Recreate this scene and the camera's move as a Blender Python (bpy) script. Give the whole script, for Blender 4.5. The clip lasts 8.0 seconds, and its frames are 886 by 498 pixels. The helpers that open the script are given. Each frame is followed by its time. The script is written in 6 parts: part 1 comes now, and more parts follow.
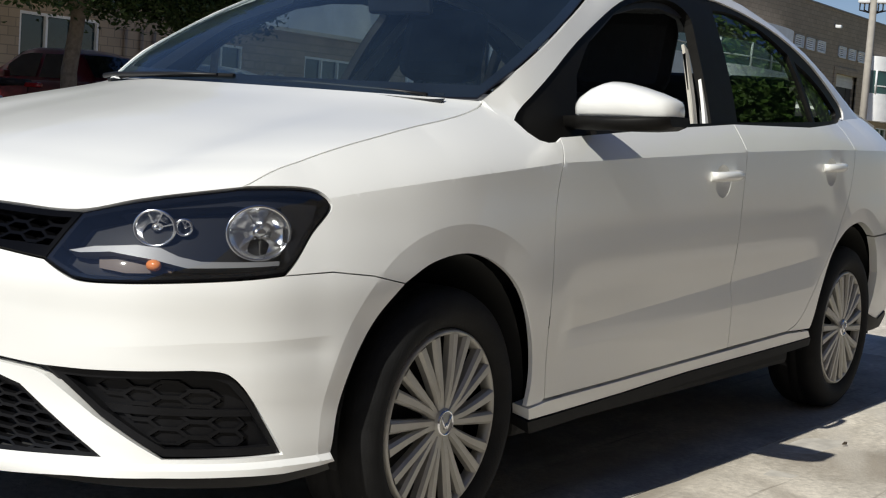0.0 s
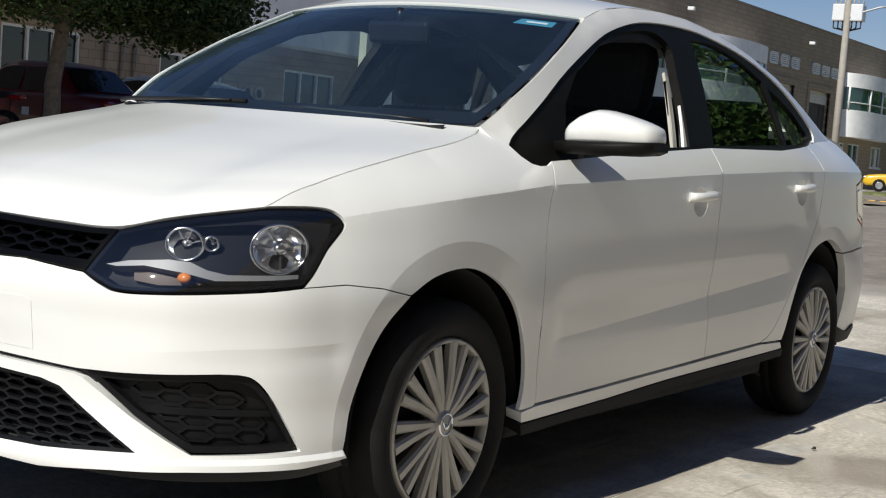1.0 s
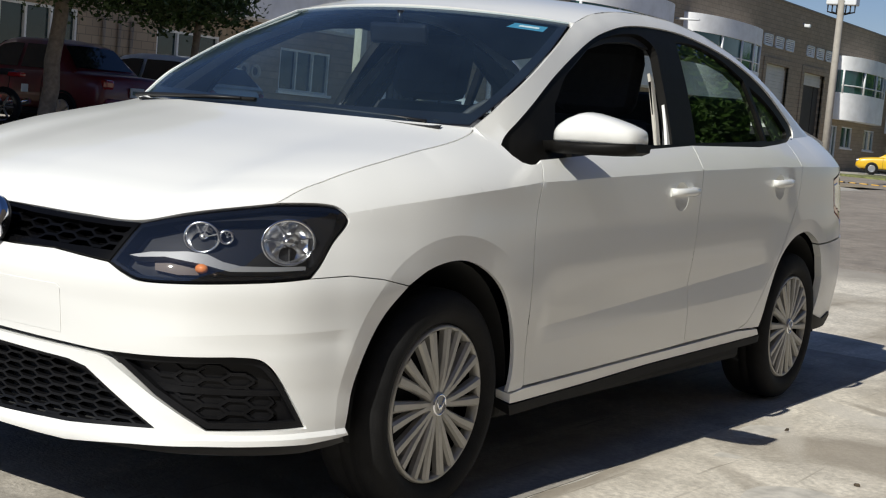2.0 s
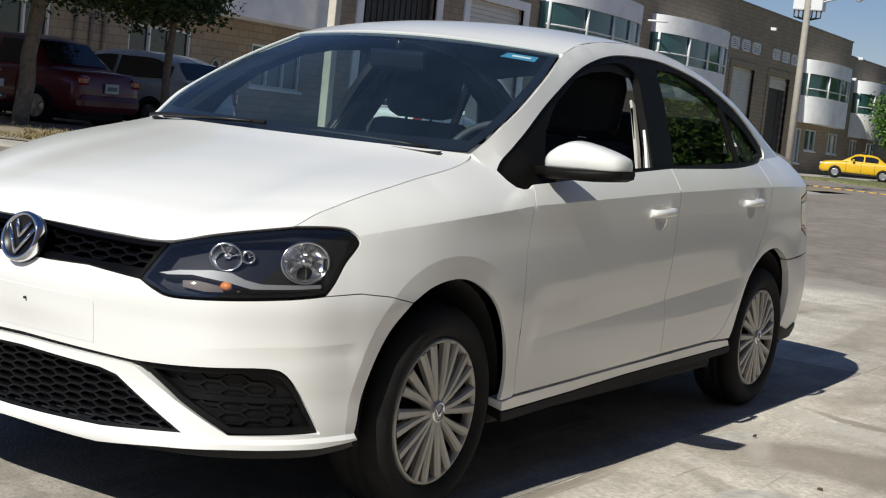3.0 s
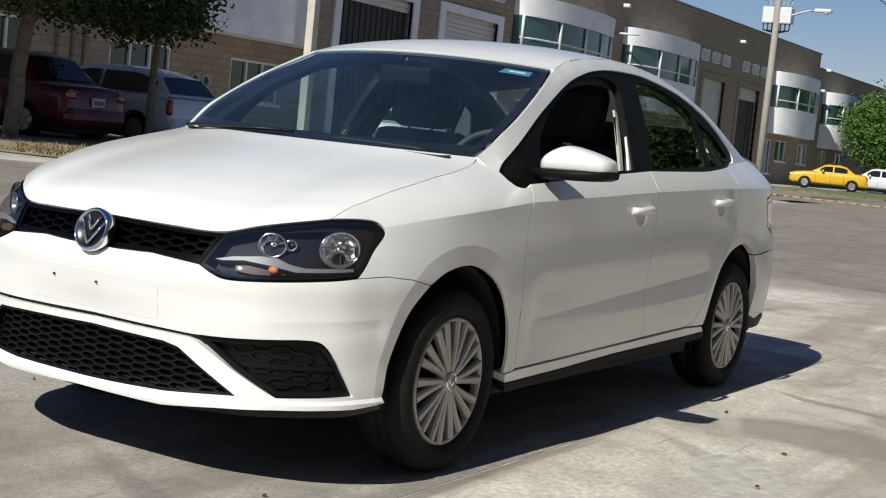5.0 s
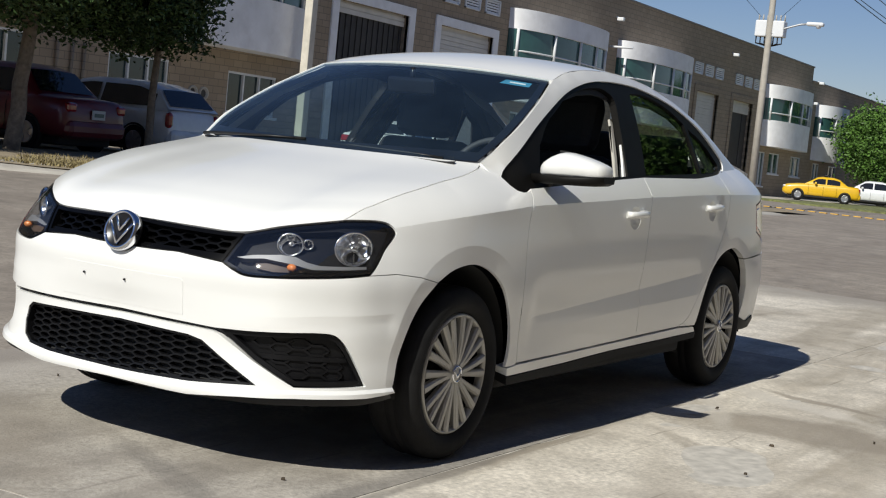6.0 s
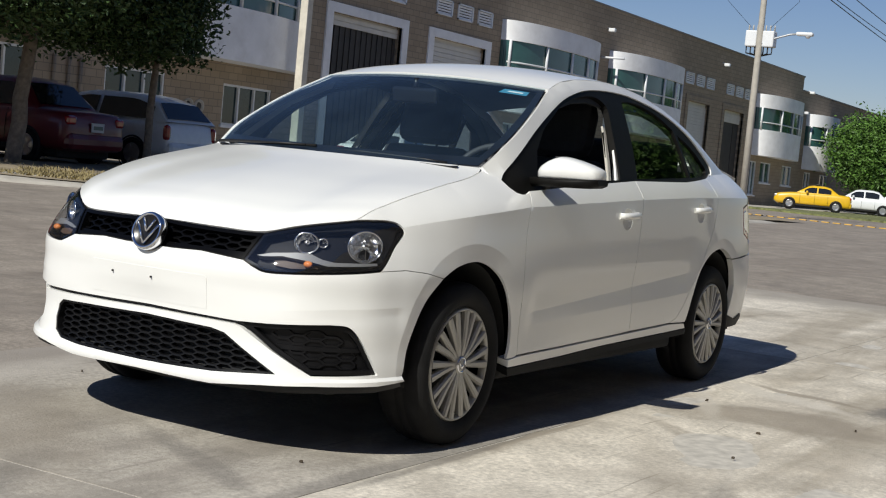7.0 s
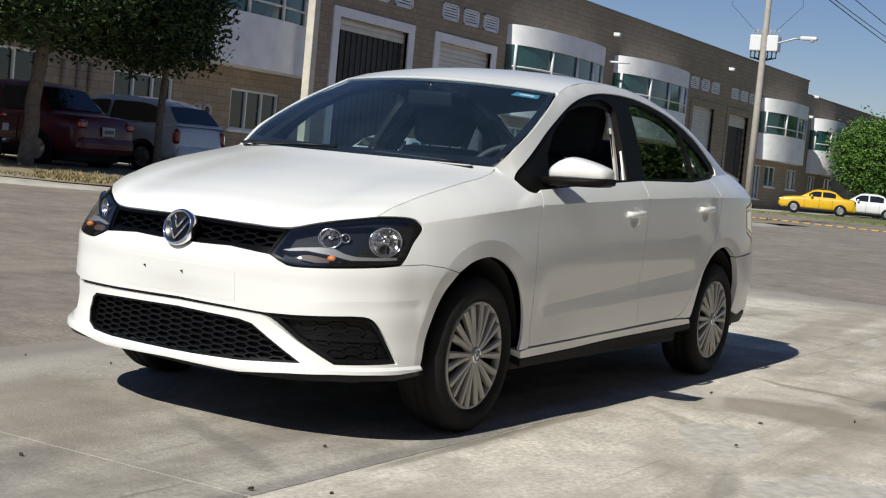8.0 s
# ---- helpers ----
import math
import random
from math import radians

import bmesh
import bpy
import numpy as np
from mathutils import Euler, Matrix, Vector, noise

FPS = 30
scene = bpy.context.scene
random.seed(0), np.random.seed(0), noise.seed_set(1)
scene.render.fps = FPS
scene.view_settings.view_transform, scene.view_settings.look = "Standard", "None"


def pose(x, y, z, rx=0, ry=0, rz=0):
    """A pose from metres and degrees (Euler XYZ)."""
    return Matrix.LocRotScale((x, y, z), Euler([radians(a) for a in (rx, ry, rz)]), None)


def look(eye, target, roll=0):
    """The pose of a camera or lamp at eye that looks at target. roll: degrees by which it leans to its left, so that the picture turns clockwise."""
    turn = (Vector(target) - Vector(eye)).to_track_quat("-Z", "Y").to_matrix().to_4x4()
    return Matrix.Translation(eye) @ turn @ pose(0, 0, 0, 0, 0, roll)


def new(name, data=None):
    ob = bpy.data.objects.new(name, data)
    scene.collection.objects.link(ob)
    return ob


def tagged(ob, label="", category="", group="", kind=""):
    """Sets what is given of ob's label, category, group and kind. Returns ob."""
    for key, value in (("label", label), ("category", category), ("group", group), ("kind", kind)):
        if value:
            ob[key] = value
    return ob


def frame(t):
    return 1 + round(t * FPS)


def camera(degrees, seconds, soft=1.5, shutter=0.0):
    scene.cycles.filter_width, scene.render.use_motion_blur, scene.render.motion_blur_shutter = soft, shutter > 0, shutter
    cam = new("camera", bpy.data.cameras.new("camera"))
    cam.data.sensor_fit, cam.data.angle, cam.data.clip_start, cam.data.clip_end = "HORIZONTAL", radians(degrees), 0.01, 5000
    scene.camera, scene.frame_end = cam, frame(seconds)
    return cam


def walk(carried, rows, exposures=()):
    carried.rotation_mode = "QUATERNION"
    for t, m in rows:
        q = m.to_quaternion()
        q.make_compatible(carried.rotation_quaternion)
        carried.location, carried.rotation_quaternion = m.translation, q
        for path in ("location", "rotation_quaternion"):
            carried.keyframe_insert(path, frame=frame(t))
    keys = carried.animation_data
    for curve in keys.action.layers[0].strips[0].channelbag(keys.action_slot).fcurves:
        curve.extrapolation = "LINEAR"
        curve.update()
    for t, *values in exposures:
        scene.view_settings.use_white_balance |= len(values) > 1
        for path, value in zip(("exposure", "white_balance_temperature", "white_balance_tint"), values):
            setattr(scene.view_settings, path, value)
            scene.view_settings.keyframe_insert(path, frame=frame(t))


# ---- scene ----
LENS = 34.5
cam = camera(LENS, 8.0, soft=1.15)
PATH = [
    (0, (-2.556, -2.531, 0.971), (0.721, -0.268, 0.596), 4.07),
    (0.5, (-2.702, -2.590, 0.988), (0.603, -0.362, 0.652), 4.30),
    (1, (-2.812, -2.632, 0.998), (0.505, -0.422, 0.663), 4.44),
    (2.5, (-3.170, -2.817, 1.108), (0.171, -0.659, 0.690), 5.59),
    (3, (-3.331, -2.837, 1.145), (0.048, -0.734, 0.745), 6.01),
    (3.5, (-3.499, -2.896, 1.147), (-0.105, -0.812, 0.779), 5.98),
    (4, (-3.628, -2.943, 1.136), (-0.220, -0.881, 0.767), 5.87),
    (4.5, (-3.764, -2.999, 1.129), (-0.348, -0.951, 0.761), 5.76),
    (6, (-4.162, -3.171, 1.100), (-0.733, -1.136, 0.781), 5.74),
    (6.5, (-4.306, -3.242, 1.087), (-0.867, -1.222, 0.785), 5.49),
    (7, (-4.461, -3.305, 1.075), (-1.022, -1.283, 0.790), 5.40),
    (7.5, (-4.567, -3.345, 1.065), (-1.132, -1.316, 0.786), 5.49),
    (8, (-4.692, -3.396, 1.056), (-1.259, -1.361, 0.782), 5.37),
]
walk(cam, [(t, look(eye, target, roll)) for t, eye, target, roll in PATH])

# ---- world, sun, exposure ----
import functools

from mathutils.geometry import delaunay_2d_cdt

SUN = Vector((-1.13, 0.06, 1.0)).normalized()          # towards the sun
world = bpy.data.worlds.new("sky")
scene.world = world
world.use_nodes = True
wn = world.node_tree
wn.nodes.clear()
sky = wn.nodes.new("ShaderNodeTexSky")
sky.sky_type = "NISHITA"
sky.sun_disc = False
sky.sun_elevation = math.asin(SUN.z)
sky.sun_rotation = math.atan2(SUN.x, SUN.y)
sky.altitude = 500.0
sky.dust_density = 0.2
sky.ozone_density = 1.2
bgn = wn.nodes.new("ShaderNodeBackground")
bgn.inputs["Strength"].default_value = 0.055
won = wn.nodes.new("ShaderNodeOutputWorld")
deep = wn.nodes.new("ShaderNodeHueSaturation")
deep.inputs["Saturation"].default_value = 1.15
wn.links.new(sky.outputs["Color"], deep.inputs["Color"])
blue = wn.nodes.new("ShaderNodeMix")
blue.data_type, blue.blend_type = "RGBA", "MULTIPLY"
blue.inputs["Factor"].default_value = 1.0
blue.inputs["B"].default_value = (0.94, 0.955, 1.19, 1)
wn.links.new(deep.outputs["Color"], blue.inputs["A"])
wn.links.new(blue.outputs["Result"], bgn.inputs["Color"])
wn.links.new(bgn.outputs["Background"], won.inputs["Surface"])

sun = new("sun", bpy.data.lights.new("sun", "SUN"))
sun.data.energy = 4.7
sun.data.angle = radians(0.55)
sun.data.color = (1.0, 0.978, 0.888)
sun.matrix_world = look((-20, 2, 20), Vector((-20, 2, 20)) - SUN)
scene.view_settings.exposure = -0.02


# ---- materials ----
def mat(name, color, rough=0.5, metal=0.0, coat=0.0, spread=0.0, scale=8.0, bump=0.0, bscale=60.0, spec=0.5, dirt=None, dirt_amount=0.4, dirt_scale=0.8):
    """A procedural surface: two scales of colour variation, optional stains and relief, in object space metres."""
    m = bpy.data.materials.new(name)
    m.use_nodes = True
    nt = m.node_tree
    b = nt.nodes["Principled BSDF"]
    b.inputs["Roughness"].default_value = rough
    b.inputs["Metallic"].default_value = metal
    b.inputs["Coat Weight"].default_value = coat
    b.inputs["Coat Roughness"].default_value = 0.03
    b.inputs["Specular IOR Level"].default_value = spec
    b.inputs["Base Color"].default_value = (*color, 1)
    geo = nt.nodes.new("ShaderNodeNewGeometry")
    pos = geo.outputs["Position"]
    col = None
    if spread > 0:
        n1 = nt.nodes.new("ShaderNodeTexNoise")
        n1.inputs["Scale"].default_value = scale
        n1.inputs["Detail"].default_value = 6
        nt.links.new(pos, n1.inputs["Vector"])
        ramp = nt.nodes.new("ShaderNodeValToRGB")
        ramp.color_ramp.elements[0].position = 0.3
        ramp.color_ramp.elements[1].position = 0.7
        ramp.color_ramp.elements[0].color = (*[c * (1 - spread) for c in color], 1)
        ramp.color_ramp.elements[1].color = (*[min(1, c * (1 + spread)) for c in color], 1)
        nt.links.new(n1.outputs["Fac"], ramp.inputs["Fac"])
        col = ramp.outputs["Color"]
        rr = nt.nodes.new("ShaderNodeMapRange")
        rr.inputs["To Min"].default_value = max(0.02, rough - 0.08)
        rr.inputs["To Max"].default_value = min(1.0, rough + 0.08)
        nt.links.new(n1.outputs["Fac"], rr.inputs["Value"])
        nt.links.new(rr.outputs["Result"], b.inputs["Roughness"])
    if dirt:
        n2 = nt.nodes.new("ShaderNodeTexNoise")
        n2.inputs["Scale"].default_value = dirt_scale
        n2.inputs["Detail"].default_value = 8
        n2.inputs["Roughness"].default_value = 0.62
        nt.links.new(pos, n2.inputs["Vector"])
        r2 = nt.nodes.new("ShaderNodeMapRange")
        r2.inputs["From Min"].default_value = 0.45
        r2.inputs["From Max"].default_value = 0.72
        r2.inputs["To Max"].default_value = dirt_amount
        nt.links.new(n2.outputs["Fac"], r2.inputs["Value"])
        mx = nt.nodes.new("ShaderNodeMix")
        mx.data_type = "RGBA"
        mx.inputs["B"].default_value = (*dirt, 1)
        if col:
            nt.links.new(col, mx.inputs["A"])
        else:
            mx.inputs["A"].default_value = (*color, 1)
        nt.links.new(r2.outputs["Result"], mx.inputs["Factor"])
        col = mx.outputs["Result"]
    if col:
        nt.links.new(col, b.inputs["Base Color"])
    if bump > 0:
        n3 = nt.nodes.new("ShaderNodeTexNoise")
        n3.inputs["Scale"].default_value = bscale
        n3.inputs["Detail"].default_value = 5
        nt.links.new(pos, n3.inputs["Vector"])
        bp = nt.nodes.new("ShaderNodeBump")
        bp.inputs["Strength"].default_value = bump
        bp.inputs["Distance"].default_value = 0.01
        nt.links.new(n3.outputs["Fac"], bp.inputs["Height"])
        nt.links.new(bp.outputs["Normal"], b.inputs["Normal"])
    return m


def glass(name, tint, rough=0.0, clear=0.75, ior=1.55, veil=0.0, veil_color=(0.7, 0.8, 1.0)):
    """A thin pane: light passes tinted, with a mirror gloss that grows at grazing angles."""
    m = bpy.data.materials.new(name)
    m.use_nodes = True
    nt = m.node_tree
    nt.nodes.clear()
    out = nt.nodes.new("ShaderNodeOutputMaterial")
    tr = nt.nodes.new("ShaderNodeBsdfTransparent")
    tr.inputs["Color"].default_value = (*[c * clear for c in tint], 1)
    gl = nt.nodes.new("ShaderNodeBsdfGlossy")
    gl.inputs["Roughness"].default_value = rough
    # the same gloss from both sides of the pane: least when seen square on, full at a grazing angle
    fr = nt.nodes.new("ShaderNodeLayerWeight")
    fr.inputs["Blend"].default_value = 0.5
    steep = nt.nodes.new("ShaderNodeMath")
    steep.operation = "POWER"
    steep.inputs[1].default_value = 5.0
    nt.links.new(fr.outputs["Facing"], steep.inputs[0])
    gloss = nt.nodes.new("ShaderNodeMapRange")
    gloss.inputs["To Min"].default_value = ((ior - 1) / (ior + 1)) ** 2 * 1.7
    nt.links.new(steep.outputs["Value"], gloss.inputs["Value"])
    mx = nt.nodes.new("ShaderNodeMixShader")
    nt.links.new(gloss.outputs["Result"], mx.inputs["Fac"])
    nt.links.new(tr.outputs["BSDF"], mx.inputs[1])
    nt.links.new(gl.outputs["BSDF"], mx.inputs[2])
    last = mx.outputs["Shader"]
    # a thin diffuse colour laid over the pane stands in for reflected sky haze
    if veil > 0:
        veil_coat = nt.nodes.new("ShaderNodeBsdfDiffuse")
        veil_coat.inputs["Color"].default_value = (*veil_color, 1)
        spots = nt.nodes.new("ShaderNodeTexNoise")
        spots.inputs["Scale"].default_value = 5.0
        spots.inputs["Detail"].default_value = 6
        geo = nt.nodes.new("ShaderNodeNewGeometry")
        nt.links.new(geo.outputs["Position"], spots.inputs["Vector"])
        amount = nt.nodes.new("ShaderNodeMapRange")
        amount.inputs["From Min"].default_value = 0.3
        amount.inputs["From Max"].default_value = 0.7
        amount.inputs["To Min"].default_value = veil * 0.65
        amount.inputs["To Max"].default_value = veil * 1.35
        nt.links.new(spots.outputs["Fac"], amount.inputs["Value"])
        md = nt.nodes.new("ShaderNodeMixShader")
        nt.links.new(amount.outputs["Result"], md.inputs["Fac"])
        nt.links.new(last, md.inputs[1])
        nt.links.new(veil_coat.outputs["BSDF"], md.inputs[2])
        last = md.outputs["Shader"]
    nt.links.new(last, out.inputs["Surface"])
    return m


PAINT = mat("white_paint", (0.82, 0.82, 0.80), 0.32, coat=0.65, spread=0.012, scale=3.0, spec=0.3)
BLACK = mat("black_plastic", (0.012, 0.012, 0.013), 0.45, spread=0.2, scale=14, bump=0.05, bscale=300, spec=0.35)
GLOSSBLACK = mat("gloss_black", (0.008, 0.008, 0.01), 0.28, coat=0.12, spec=0.4)
GRILLEBLACK = mat("grille_black", (0.003, 0.003, 0.0035), 0.22, spec=0.12)
HOUSING = mat("lamp_housing", (0.012, 0.0125, 0.015), 0.5, spec=0.15)
MESHBLACK = mat("mesh_black_plastic", (0.006, 0.006, 0.007), 0.42, spec=0.2, spread=0.2, scale=20)
TRIMBLACK = mat("trim_black", (0.008, 0.0075, 0.007), 0.5, spec=0.12, spread=0.2, scale=12)
SKIRT = mat("skirt_plastic", (0.009, 0.009, 0.010), 0.7, spread=0.2, scale=10, spec=0.2)
RUBBER = mat("rubber", (0.012, 0.012, 0.0125), 0.8, spread=0.3, scale=20, bump=0.15, bscale=180, spec=0.22)
CHROME = mat("chrome", (0.78, 0.79, 0.82), 0.07, metal=1.0)
REFLECTOR = mat("lamp_reflector", (0.86, 0.86, 0.86), 0.2, metal=1.0)
SATIN = mat("satin_trim", (0.24, 0.24, 0.245), 0.5, metal=0.3)
COVER = mat("wheel_cover_silver", (0.40, 0.39, 0.365), 0.38, metal=0.35, spread=0.07, scale=16, dirt=(0.25, 0.22, 0.17), dirt_amount=0.35, dirt_scale=9)
LAMPGREY = mat("lamp_grey_plastic", (0.09, 0.06, 0.045), 0.5, spec=0.3)
AMBER = mat("amber_lens", (0.75, 0.24, 0.06), 0.2, coat=0.8)
REDLENS = mat("red_lens", (0.32, 0.012, 0.015), 0.12, coat=0.8)
CABIN = mat("cabin_fabric", (0.022, 0.022, 0.025), 0.85, spread=0.2, scale=40, bump=0.2, bscale=400)
CABINTRIM = mat("cabin_trim_beige", (0.46, 0.44, 0.39), 0.6, spread=0.05)
DASH = mat("dashboard_plastic", (0.035, 0.037, 0.042), 0.6, bump=0.08, bscale=300, spread=0.15)
UNDER = mat("underbody", (0.015, 0.015, 0.015), 0.9, spread=0.2)
WINDSCREEN = glass("windscreen_glass", (0.80, 0.93, 0.96), 0.0, 0.95, 1.5, veil=0.017, veil_color=(0.40, 0.66, 1.0))
SIDEGLASS = glass("side_glass", (0.80, 0.90, 0.87), 0.0, 0.8)
LAMPGLASS = glass("lamp_glass", (0.95, 0.97, 1.0), 0.02, 0.96, 1.7, veil=0.0035, veil_color=(0.8, 0.9, 1.0))
STICKER = mat("sticker_blue", (0.06, 0.27, 0.42), 0.35)
STICKERW = mat("sticker_white", (0.75, 0.80, 0.82), 0.4)


# ---- building helpers ----
def part(name, data, material, parent=None, label=""):
    """One mesh object from a bmesh or a mesh."""
    if isinstance(data, bmesh.types.BMesh):
        me = bpy.data.meshes.new(name)
        bmesh.ops.recalc_face_normals(data, faces=data.faces)
        data.to_mesh(me)
        data.free()
    else:
        me = data
    if material and not me.materials:
        me.materials.append(material)
    ob = new(name, me)
    if parent:
        ob.parent = parent
    return tagged(ob, label)


def thing(name, label, category, m=None, group="", kind=""):
    ob = new(name)
    ob.empty_display_size = 0.1
    if m:
        ob.matrix_basis = m
    return tagged(ob, label, category, group, kind)


def box(bm, lo, hi, bevel=0.0, m=None):
    r = bmesh.ops.create_cube(bm, size=1.0)
    vs = r["verts"]
    c = [(a + b) / 2 for a, b in zip(lo, hi)]
    d = [b - a for a, b in zip(lo, hi)]
    for v in vs:
        v.co = Vector([c[i] + v.co[i] * d[i] for i in range(3)])
    if bevel > 0:
        es = {e for v in vs for e in v.link_edges}
        r = bmesh.ops.bevel(bm, geom=list(es), offset=bevel, segments=2, affect="EDGES", profile=0.5)
        vs = list({v for f in r["faces"] for v in f.verts} | {v for v in vs if v.is_valid})
    if m is not None:
        bmesh.ops.transform(bm, matrix=m, verts=vs)
    return bm


def tube(bm, pts, radius, sides=10, taper=1.0, closed=False):
    """A round bar along points."""
    pts = [Vector(p) for p in pts]
    rings = []
    n = len(pts)
    ref = None
    for i, p in enumerate(pts):
        if closed:
            t = (pts[(i + 1) % n] - pts[i - 1]).normalized()
        else:
            t = (pts[min(i + 1, n - 1)] - pts[max(i - 1, 0)]).normalized()
        a = t.orthogonal() if ref is None else (ref - t * ref.dot(t))
        a.normalize()
        ref = a
        b = t.cross(a)
        r = radius * (1 + (taper - 1) * i / max(1, n - 1))
        rings.append([bm.verts.new(p + (a * math.cos(k * 2 * math.pi / sides) + b * math.sin(k * 2 * math.pi / sides)) * r) for k in range(sides)])
    last = n if closed else n - 1
    for i in range(last):
        A, Bq = rings[i], rings[(i + 1) % n]
        for k in range(sides):
            f = bm.faces.new((A[k], A[(k + 1) % sides], Bq[(k + 1) % sides], Bq[k]))
            f.smooth = True
    if not closed:
        bm.faces.new(rings[0][::-1])
        bm.faces.new(rings[-1])
    return bm


def lathe(bm, profile, m, seg=64, smooth=True):
    """Turn (radius, depth) pairs round the local z axis and place by m."""
    rings = []
    for r, d in profile:
        if r < 1e-5:
            rings.append([bm.verts.new(m @ Vector((0, 0, d)))])
        else:
            rings.append([bm.verts.new(m @ Vector((r * math.cos(k * 2 * math.pi / seg), r * math.sin(k * 2 * math.pi / seg), d))) for k in range(seg)])
    for A, C in zip(rings, rings[1:]):
        for k in range(seg):
            q = [A[k % len(A)], A[(k + 1) % len(A)], C[(k + 1) % len(C)], C[k % len(C)]]
            q = [v for i, v in enumerate(q) if v not in q[:i]]
            if len(q) > 2:
                f = bm.faces.new(q)
                f.smooth = smooth
    return bm


def hermite(xs, ys, x):
    """A smooth curve through knots."""
    xs, ys = np.asarray(xs, float), np.asarray(ys, float)
    k = np.diff(ys, axis=0) / (np.diff(xs) if ys.ndim == 1 else np.diff(xs)[:, None])
    m = np.concatenate([k[:1], (k[1:] + k[:-1]) / 2, k[-1:]])
    i = int(np.clip(np.searchsorted(xs, x) - 1, 0, len(xs) - 2))
    h = xs[i + 1] - xs[i]
    u = (min(max(x, xs[0]), xs[-1]) - xs[i]) / h
    return (1 + 2 * u) * (1 - u) ** 2 * ys[i] + u * (1 - u) ** 2 * h * m[i] + u * u * (3 - 2 * u) * ys[i + 1] + u * u * (u - 1) * h * m[i + 1]


def inside(p, poly):
    x, y = p
    c = False
    j = len(poly) - 1
    for i in range(len(poly)):
        xi, yi = poly[i]
        xj, yj = poly[j]
        if (yi > y) != (yj > y) and x < (xj - xi) * (y - yi) / (yj - yi) + xi:
            c = not c
        j = i
    return c


def resample(poly, step):
    out = []
    for (x0, y0), (x1, y1) in zip(poly, list(poly[1:]) + [poly[0]]):
        n = max(1, int(math.hypot(x1 - x0, y1 - y0) / step + 0.5))
        out += [(x0 + (x1 - x0) * k / n, y0 + (y1 - y0) * k / n) for k in range(n)]
    return out


def rounded(poly, n=2):
    """Corner cutting, for smooth outlines."""
    for _ in range(n):
        q = []
        for (x0, y0), (x1, y1) in zip(poly, list(poly[1:]) + [poly[0]]):
            q += [(0.75 * x0 + 0.25 * x1, 0.75 * y0 + 0.25 * y1), (0.25 * x0 + 0.75 * x1, 0.25 * y0 + 0.75 * y1)]
        poly = q
    return poly


def curve(pts, n=5):
    """A dense smooth line through outline points."""
    p = [np.array(q, float) for q in pts]
    p = [2 * p[0] - p[1]] + p + [2 * p[-1] - p[-2]]
    out = []
    for a, b, c, d in zip(p, p[1:], p[2:], p[3:]):
        for k in range(n):
            t = k / n
            q = .5 * (2 * b + (c - a) * t + (2 * a - 5 * b + 4 * c - d) * t * t + (3 * b - a - 3 * c + d) * t ** 3)
            out.append((float(q[0]), float(q[1])))
    return out + [tuple(float(v) for v in p[-2])]


def loop(pts, n=5):
    """A closed smooth outline through points."""
    return curve([pts[-1]] + list(pts) + [pts[0], pts[1]], n)[n:-2 * n] if len(pts) > 3 else list(pts)


def shrink(poly, d):
    """Move an outline inwards by d (outwards: minus)."""
    area = sum(a[0] * b[1] - b[0] * a[1] for a, b in zip(poly, list(poly[1:]) + [poly[0]]))
    sg = 1 if area > 0 else -1
    out = []
    n = len(poly)
    for i in range(n):
        (x0, y0), (x1, y1), (x2, y2) = poly[i - 1], poly[i], poly[(i + 1) % n]
        ax, ay, bx, by = x1 - x0, y1 - y0, x2 - x1, y2 - y1
        la, lb = math.hypot(ax, ay) or 1, math.hypot(bx, by) or 1
        nx, ny = -(ay / la + by / lb), ax / la + bx / lb
        ln = math.hypot(nx, ny) or 1
        k = d * sg / max(0.35, ln / 2)
        out.append((x1 + nx / ln * k, y1 + ny / ln * k))
    return out


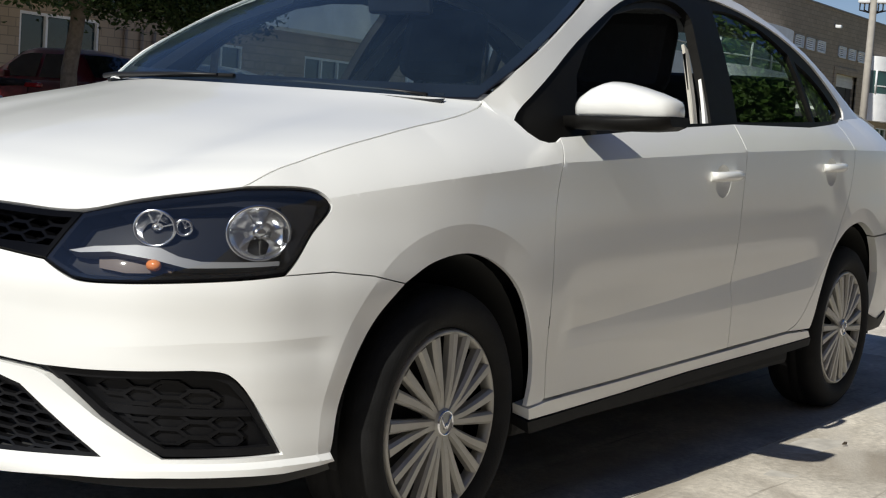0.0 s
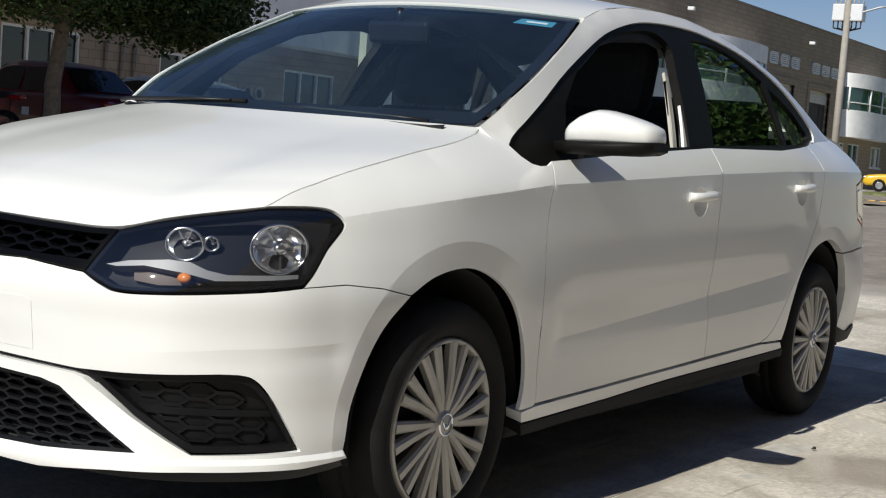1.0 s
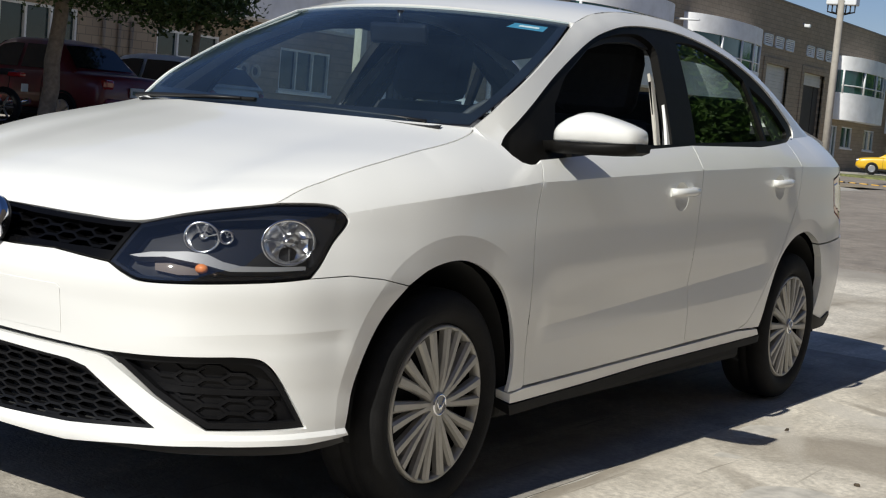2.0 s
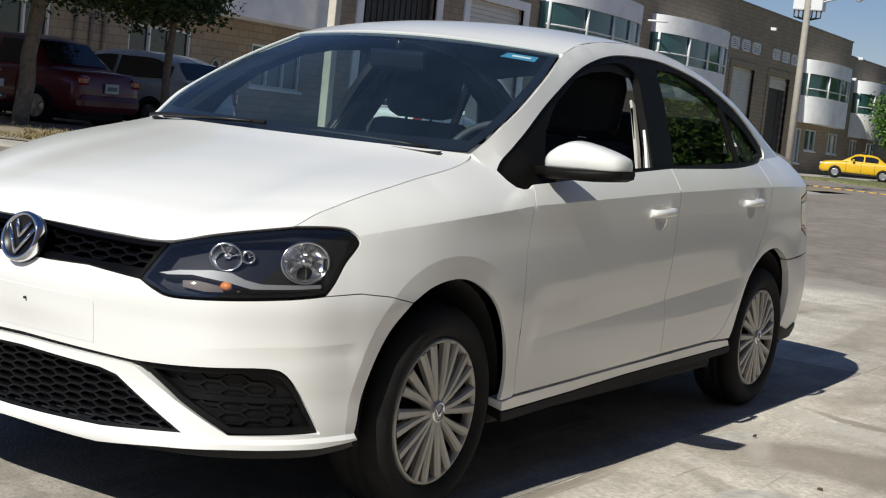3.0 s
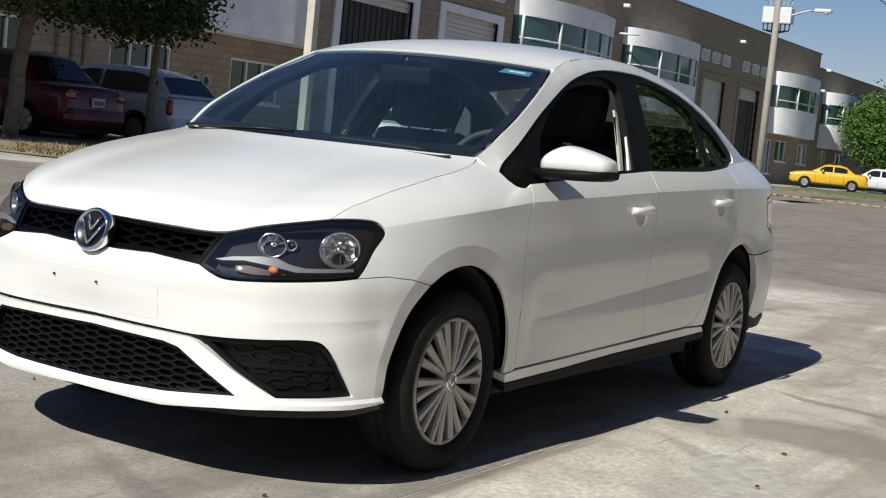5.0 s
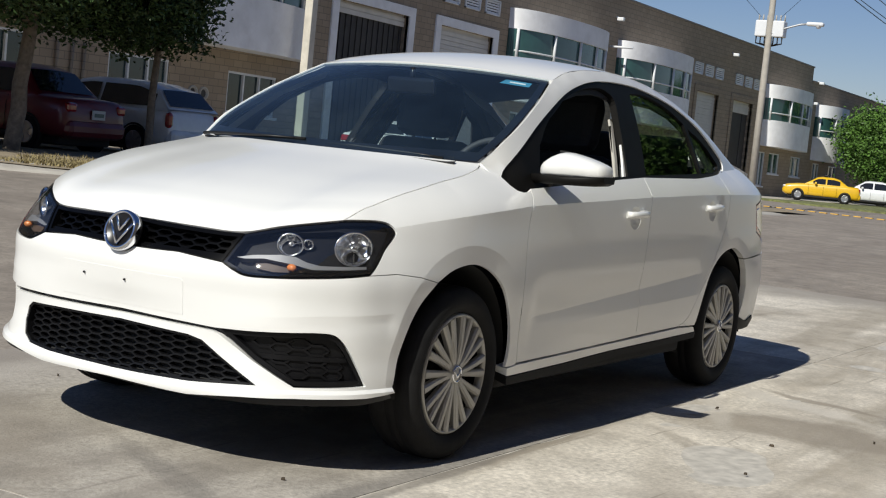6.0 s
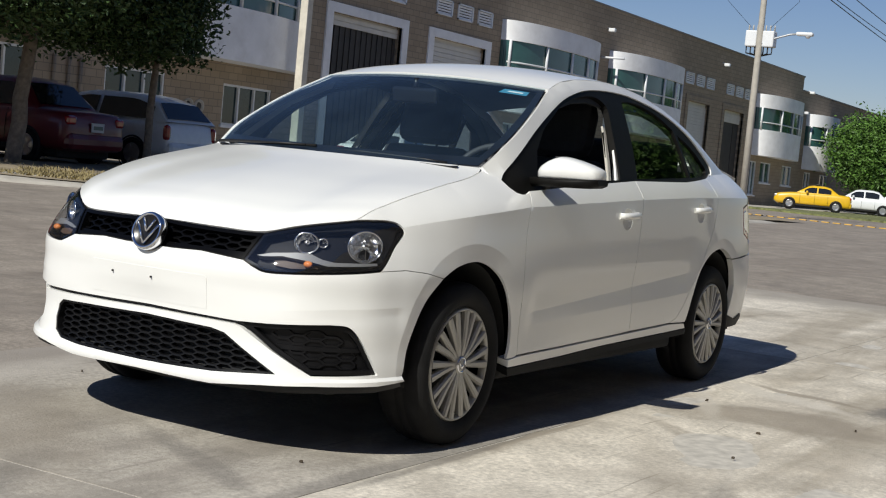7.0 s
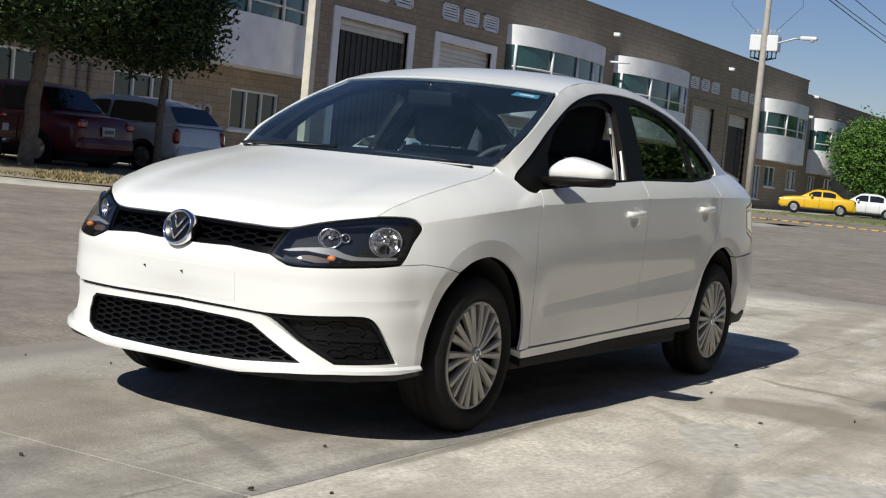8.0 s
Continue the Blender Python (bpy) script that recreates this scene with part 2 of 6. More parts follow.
def panel(name, poly, fn, material, parent, holes=(), step=0.035, th=0.02, gap=0.0018, side=1, label="", lift=0.0, seg=0.03, creases=()):
    """A sheet-metal piece: an outline in surface coordinates, laid on the surface fn, with folded edges of depth th and sharp lines along creases."""
    poly = resample(shrink(poly, gap) if gap else list(poly), seg)
    hs = [resample(shrink(h, -gap) if gap else list(h), seg) for h in holes]

    def solid(p):
        return inside(p, poly) and not any(inside(p, h) for h in hs)
    pts, edges = [], []
    for loop in [poly] + hs:
        b = len(pts)
        pts += [Vector(p) for p in loop]
        edges += [(b + i, b + (i + 1) % len(loop)) for i in range(len(loop))]
    rim_pts = np.array([(p[0], p[1]) for p in pts])
    sharp = set()
    for line in creases:
        last = None
        for p in line:
            ok = solid(p) and ((rim_pts - p) ** 2).sum(1).min() > (.004) ** 2
            if ok:
                pts.append(Vector(p))
                sharp.add(len(pts) - 1)
                if last is not None:
                    edges.append((last, len(pts) - 1))
                last = len(pts) - 1
            else:
                last = None
    xs, ys = [p[0] for p in poly], [p[1] for p in poly]
    near = step * 0.45
    bound = np.array([(p[0], p[1]) for p in pts])
    for gx in np.arange(min(xs) + step / 2, max(xs), step):
        for gy in np.arange(min(ys) + step / 2, max(ys), step):
            if ((bound - (gx, gy)) ** 2).sum(1).min() > near * near and solid((gx, gy)):
                pts.append(Vector((gx, gy)))
    vs, _, fs, orig, *_ = delaunay_2d_cdt(pts, edges, [], 0, 1e-6)
    keep = []
    for f in fs:
        c = (sum(vs[i][0] for i in f) / len(f), sum(vs[i][1] for i in f) / len(f))
        if solid(c):
            keep.append(list(f))
    used = sorted({i for f in keep for i in f})
    idx = {o: k for k, o in enumerate(used)}

    def normal(u, v, X, e=0.004):
        n = np.cross(fn(u + e, v) - fn(u - e, v), fn(u, v + e) - fn(u, v - e))
        n = n / (np.linalg.norm(n) or 1)
        return -n if n @ (X - np.array([min(max(X[0], 0.0), 2.9), 0, 0.45])) < 0 else n
    P, N, edge_vert = [], [], set()
    flip = np.array([1, side, 1])
    for o in used:
        u, v = vs[o]
        X = fn(u, v)
        n = normal(u, v, X)
        if any(i in sharp for i in orig[o]):
            edge_vert.add(len(P))
        P.append((X + n * lift) * flip)
        N.append(n * flip)
    tris, special = [], {}
    for f in keep:
        q = [idx[i] for i in f]
        a, b, c = P[q[0]], P[q[1]], P[q[2]]
        o = list(f)
        if np.cross(b - a, c - a) @ (N[q[0]] + N[q[1]] + N[q[2]]) <= 0:
            q, o = q[::-1], o[::-1]
        for k in range(3):
            if q[k] in edge_vert:
                cx, cy = sum(vs[i][0] for i in o) / 3, sum(vs[i][1] for i in o) / 3
                u, v = vs[o[k]]
                ln = math.hypot(cx - u, cy - v) or 1
                u2, v2 = u + (cx - u) / ln * .0045, v + (cy - v) / ln * .0045
                special[(len(tris), k)] = normal(u2, v2, fn(u2, v2), .0018) * flip
        tris.append(q)
    count = {}
    for q in tris:
        for a, b in zip(q, q[1:] + q[:1]):
            count[(a, b)] = 1
    rim = [(a, b) for a, b in count if (b, a) not in count]
    V, F = [tuple(p) for p in P], list(tris)
    loops = [tuple(special.get((i, k), N[q[k]])) for i, q in enumerate(tris) for k in range(3)]
    if th:
        dup = {}
        for a in {i for ed in rim for i in ed}:
            dup[a] = (len(V), len(V) + 1)
            V += [V[a], tuple(np.array(P[a]) - np.array(N[a]) * th)]
        for a, b in rim:
            F.append([dup[b][0], dup[a][0], dup[a][1], dup[b][1]])
            fnorm = np.cross(np.array(V[dup[a][0]]) - V[dup[b][0]], np.array(V[dup[a][1]]) - V[dup[b][0]])
            fnorm = fnorm / (np.linalg.norm(fnorm) or 1)
            loops += [tuple(fnorm)] * 4
    me = bpy.data.meshes.new(name)
    me.from_pydata(V, [], F)
    me.polygons.foreach_set("use_smooth", [True] * len(F))
    me.update()
    if len(me.loops) == len(loops):
        me.normals_split_custom_set(loops)
    return part(name, me, material, parent, label)


def honeycomb(name, poly, fn, material, parent, ps, pz, bar, depth, side=1, label="", lift=0.0):
    """Flat-topped honeycomb bars over an outline on a surface."""
    V, F = [], []
    xs, ys = [p[0] for p in poly], [p[1] for p in poly]
    grown = shrink(poly, -0.006)
    i = 0
    for cx in np.arange(min(xs), max(xs) + ps, ps * 0.75):
        for cy in np.arange(min(ys) - pz, max(ys) + pz, pz):
            c = (cx, cy + (pz / 2 if i % 2 else 0))
            ring = []
            for k in range(6):
                a = k * math.pi / 3
                o = (c[0] + ps / 2 * math.cos(a), c[1] + pz / 1.732 * math.sin(a))
                q = (c[0] + (ps / 2 - bar) * math.cos(a), c[1] + (pz / 1.732 - bar) * math.sin(a))
                ring.append((o, q))
            for k in range(6):
                (o0, q0), (o1, q1) = ring[k], ring[(k + 1) % 6]
                if not (inside(o0, grown) and inside(o1, grown) and inside(q0, grown) and inside(q1, grown)):
                    continue
                b = len(V)
                for p in (o0, o1, q1, q0):
                    X = fn(*p)
                    V.append(X * (1, side, 1) + np.array([-lift, 0, 0]))
                for p in (q0, q1):
                    X = fn(*p)
                    V.append(X * (1, side, 1) + np.array([depth - lift, 0, 0]))
                F += [[b, b + 1, b + 2, b + 3], [b + 3, b + 2, b + 5, b + 4]]
        i += 1
    me = bpy.data.meshes.new(name)
    me.from_pydata([tuple(v) for v in V], [], F)
    me.update()
    return part(name, me, material, parent, label)


# ---- the white sedan: body surfaces ----
# car axes: x to the rear from the front axle, left side at -y, z up from the road; s runs from the nose round the left side
PLAN = [(-1.55, -.82, 0), (-1.35, -.812, .2), (-1.15, -.785, .395), (-.95, -.715, .585), (-.75, -.575, .725), (-.5, -.40, .79), (-.2, -.175, .82), (0, 0, .83),
        (.3, .3, .838), (.8, .8, .846), (1.5, 1.5, .85), (2.2, 2.2, .848), (2.6, 2.6, .84), (2.95, 2.93, .822), (3.2, 3.15, .785), (3.4, 3.32, .72),
        (3.6, 3.45, .60), (3.85, 3.53, .38), (4.2, 3.56, 0)]
PLAN_S, PLAN_XY = [p[0] for p in PLAN], [p[1:] for p in PLAN]
HEIGHTS = [.15, .22, .30, .38, .46, .54, .62, .68, .74, .80, .86, .92, .98, 1.04]
INSET = {-1.55: [.10, .014, .022, .03, .03, .008, .0, .03, .07, .14, .25, .4, .5, .6],
         -.95: [.10, .010, .012, .018, .010, .013, .012, .04, .08, .14, .22, .32, .42, .5],
         -.5: [.06, .015, .0, .003, .001, .008, .015, .035, .06, .085, .12, .16, .2, .24],
         0: [.05, .02, .0, .0, .0, .0, .0, .008, .016, .024, .03, .035, .04, .045],
         .4: [.06, .03, .015, .012, .006, .0, .0, .003, .007, .012, .016, .02, .024, .028],
         .9: [.07, .045, .03, .018, .008, .004, .0, .002, .005, .009, .013, .017, .021, .025],
         2.2: [.06, .035, .024, .012, .006, 0.002, 0, .002, .005, .009, .013, .017, .021, .025],
         3.2: [.06, .04, .02, .01, 0, 0, .005, .012, .02, .028, .034, .04, .05, .06],
         4.2: [.06, .03, .01, 0, 0, 0, .02, .04, .05, .05, .06, .07, .08, .1]}
INSET_S, INSET_D = list(INSET), list(INSET.values())
CREASE_S, CREASE_Z = [-.7, -.44, 0, .385, .84, 1.47, 2.19, 2.76, 4.2], [.765, .79, .838, .876, .897, .924, .945, .950, .95]
SHOULDER_S = [-.75, -.45, 0, .3, .5, 1.0, 2.3, 2.7, 3.2, 4.2]
SHOULDER_A, SHOULDER_B = [0, .3, .5, .55, .5, .5, .5, .5, .5, .4], [0, 2.2, 6.0, 5.0, 2.5, 1.6, 1.8, 5.0, 4.0, 1.6]
FLARE_F, FLARE_R = (.015, .31, .428), (2.56, .31, .43)
FRONT_WHEEL, REAR_WHEEL, WHEEL_Z, TYRE_R = 0.0, 2.552, 0.298, 0.298


def ease(u):
    u = min(1.0, max(0.0, u))
    return u * u * (3 - 2 * u)


def facet_top(s):
    return .470 + .068 * (s - .5)


def facet_low(s):
    return lin(s, [.4, 1.41, 2.1], [.414, .458, .482])


def ledge(s):
    return lin(s, [-1.2, -1.05, -.82, -.51, -.4], [.478, .49, .513, .524, .527])


def lip(s):
    return lin(s, [-1.55, -1.24, -1.016, -.894, -.629, -.44], [.251, .257, .274, .280, .287, .289])


def lin(x, xs, ys):
    """Straight-line interpolation, held at the ends."""
    if x <= xs[0]:
        return ys[0]
    for k in range(1, len(xs)):
        if x <= xs[k]:
            return ys[k - 1] + (ys[k] - ys[k - 1]) * (x - xs[k - 1]) / (xs[k] - xs[k - 1])
    return ys[-1]


@functools.lru_cache(maxsize=None)
def section(s):
    """Plan point, tangent and inset profile of the body at s."""
    x, y = hermite(PLAN_S, PLAN_XY, s)
    x1, y1 = hermite(PLAN_S, PLAN_XY, s + .01)
    x0, y0 = hermite(PLAN_S, PLAN_XY, s - .01)
    tx, ty = x1 - x0, y1 - y0
    n = math.hypot(tx, ty)
    if s < -1.53 or s > 4.18:
        tx, ty, n = 0, (1 if s < 0 else -1), 1
    return float(x), float(y), float(tx), float(ty), float(n), hermite(INSET_S, INSET_D, s)


def side_body(s, z):
    """The lower body: bumpers, wings, doors, quarter panels; beyond the nose or tail it goes on along the right side."""
    flip = 1
    if s < -1.55:
        s, flip = -3.1 - s, -1
    elif s > 4.2:
        s, flip = 8.4 - s, -1
    x, y, tx, ty, n, inset = section(s)
    d = float(hermite(HEIGHTS, inset, z))
    q = z - lin(s, CREASE_S, CREASE_Z)
    if q > 0:
        d += lin(s, SHOULDER_S, SHOULDER_A) * q + lin(s, SHOULDER_S, SHOULDER_B) * q * q
    if .3 < s < 2.4:
        # door pressing: a downward-leaning face, a crisp facet that flares out again, a soft lower skirt
        zu, zl = facet_top(s), facet_low(s)
        ends = ease((s - .40) / .10) * ease((2.20 - s) / .14)
        if z > zu:
            e = .012 * max(0.0, 1 - (z - zu) / .17)
        elif z > zl:
            e = .012 - .13 * (zu - z)
        else:
            e = (.012 - .13 * (zu - zl)) * max(0.0, 1 - (zl - z) / .12)
        d += ends * e
    if s < -.42:
        # bumper: a ledge line round the corner and a lip along the bottom
        zc = ledge(s)
        if z < zc:
            d += .006 * ease((s + 1.12) / .35) * ease((-.46 - s) / .08) * min(1.0, (zc - z) / .03) * max(0.0, 1 - (zc - z) / .11)
        zp = lip(s)
        if z < zp:
            d -= .013 * min(1.0, (zp - z) / .010)
    bx, by = x + d * ty / n, y - d * tx / n
    for (cx, cz, r0), full, gone in ((FLARE_F, .16, .34), (FLARE_R, 2.66, 2.95)):
        r = math.hypot(x - cx, z - cz)
        if r < r0 and -.62 < s < 3.1:
            by -= .14 * (r0 - r) * min(1.0, max(0.0, (gone - x) / (gone - full)))
    return np.array([bx, -flip * by, z])


def side_glass_plane(x, z):
    """The greenhouse side, leaning in towards the roof."""
    t = z - 1.0
    base = float(hermite([.2, .4, .65, 1.2, 2.0, 2.6, 3.1], [.632, .694, .73, .742, .737, .715, .655], x))
    return np.array([x, -(base - .36 * t - .25 * t * t), z])


RAIL_X, RAIL_Z = [.296, .324, .429, .688, .945, 1.10, 1.3, 1.55, 1.76, 2.02, 2.271, 2.5, 2.69, 2.85, 2.985], [1.012, 1.03, 1.098, 1.234, 1.356, 1.398, 1.426, 1.439, 1.437, 1.411, 1.358, 1.287, 1.208, 1.144, 1.095]


def side_rail(x, z):
    """The painted frame round the side windows: it rolls over towards the roof and blends into the wing at its foot."""
    P = side_glass_plane(x, z)
    q = min(1.0, max(0.0, (z - lin(x, RAIL_X, RAIL_Z) + .055) / .055)) * ease((x - .55) / .5)
    P[1] += .020 * q * q
    w = 1 - ease((math.hypot(x - .30, (z - .990) * .8) - .02) / .17)
    if w > 0:
        body = side_body(s_of_x(x), min(z, 1.0))
        P[1] += w * (body[1] + .45 * max(0.0, z - 1.0) - P[1])
    return P


def line3(pts):
    """A smooth space curve through points, from 0 to 1."""
    pts = np.array(pts, float)
    d = np.concatenate([[0], np.cumsum(np.linalg.norm(np.diff(pts, axis=0), axis=1))])
    d /= d[-1]
    return lambda u: hermite(d, pts, u)


def coons(c0, c1, d0, d1):
    """A patch between a centre line c0(u), an edge c1(u), a front d0(v) and a rear d1(v); v from -1 to 1, mirrored at the centre."""
    def f(u, v):
        w = abs(v)
        mid, end = (1 - u) * d0(0) + u * d1(0), (1 - u) * d0(1) + u * d1(1)
        P = (1 - u) * d0(w) + u * d1(w) + (1 - w * w) * (c0(u) - mid) + w * w * (c1(u) - end)
        return P if v <= 0 else P * np.array([1, -1, 1])
    return f


def arc(p_mid, p_end, power=2.0):
    """Half of a bowed cross line: from the centre to the left end."""
    a, b = np.array(p_mid, float), np.array(p_end, float)
    return lambda v: np.array([a[0] + (b[0] - a[0]) * v ** power, a[1] + (b[1] - a[1]) * v, a[2] + (b[2] - a[2]) * v ** power])


@functools.lru_cache(maxsize=None)
def s_of_x(x):
    lo, hi = -1.4, 3.3
    for _ in range(40):
        mid = (lo + hi) / 2
        lo, hi = (mid, hi) if hermite(PLAN_S, PLAN_XY, mid)[0] < x else (lo, mid)
    return lo


def ring(flare, extra, a0=-.1, a1=math.pi + .35):
    cx, cz, r = flare
    return [(s_of_x(cx + (r + extra) * math.cos(a)), cz + (r + extra) * math.sin(a)) for a in np.linspace(a0, a1, 90)]


FACETS = [[(s_, facet_top(s_)) for s_ in np.arange(.42, 2.2, .02)], [(s_, facet_low(s_)) for s_ in np.arange(.42, 2.2, .02)]]
LEDGES = [[(s_, ledge(s_) - o) for s_ in np.arange(-1.1, -.42, .016)] for o in (0,)] + [[(s_, lip(s_) - o) for s_ in np.arange(-1.55, -.46, .016)] for o in (0, .010)]
LEDGES += [[(-3.1 - s_, z_) for s_, z_ in line_] for line_ in LEDGES]
CREASES = [[(s_, float(np.interp(s_, CREASE_S, CREASE_Z))) for s_ in np.arange(-.46, 3.2, .02)], ring(FLARE_F, 0), ring(FLARE_R, 0)]
SQUARE = [(0, -1), (1, -1), (1, 1), (0, 1)]
car = thing("sedan", "white four-door sedan with silver wheel covers parked on concrete", "car")

# outlines in (s, z)
ARCH_F = curve([(-.211, .617), (-.1, .657), (.029, .672), (.141, .644), (.23, .58), (.287, .486), (.316, .381), (.307, .296)])
GRILLE_LOW = [(-1.55, .653), (-1.452, .653), (-1.328, .657), (-1.161, .645)]
LAMP_LOW = curve([(-1.122, .627), (-1.074, .613), (-.97, .617), (-.795, .630), (-.639, .642)])
SEAM = [(-.48, .647), (-.338, .637), (-.211, .617)]
BUMPER_END = curve([(-.211, .617), (-.322, .547), (-.402, .468), (-.448, .379), (-.468, .289)])[1:] + [(-.463, .272), (-.63, .261), (-.75, .260), (-.9, .256), (-1.06, .245), (-1.235, .226), (-1.31, .226), (-1.55, .231)]
LOWER_HOLE = [(-1.55, .414), (-1.268, .406), (-1.213, .396), (-1.016, .284), (-1.082, .279), (-1.241, .266), (-1.443, .260), (-1.55, .259)]
FOG_HOLE = [(-1.55, .448), (-1.25, .443), (-1.164, .441), (-1.061, .445), (-.849, .459)] + curve([(-.849, .459), (-.80, .458), (-.768, .447), (-.727, .411), (-.665, .34), (-.629, .297)])[1:] + [(-.894, .289), (-1.035, .358),
            (-1.15, .424), (-1.18, .431), (-1.25, .433), (-1.55, .437)]


def both(half):
    """A symmetric outline round the nose from its left half."""
    return half + [(-3.1 - s, z) for s, z in reversed(half) if s > -1.549]


def other(poly):
    return [(-3.1 - s, z) for s, z in poly]


TOP_EDGE = GRILLE_LOW + LAMP_LOW + SEAM
SLOT_HOLE = [(-2.12, .440), (-1.85, .443)] + FOG_HOLE + [(-1.85, .432), (-2.12, .428)]
FOG_FAR = other([(-.97, .447), (-.849, .459), (-.80, .458), (-.768, .447), (-.727, .411), (-.665, .34), (-.629, .297), (-.894, .289), (-.955, .33)])
LOWER_FULL = [(-1.85, .408), (-1.55, .414)] + LOWER_HOLE[1:-1] + [(-1.55, .259), (-1.85, .262), (-1.97, .270), (-2.015, .292), (-2.025, .335), (-2.015, .385), (-1.99, .403)]
upper_half = TOP_EDGE + BUMPER_END
bumper = panel("front_bumper", both(upper_half), side_body, PAINT, car, holes=[LOWER_FULL, SLOT_HOLE, FOG_FAR], step=.018, th=.03, gap=.001, label="white painted front bumper", seg=.016, creases=CREASES[1:2] + LEDGES)
panel("number_plate_recess", [(-1.81, .465), (-1.29, .465), (-1.29, .570), (-1.30, .578), (-1.80, .578), (-1.81, .570)], side_body, PAINT, car, th=.0012, gap=0, lift=.0010, step=.03)
for s, z in ((-1.70, .545), (-1.52, .545)):
    bm = bmesh.new()
    p = side_body(s, z)
    lathe(bm, [(0, .007), (.0035, .007), (.0035, 0)], Matrix.Translation(p) @ Matrix.Rotation(-math.pi / 2, 4, "Y"), 10)
    part("plate_hole", bm, BLACK, bumper)


def inner_body(depth):
    """The body surface moved inwards, for grilles and linings."""
    def f(s, z):
        X = side_body(s, z)
        e = .01
        t = side_body(s + e, z) - side_body(s - e, z)
        n = np.array([-t[1], t[0], 0.0])
        n /= np.linalg.norm(n) or 1
        if n @ (X - np.array([.6, 0, z])) < 0:
            n = -n
        return X - n * depth
    return f


# lower grille, side grilles, upper grille
low = panel("lower_grille_backing", both([(-1.55, .46), (-1.2, .46), (-.62, .45), (-.56, .30), (-.62, .255), (-.9, .250), (-1.06, .238), (-1.24, .222), (-1.55, .226)]), inner_body(.043), UNDER, car, th=.03, gap=0, step=.05)
honeycomb("lower_grille", LOWER_FULL, inner_body(.020), MESHBLACK, car, .068, .0215, .0034, .020, label="black honeycomb lower grille")
panel("lower_grille_surround", shrink(LOWER_FULL, -.001), inner_body(.003), MESHBLACK, low, holes=[shrink(LOWER_FULL, .007)], th=.032, gap=0, step=.03, seg=.02)
FOG_SIDE = [(-1.15, .438), (-1.061, .443), (-.849, .457), (-.80, .456), (-.768, .445), (-.727, .409), (-.665, .34), (-.631, .299), (-.894, .291), (-1.035, .36)]
for sd in (1, -1):
    fs = panel("side_grille", shrink(FOG_SIDE, -.012), inner_body(.034), MESHBLACK, car, th=0, gap=0, side=sd, label="black plastic side grille")
    honeycomb("side_grille_bar", [(-1.07, .425), (-.80, .43), (-.76, .385), (-.70, .315), (-.90, .31), (-1.0, .36)], inner_body(.028), MESHBLACK, fs, .080, .030, .0045, .010, side=sd)
    for zz in (.372,):
        panel("side_grille_rib", [(-1.01, zz - .008), (-.70, zz - .004), (-.715, zz + .008), (-1.03, zz + .008)], inner_body(.026), MESHBLACK, fs, th=.010, gap=0, side=sd)
    panel("side_grille_frame", FOG_SIDE, inner_body(.012), MESHBLACK, fs, holes=[shrink(FOG_SIDE, .014)], th=.02, gap=0, side=sd, step=.02, seg=.02)
panel("bumper_slot", [(-2.15, .450), (-1.55, .455), (-1.25, .450), (-1.13, .448), (-1.13, .415), (-1.25, .425), (-1.55, .43), (-2.15, .42)], inner_body(.02), BLACK, car, th=0, gap=0)
HALF_G = [(-1.55, .655), (-1.452, .655), (-1.328, .659), (-1.163, .648), (-1.122, .735), (-1.192, .733), (-1.304, .734), (-1.45, .737), (-1.55, .738)]
FULL_G = HALF_G[:5] + HALF_G[5:8] + [(-1.55, .744)] + [(-3.1 - s, z) for s, z in reversed(HALF_G[4:8])] + [(-3.1 - s, z) for s, z in reversed(HALF_G[1:4])]
grille = panel("upper_grille", FULL_G, inner_body(.05), GRILLEBLACK, car, th=0, gap=0, step=.05, label="gloss black honeycomb radiator grille")
UPPER_G = [(s_, max(z_, .668)) for s_, z_ in FULL_G]
honeycomb("grille_bar", shrink(UPPER_G, .003), inner_body(.026), GRILLEBLACK, grille, .066, .022, .0034, .02)
panel("grille_lower_band", [(-1.94, .648), (-1.772, .659), (-1.648, .655), (-1.452, .655), (-1.328, .659), (-1.163, .648), (-1.153, .668), (-1.55, .670), (-1.947, .668)], inner_body(.014), GRILLEBLACK, grille, th=.012, gap=0, step=.04, seg=.03)
panel("grille_frame", FULL_G, inner_body(.006), GRILLEBLACK, grille, holes=[shrink(FULL_G, .011)], th=.03, gap=0, step=.03, seg=.025)

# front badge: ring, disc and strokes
bm = bmesh.new()
bx = Matrix.Translation((-.812, 0, .698)) @ Matrix.Rotation(radians(-90 + 16), 4, "Y")
lathe(bm, [(0, .004), (.05, .004), (.056, .010), (.061, .010), (.066, .002), (.066, -.02)], bx, 48)
badge = part("badge", bm, GLOSSBLACK, car, "round chrome badge with two nested chevrons")
bm = bmesh.new()
lathe(bm, [(.054, .008), (.057, .014), (.062, .014), (.0665, .006), (.0665, -.01)], bx, 48)
part("badge_ring", bm, CHROME, badge)
bm = bmesh.new()
for a, b in (((-.046, .030), (0, -.040)), ((0, -.040), (.046, .030)), ((-.026, .046), (0, .002)), ((0, .002), (.026, .046))):
    va, vb = Vector((a[1] - .006, a[0], .008)), Vector((b[1] - .006, b[0], .008))
    tube(bm, [bx @ Vector((va.x, va.y, .009)), bx @ Vector((vb.x, vb.y, .009))], .0052, 6)
part("badge_stroke", bm, CHROME, badge)

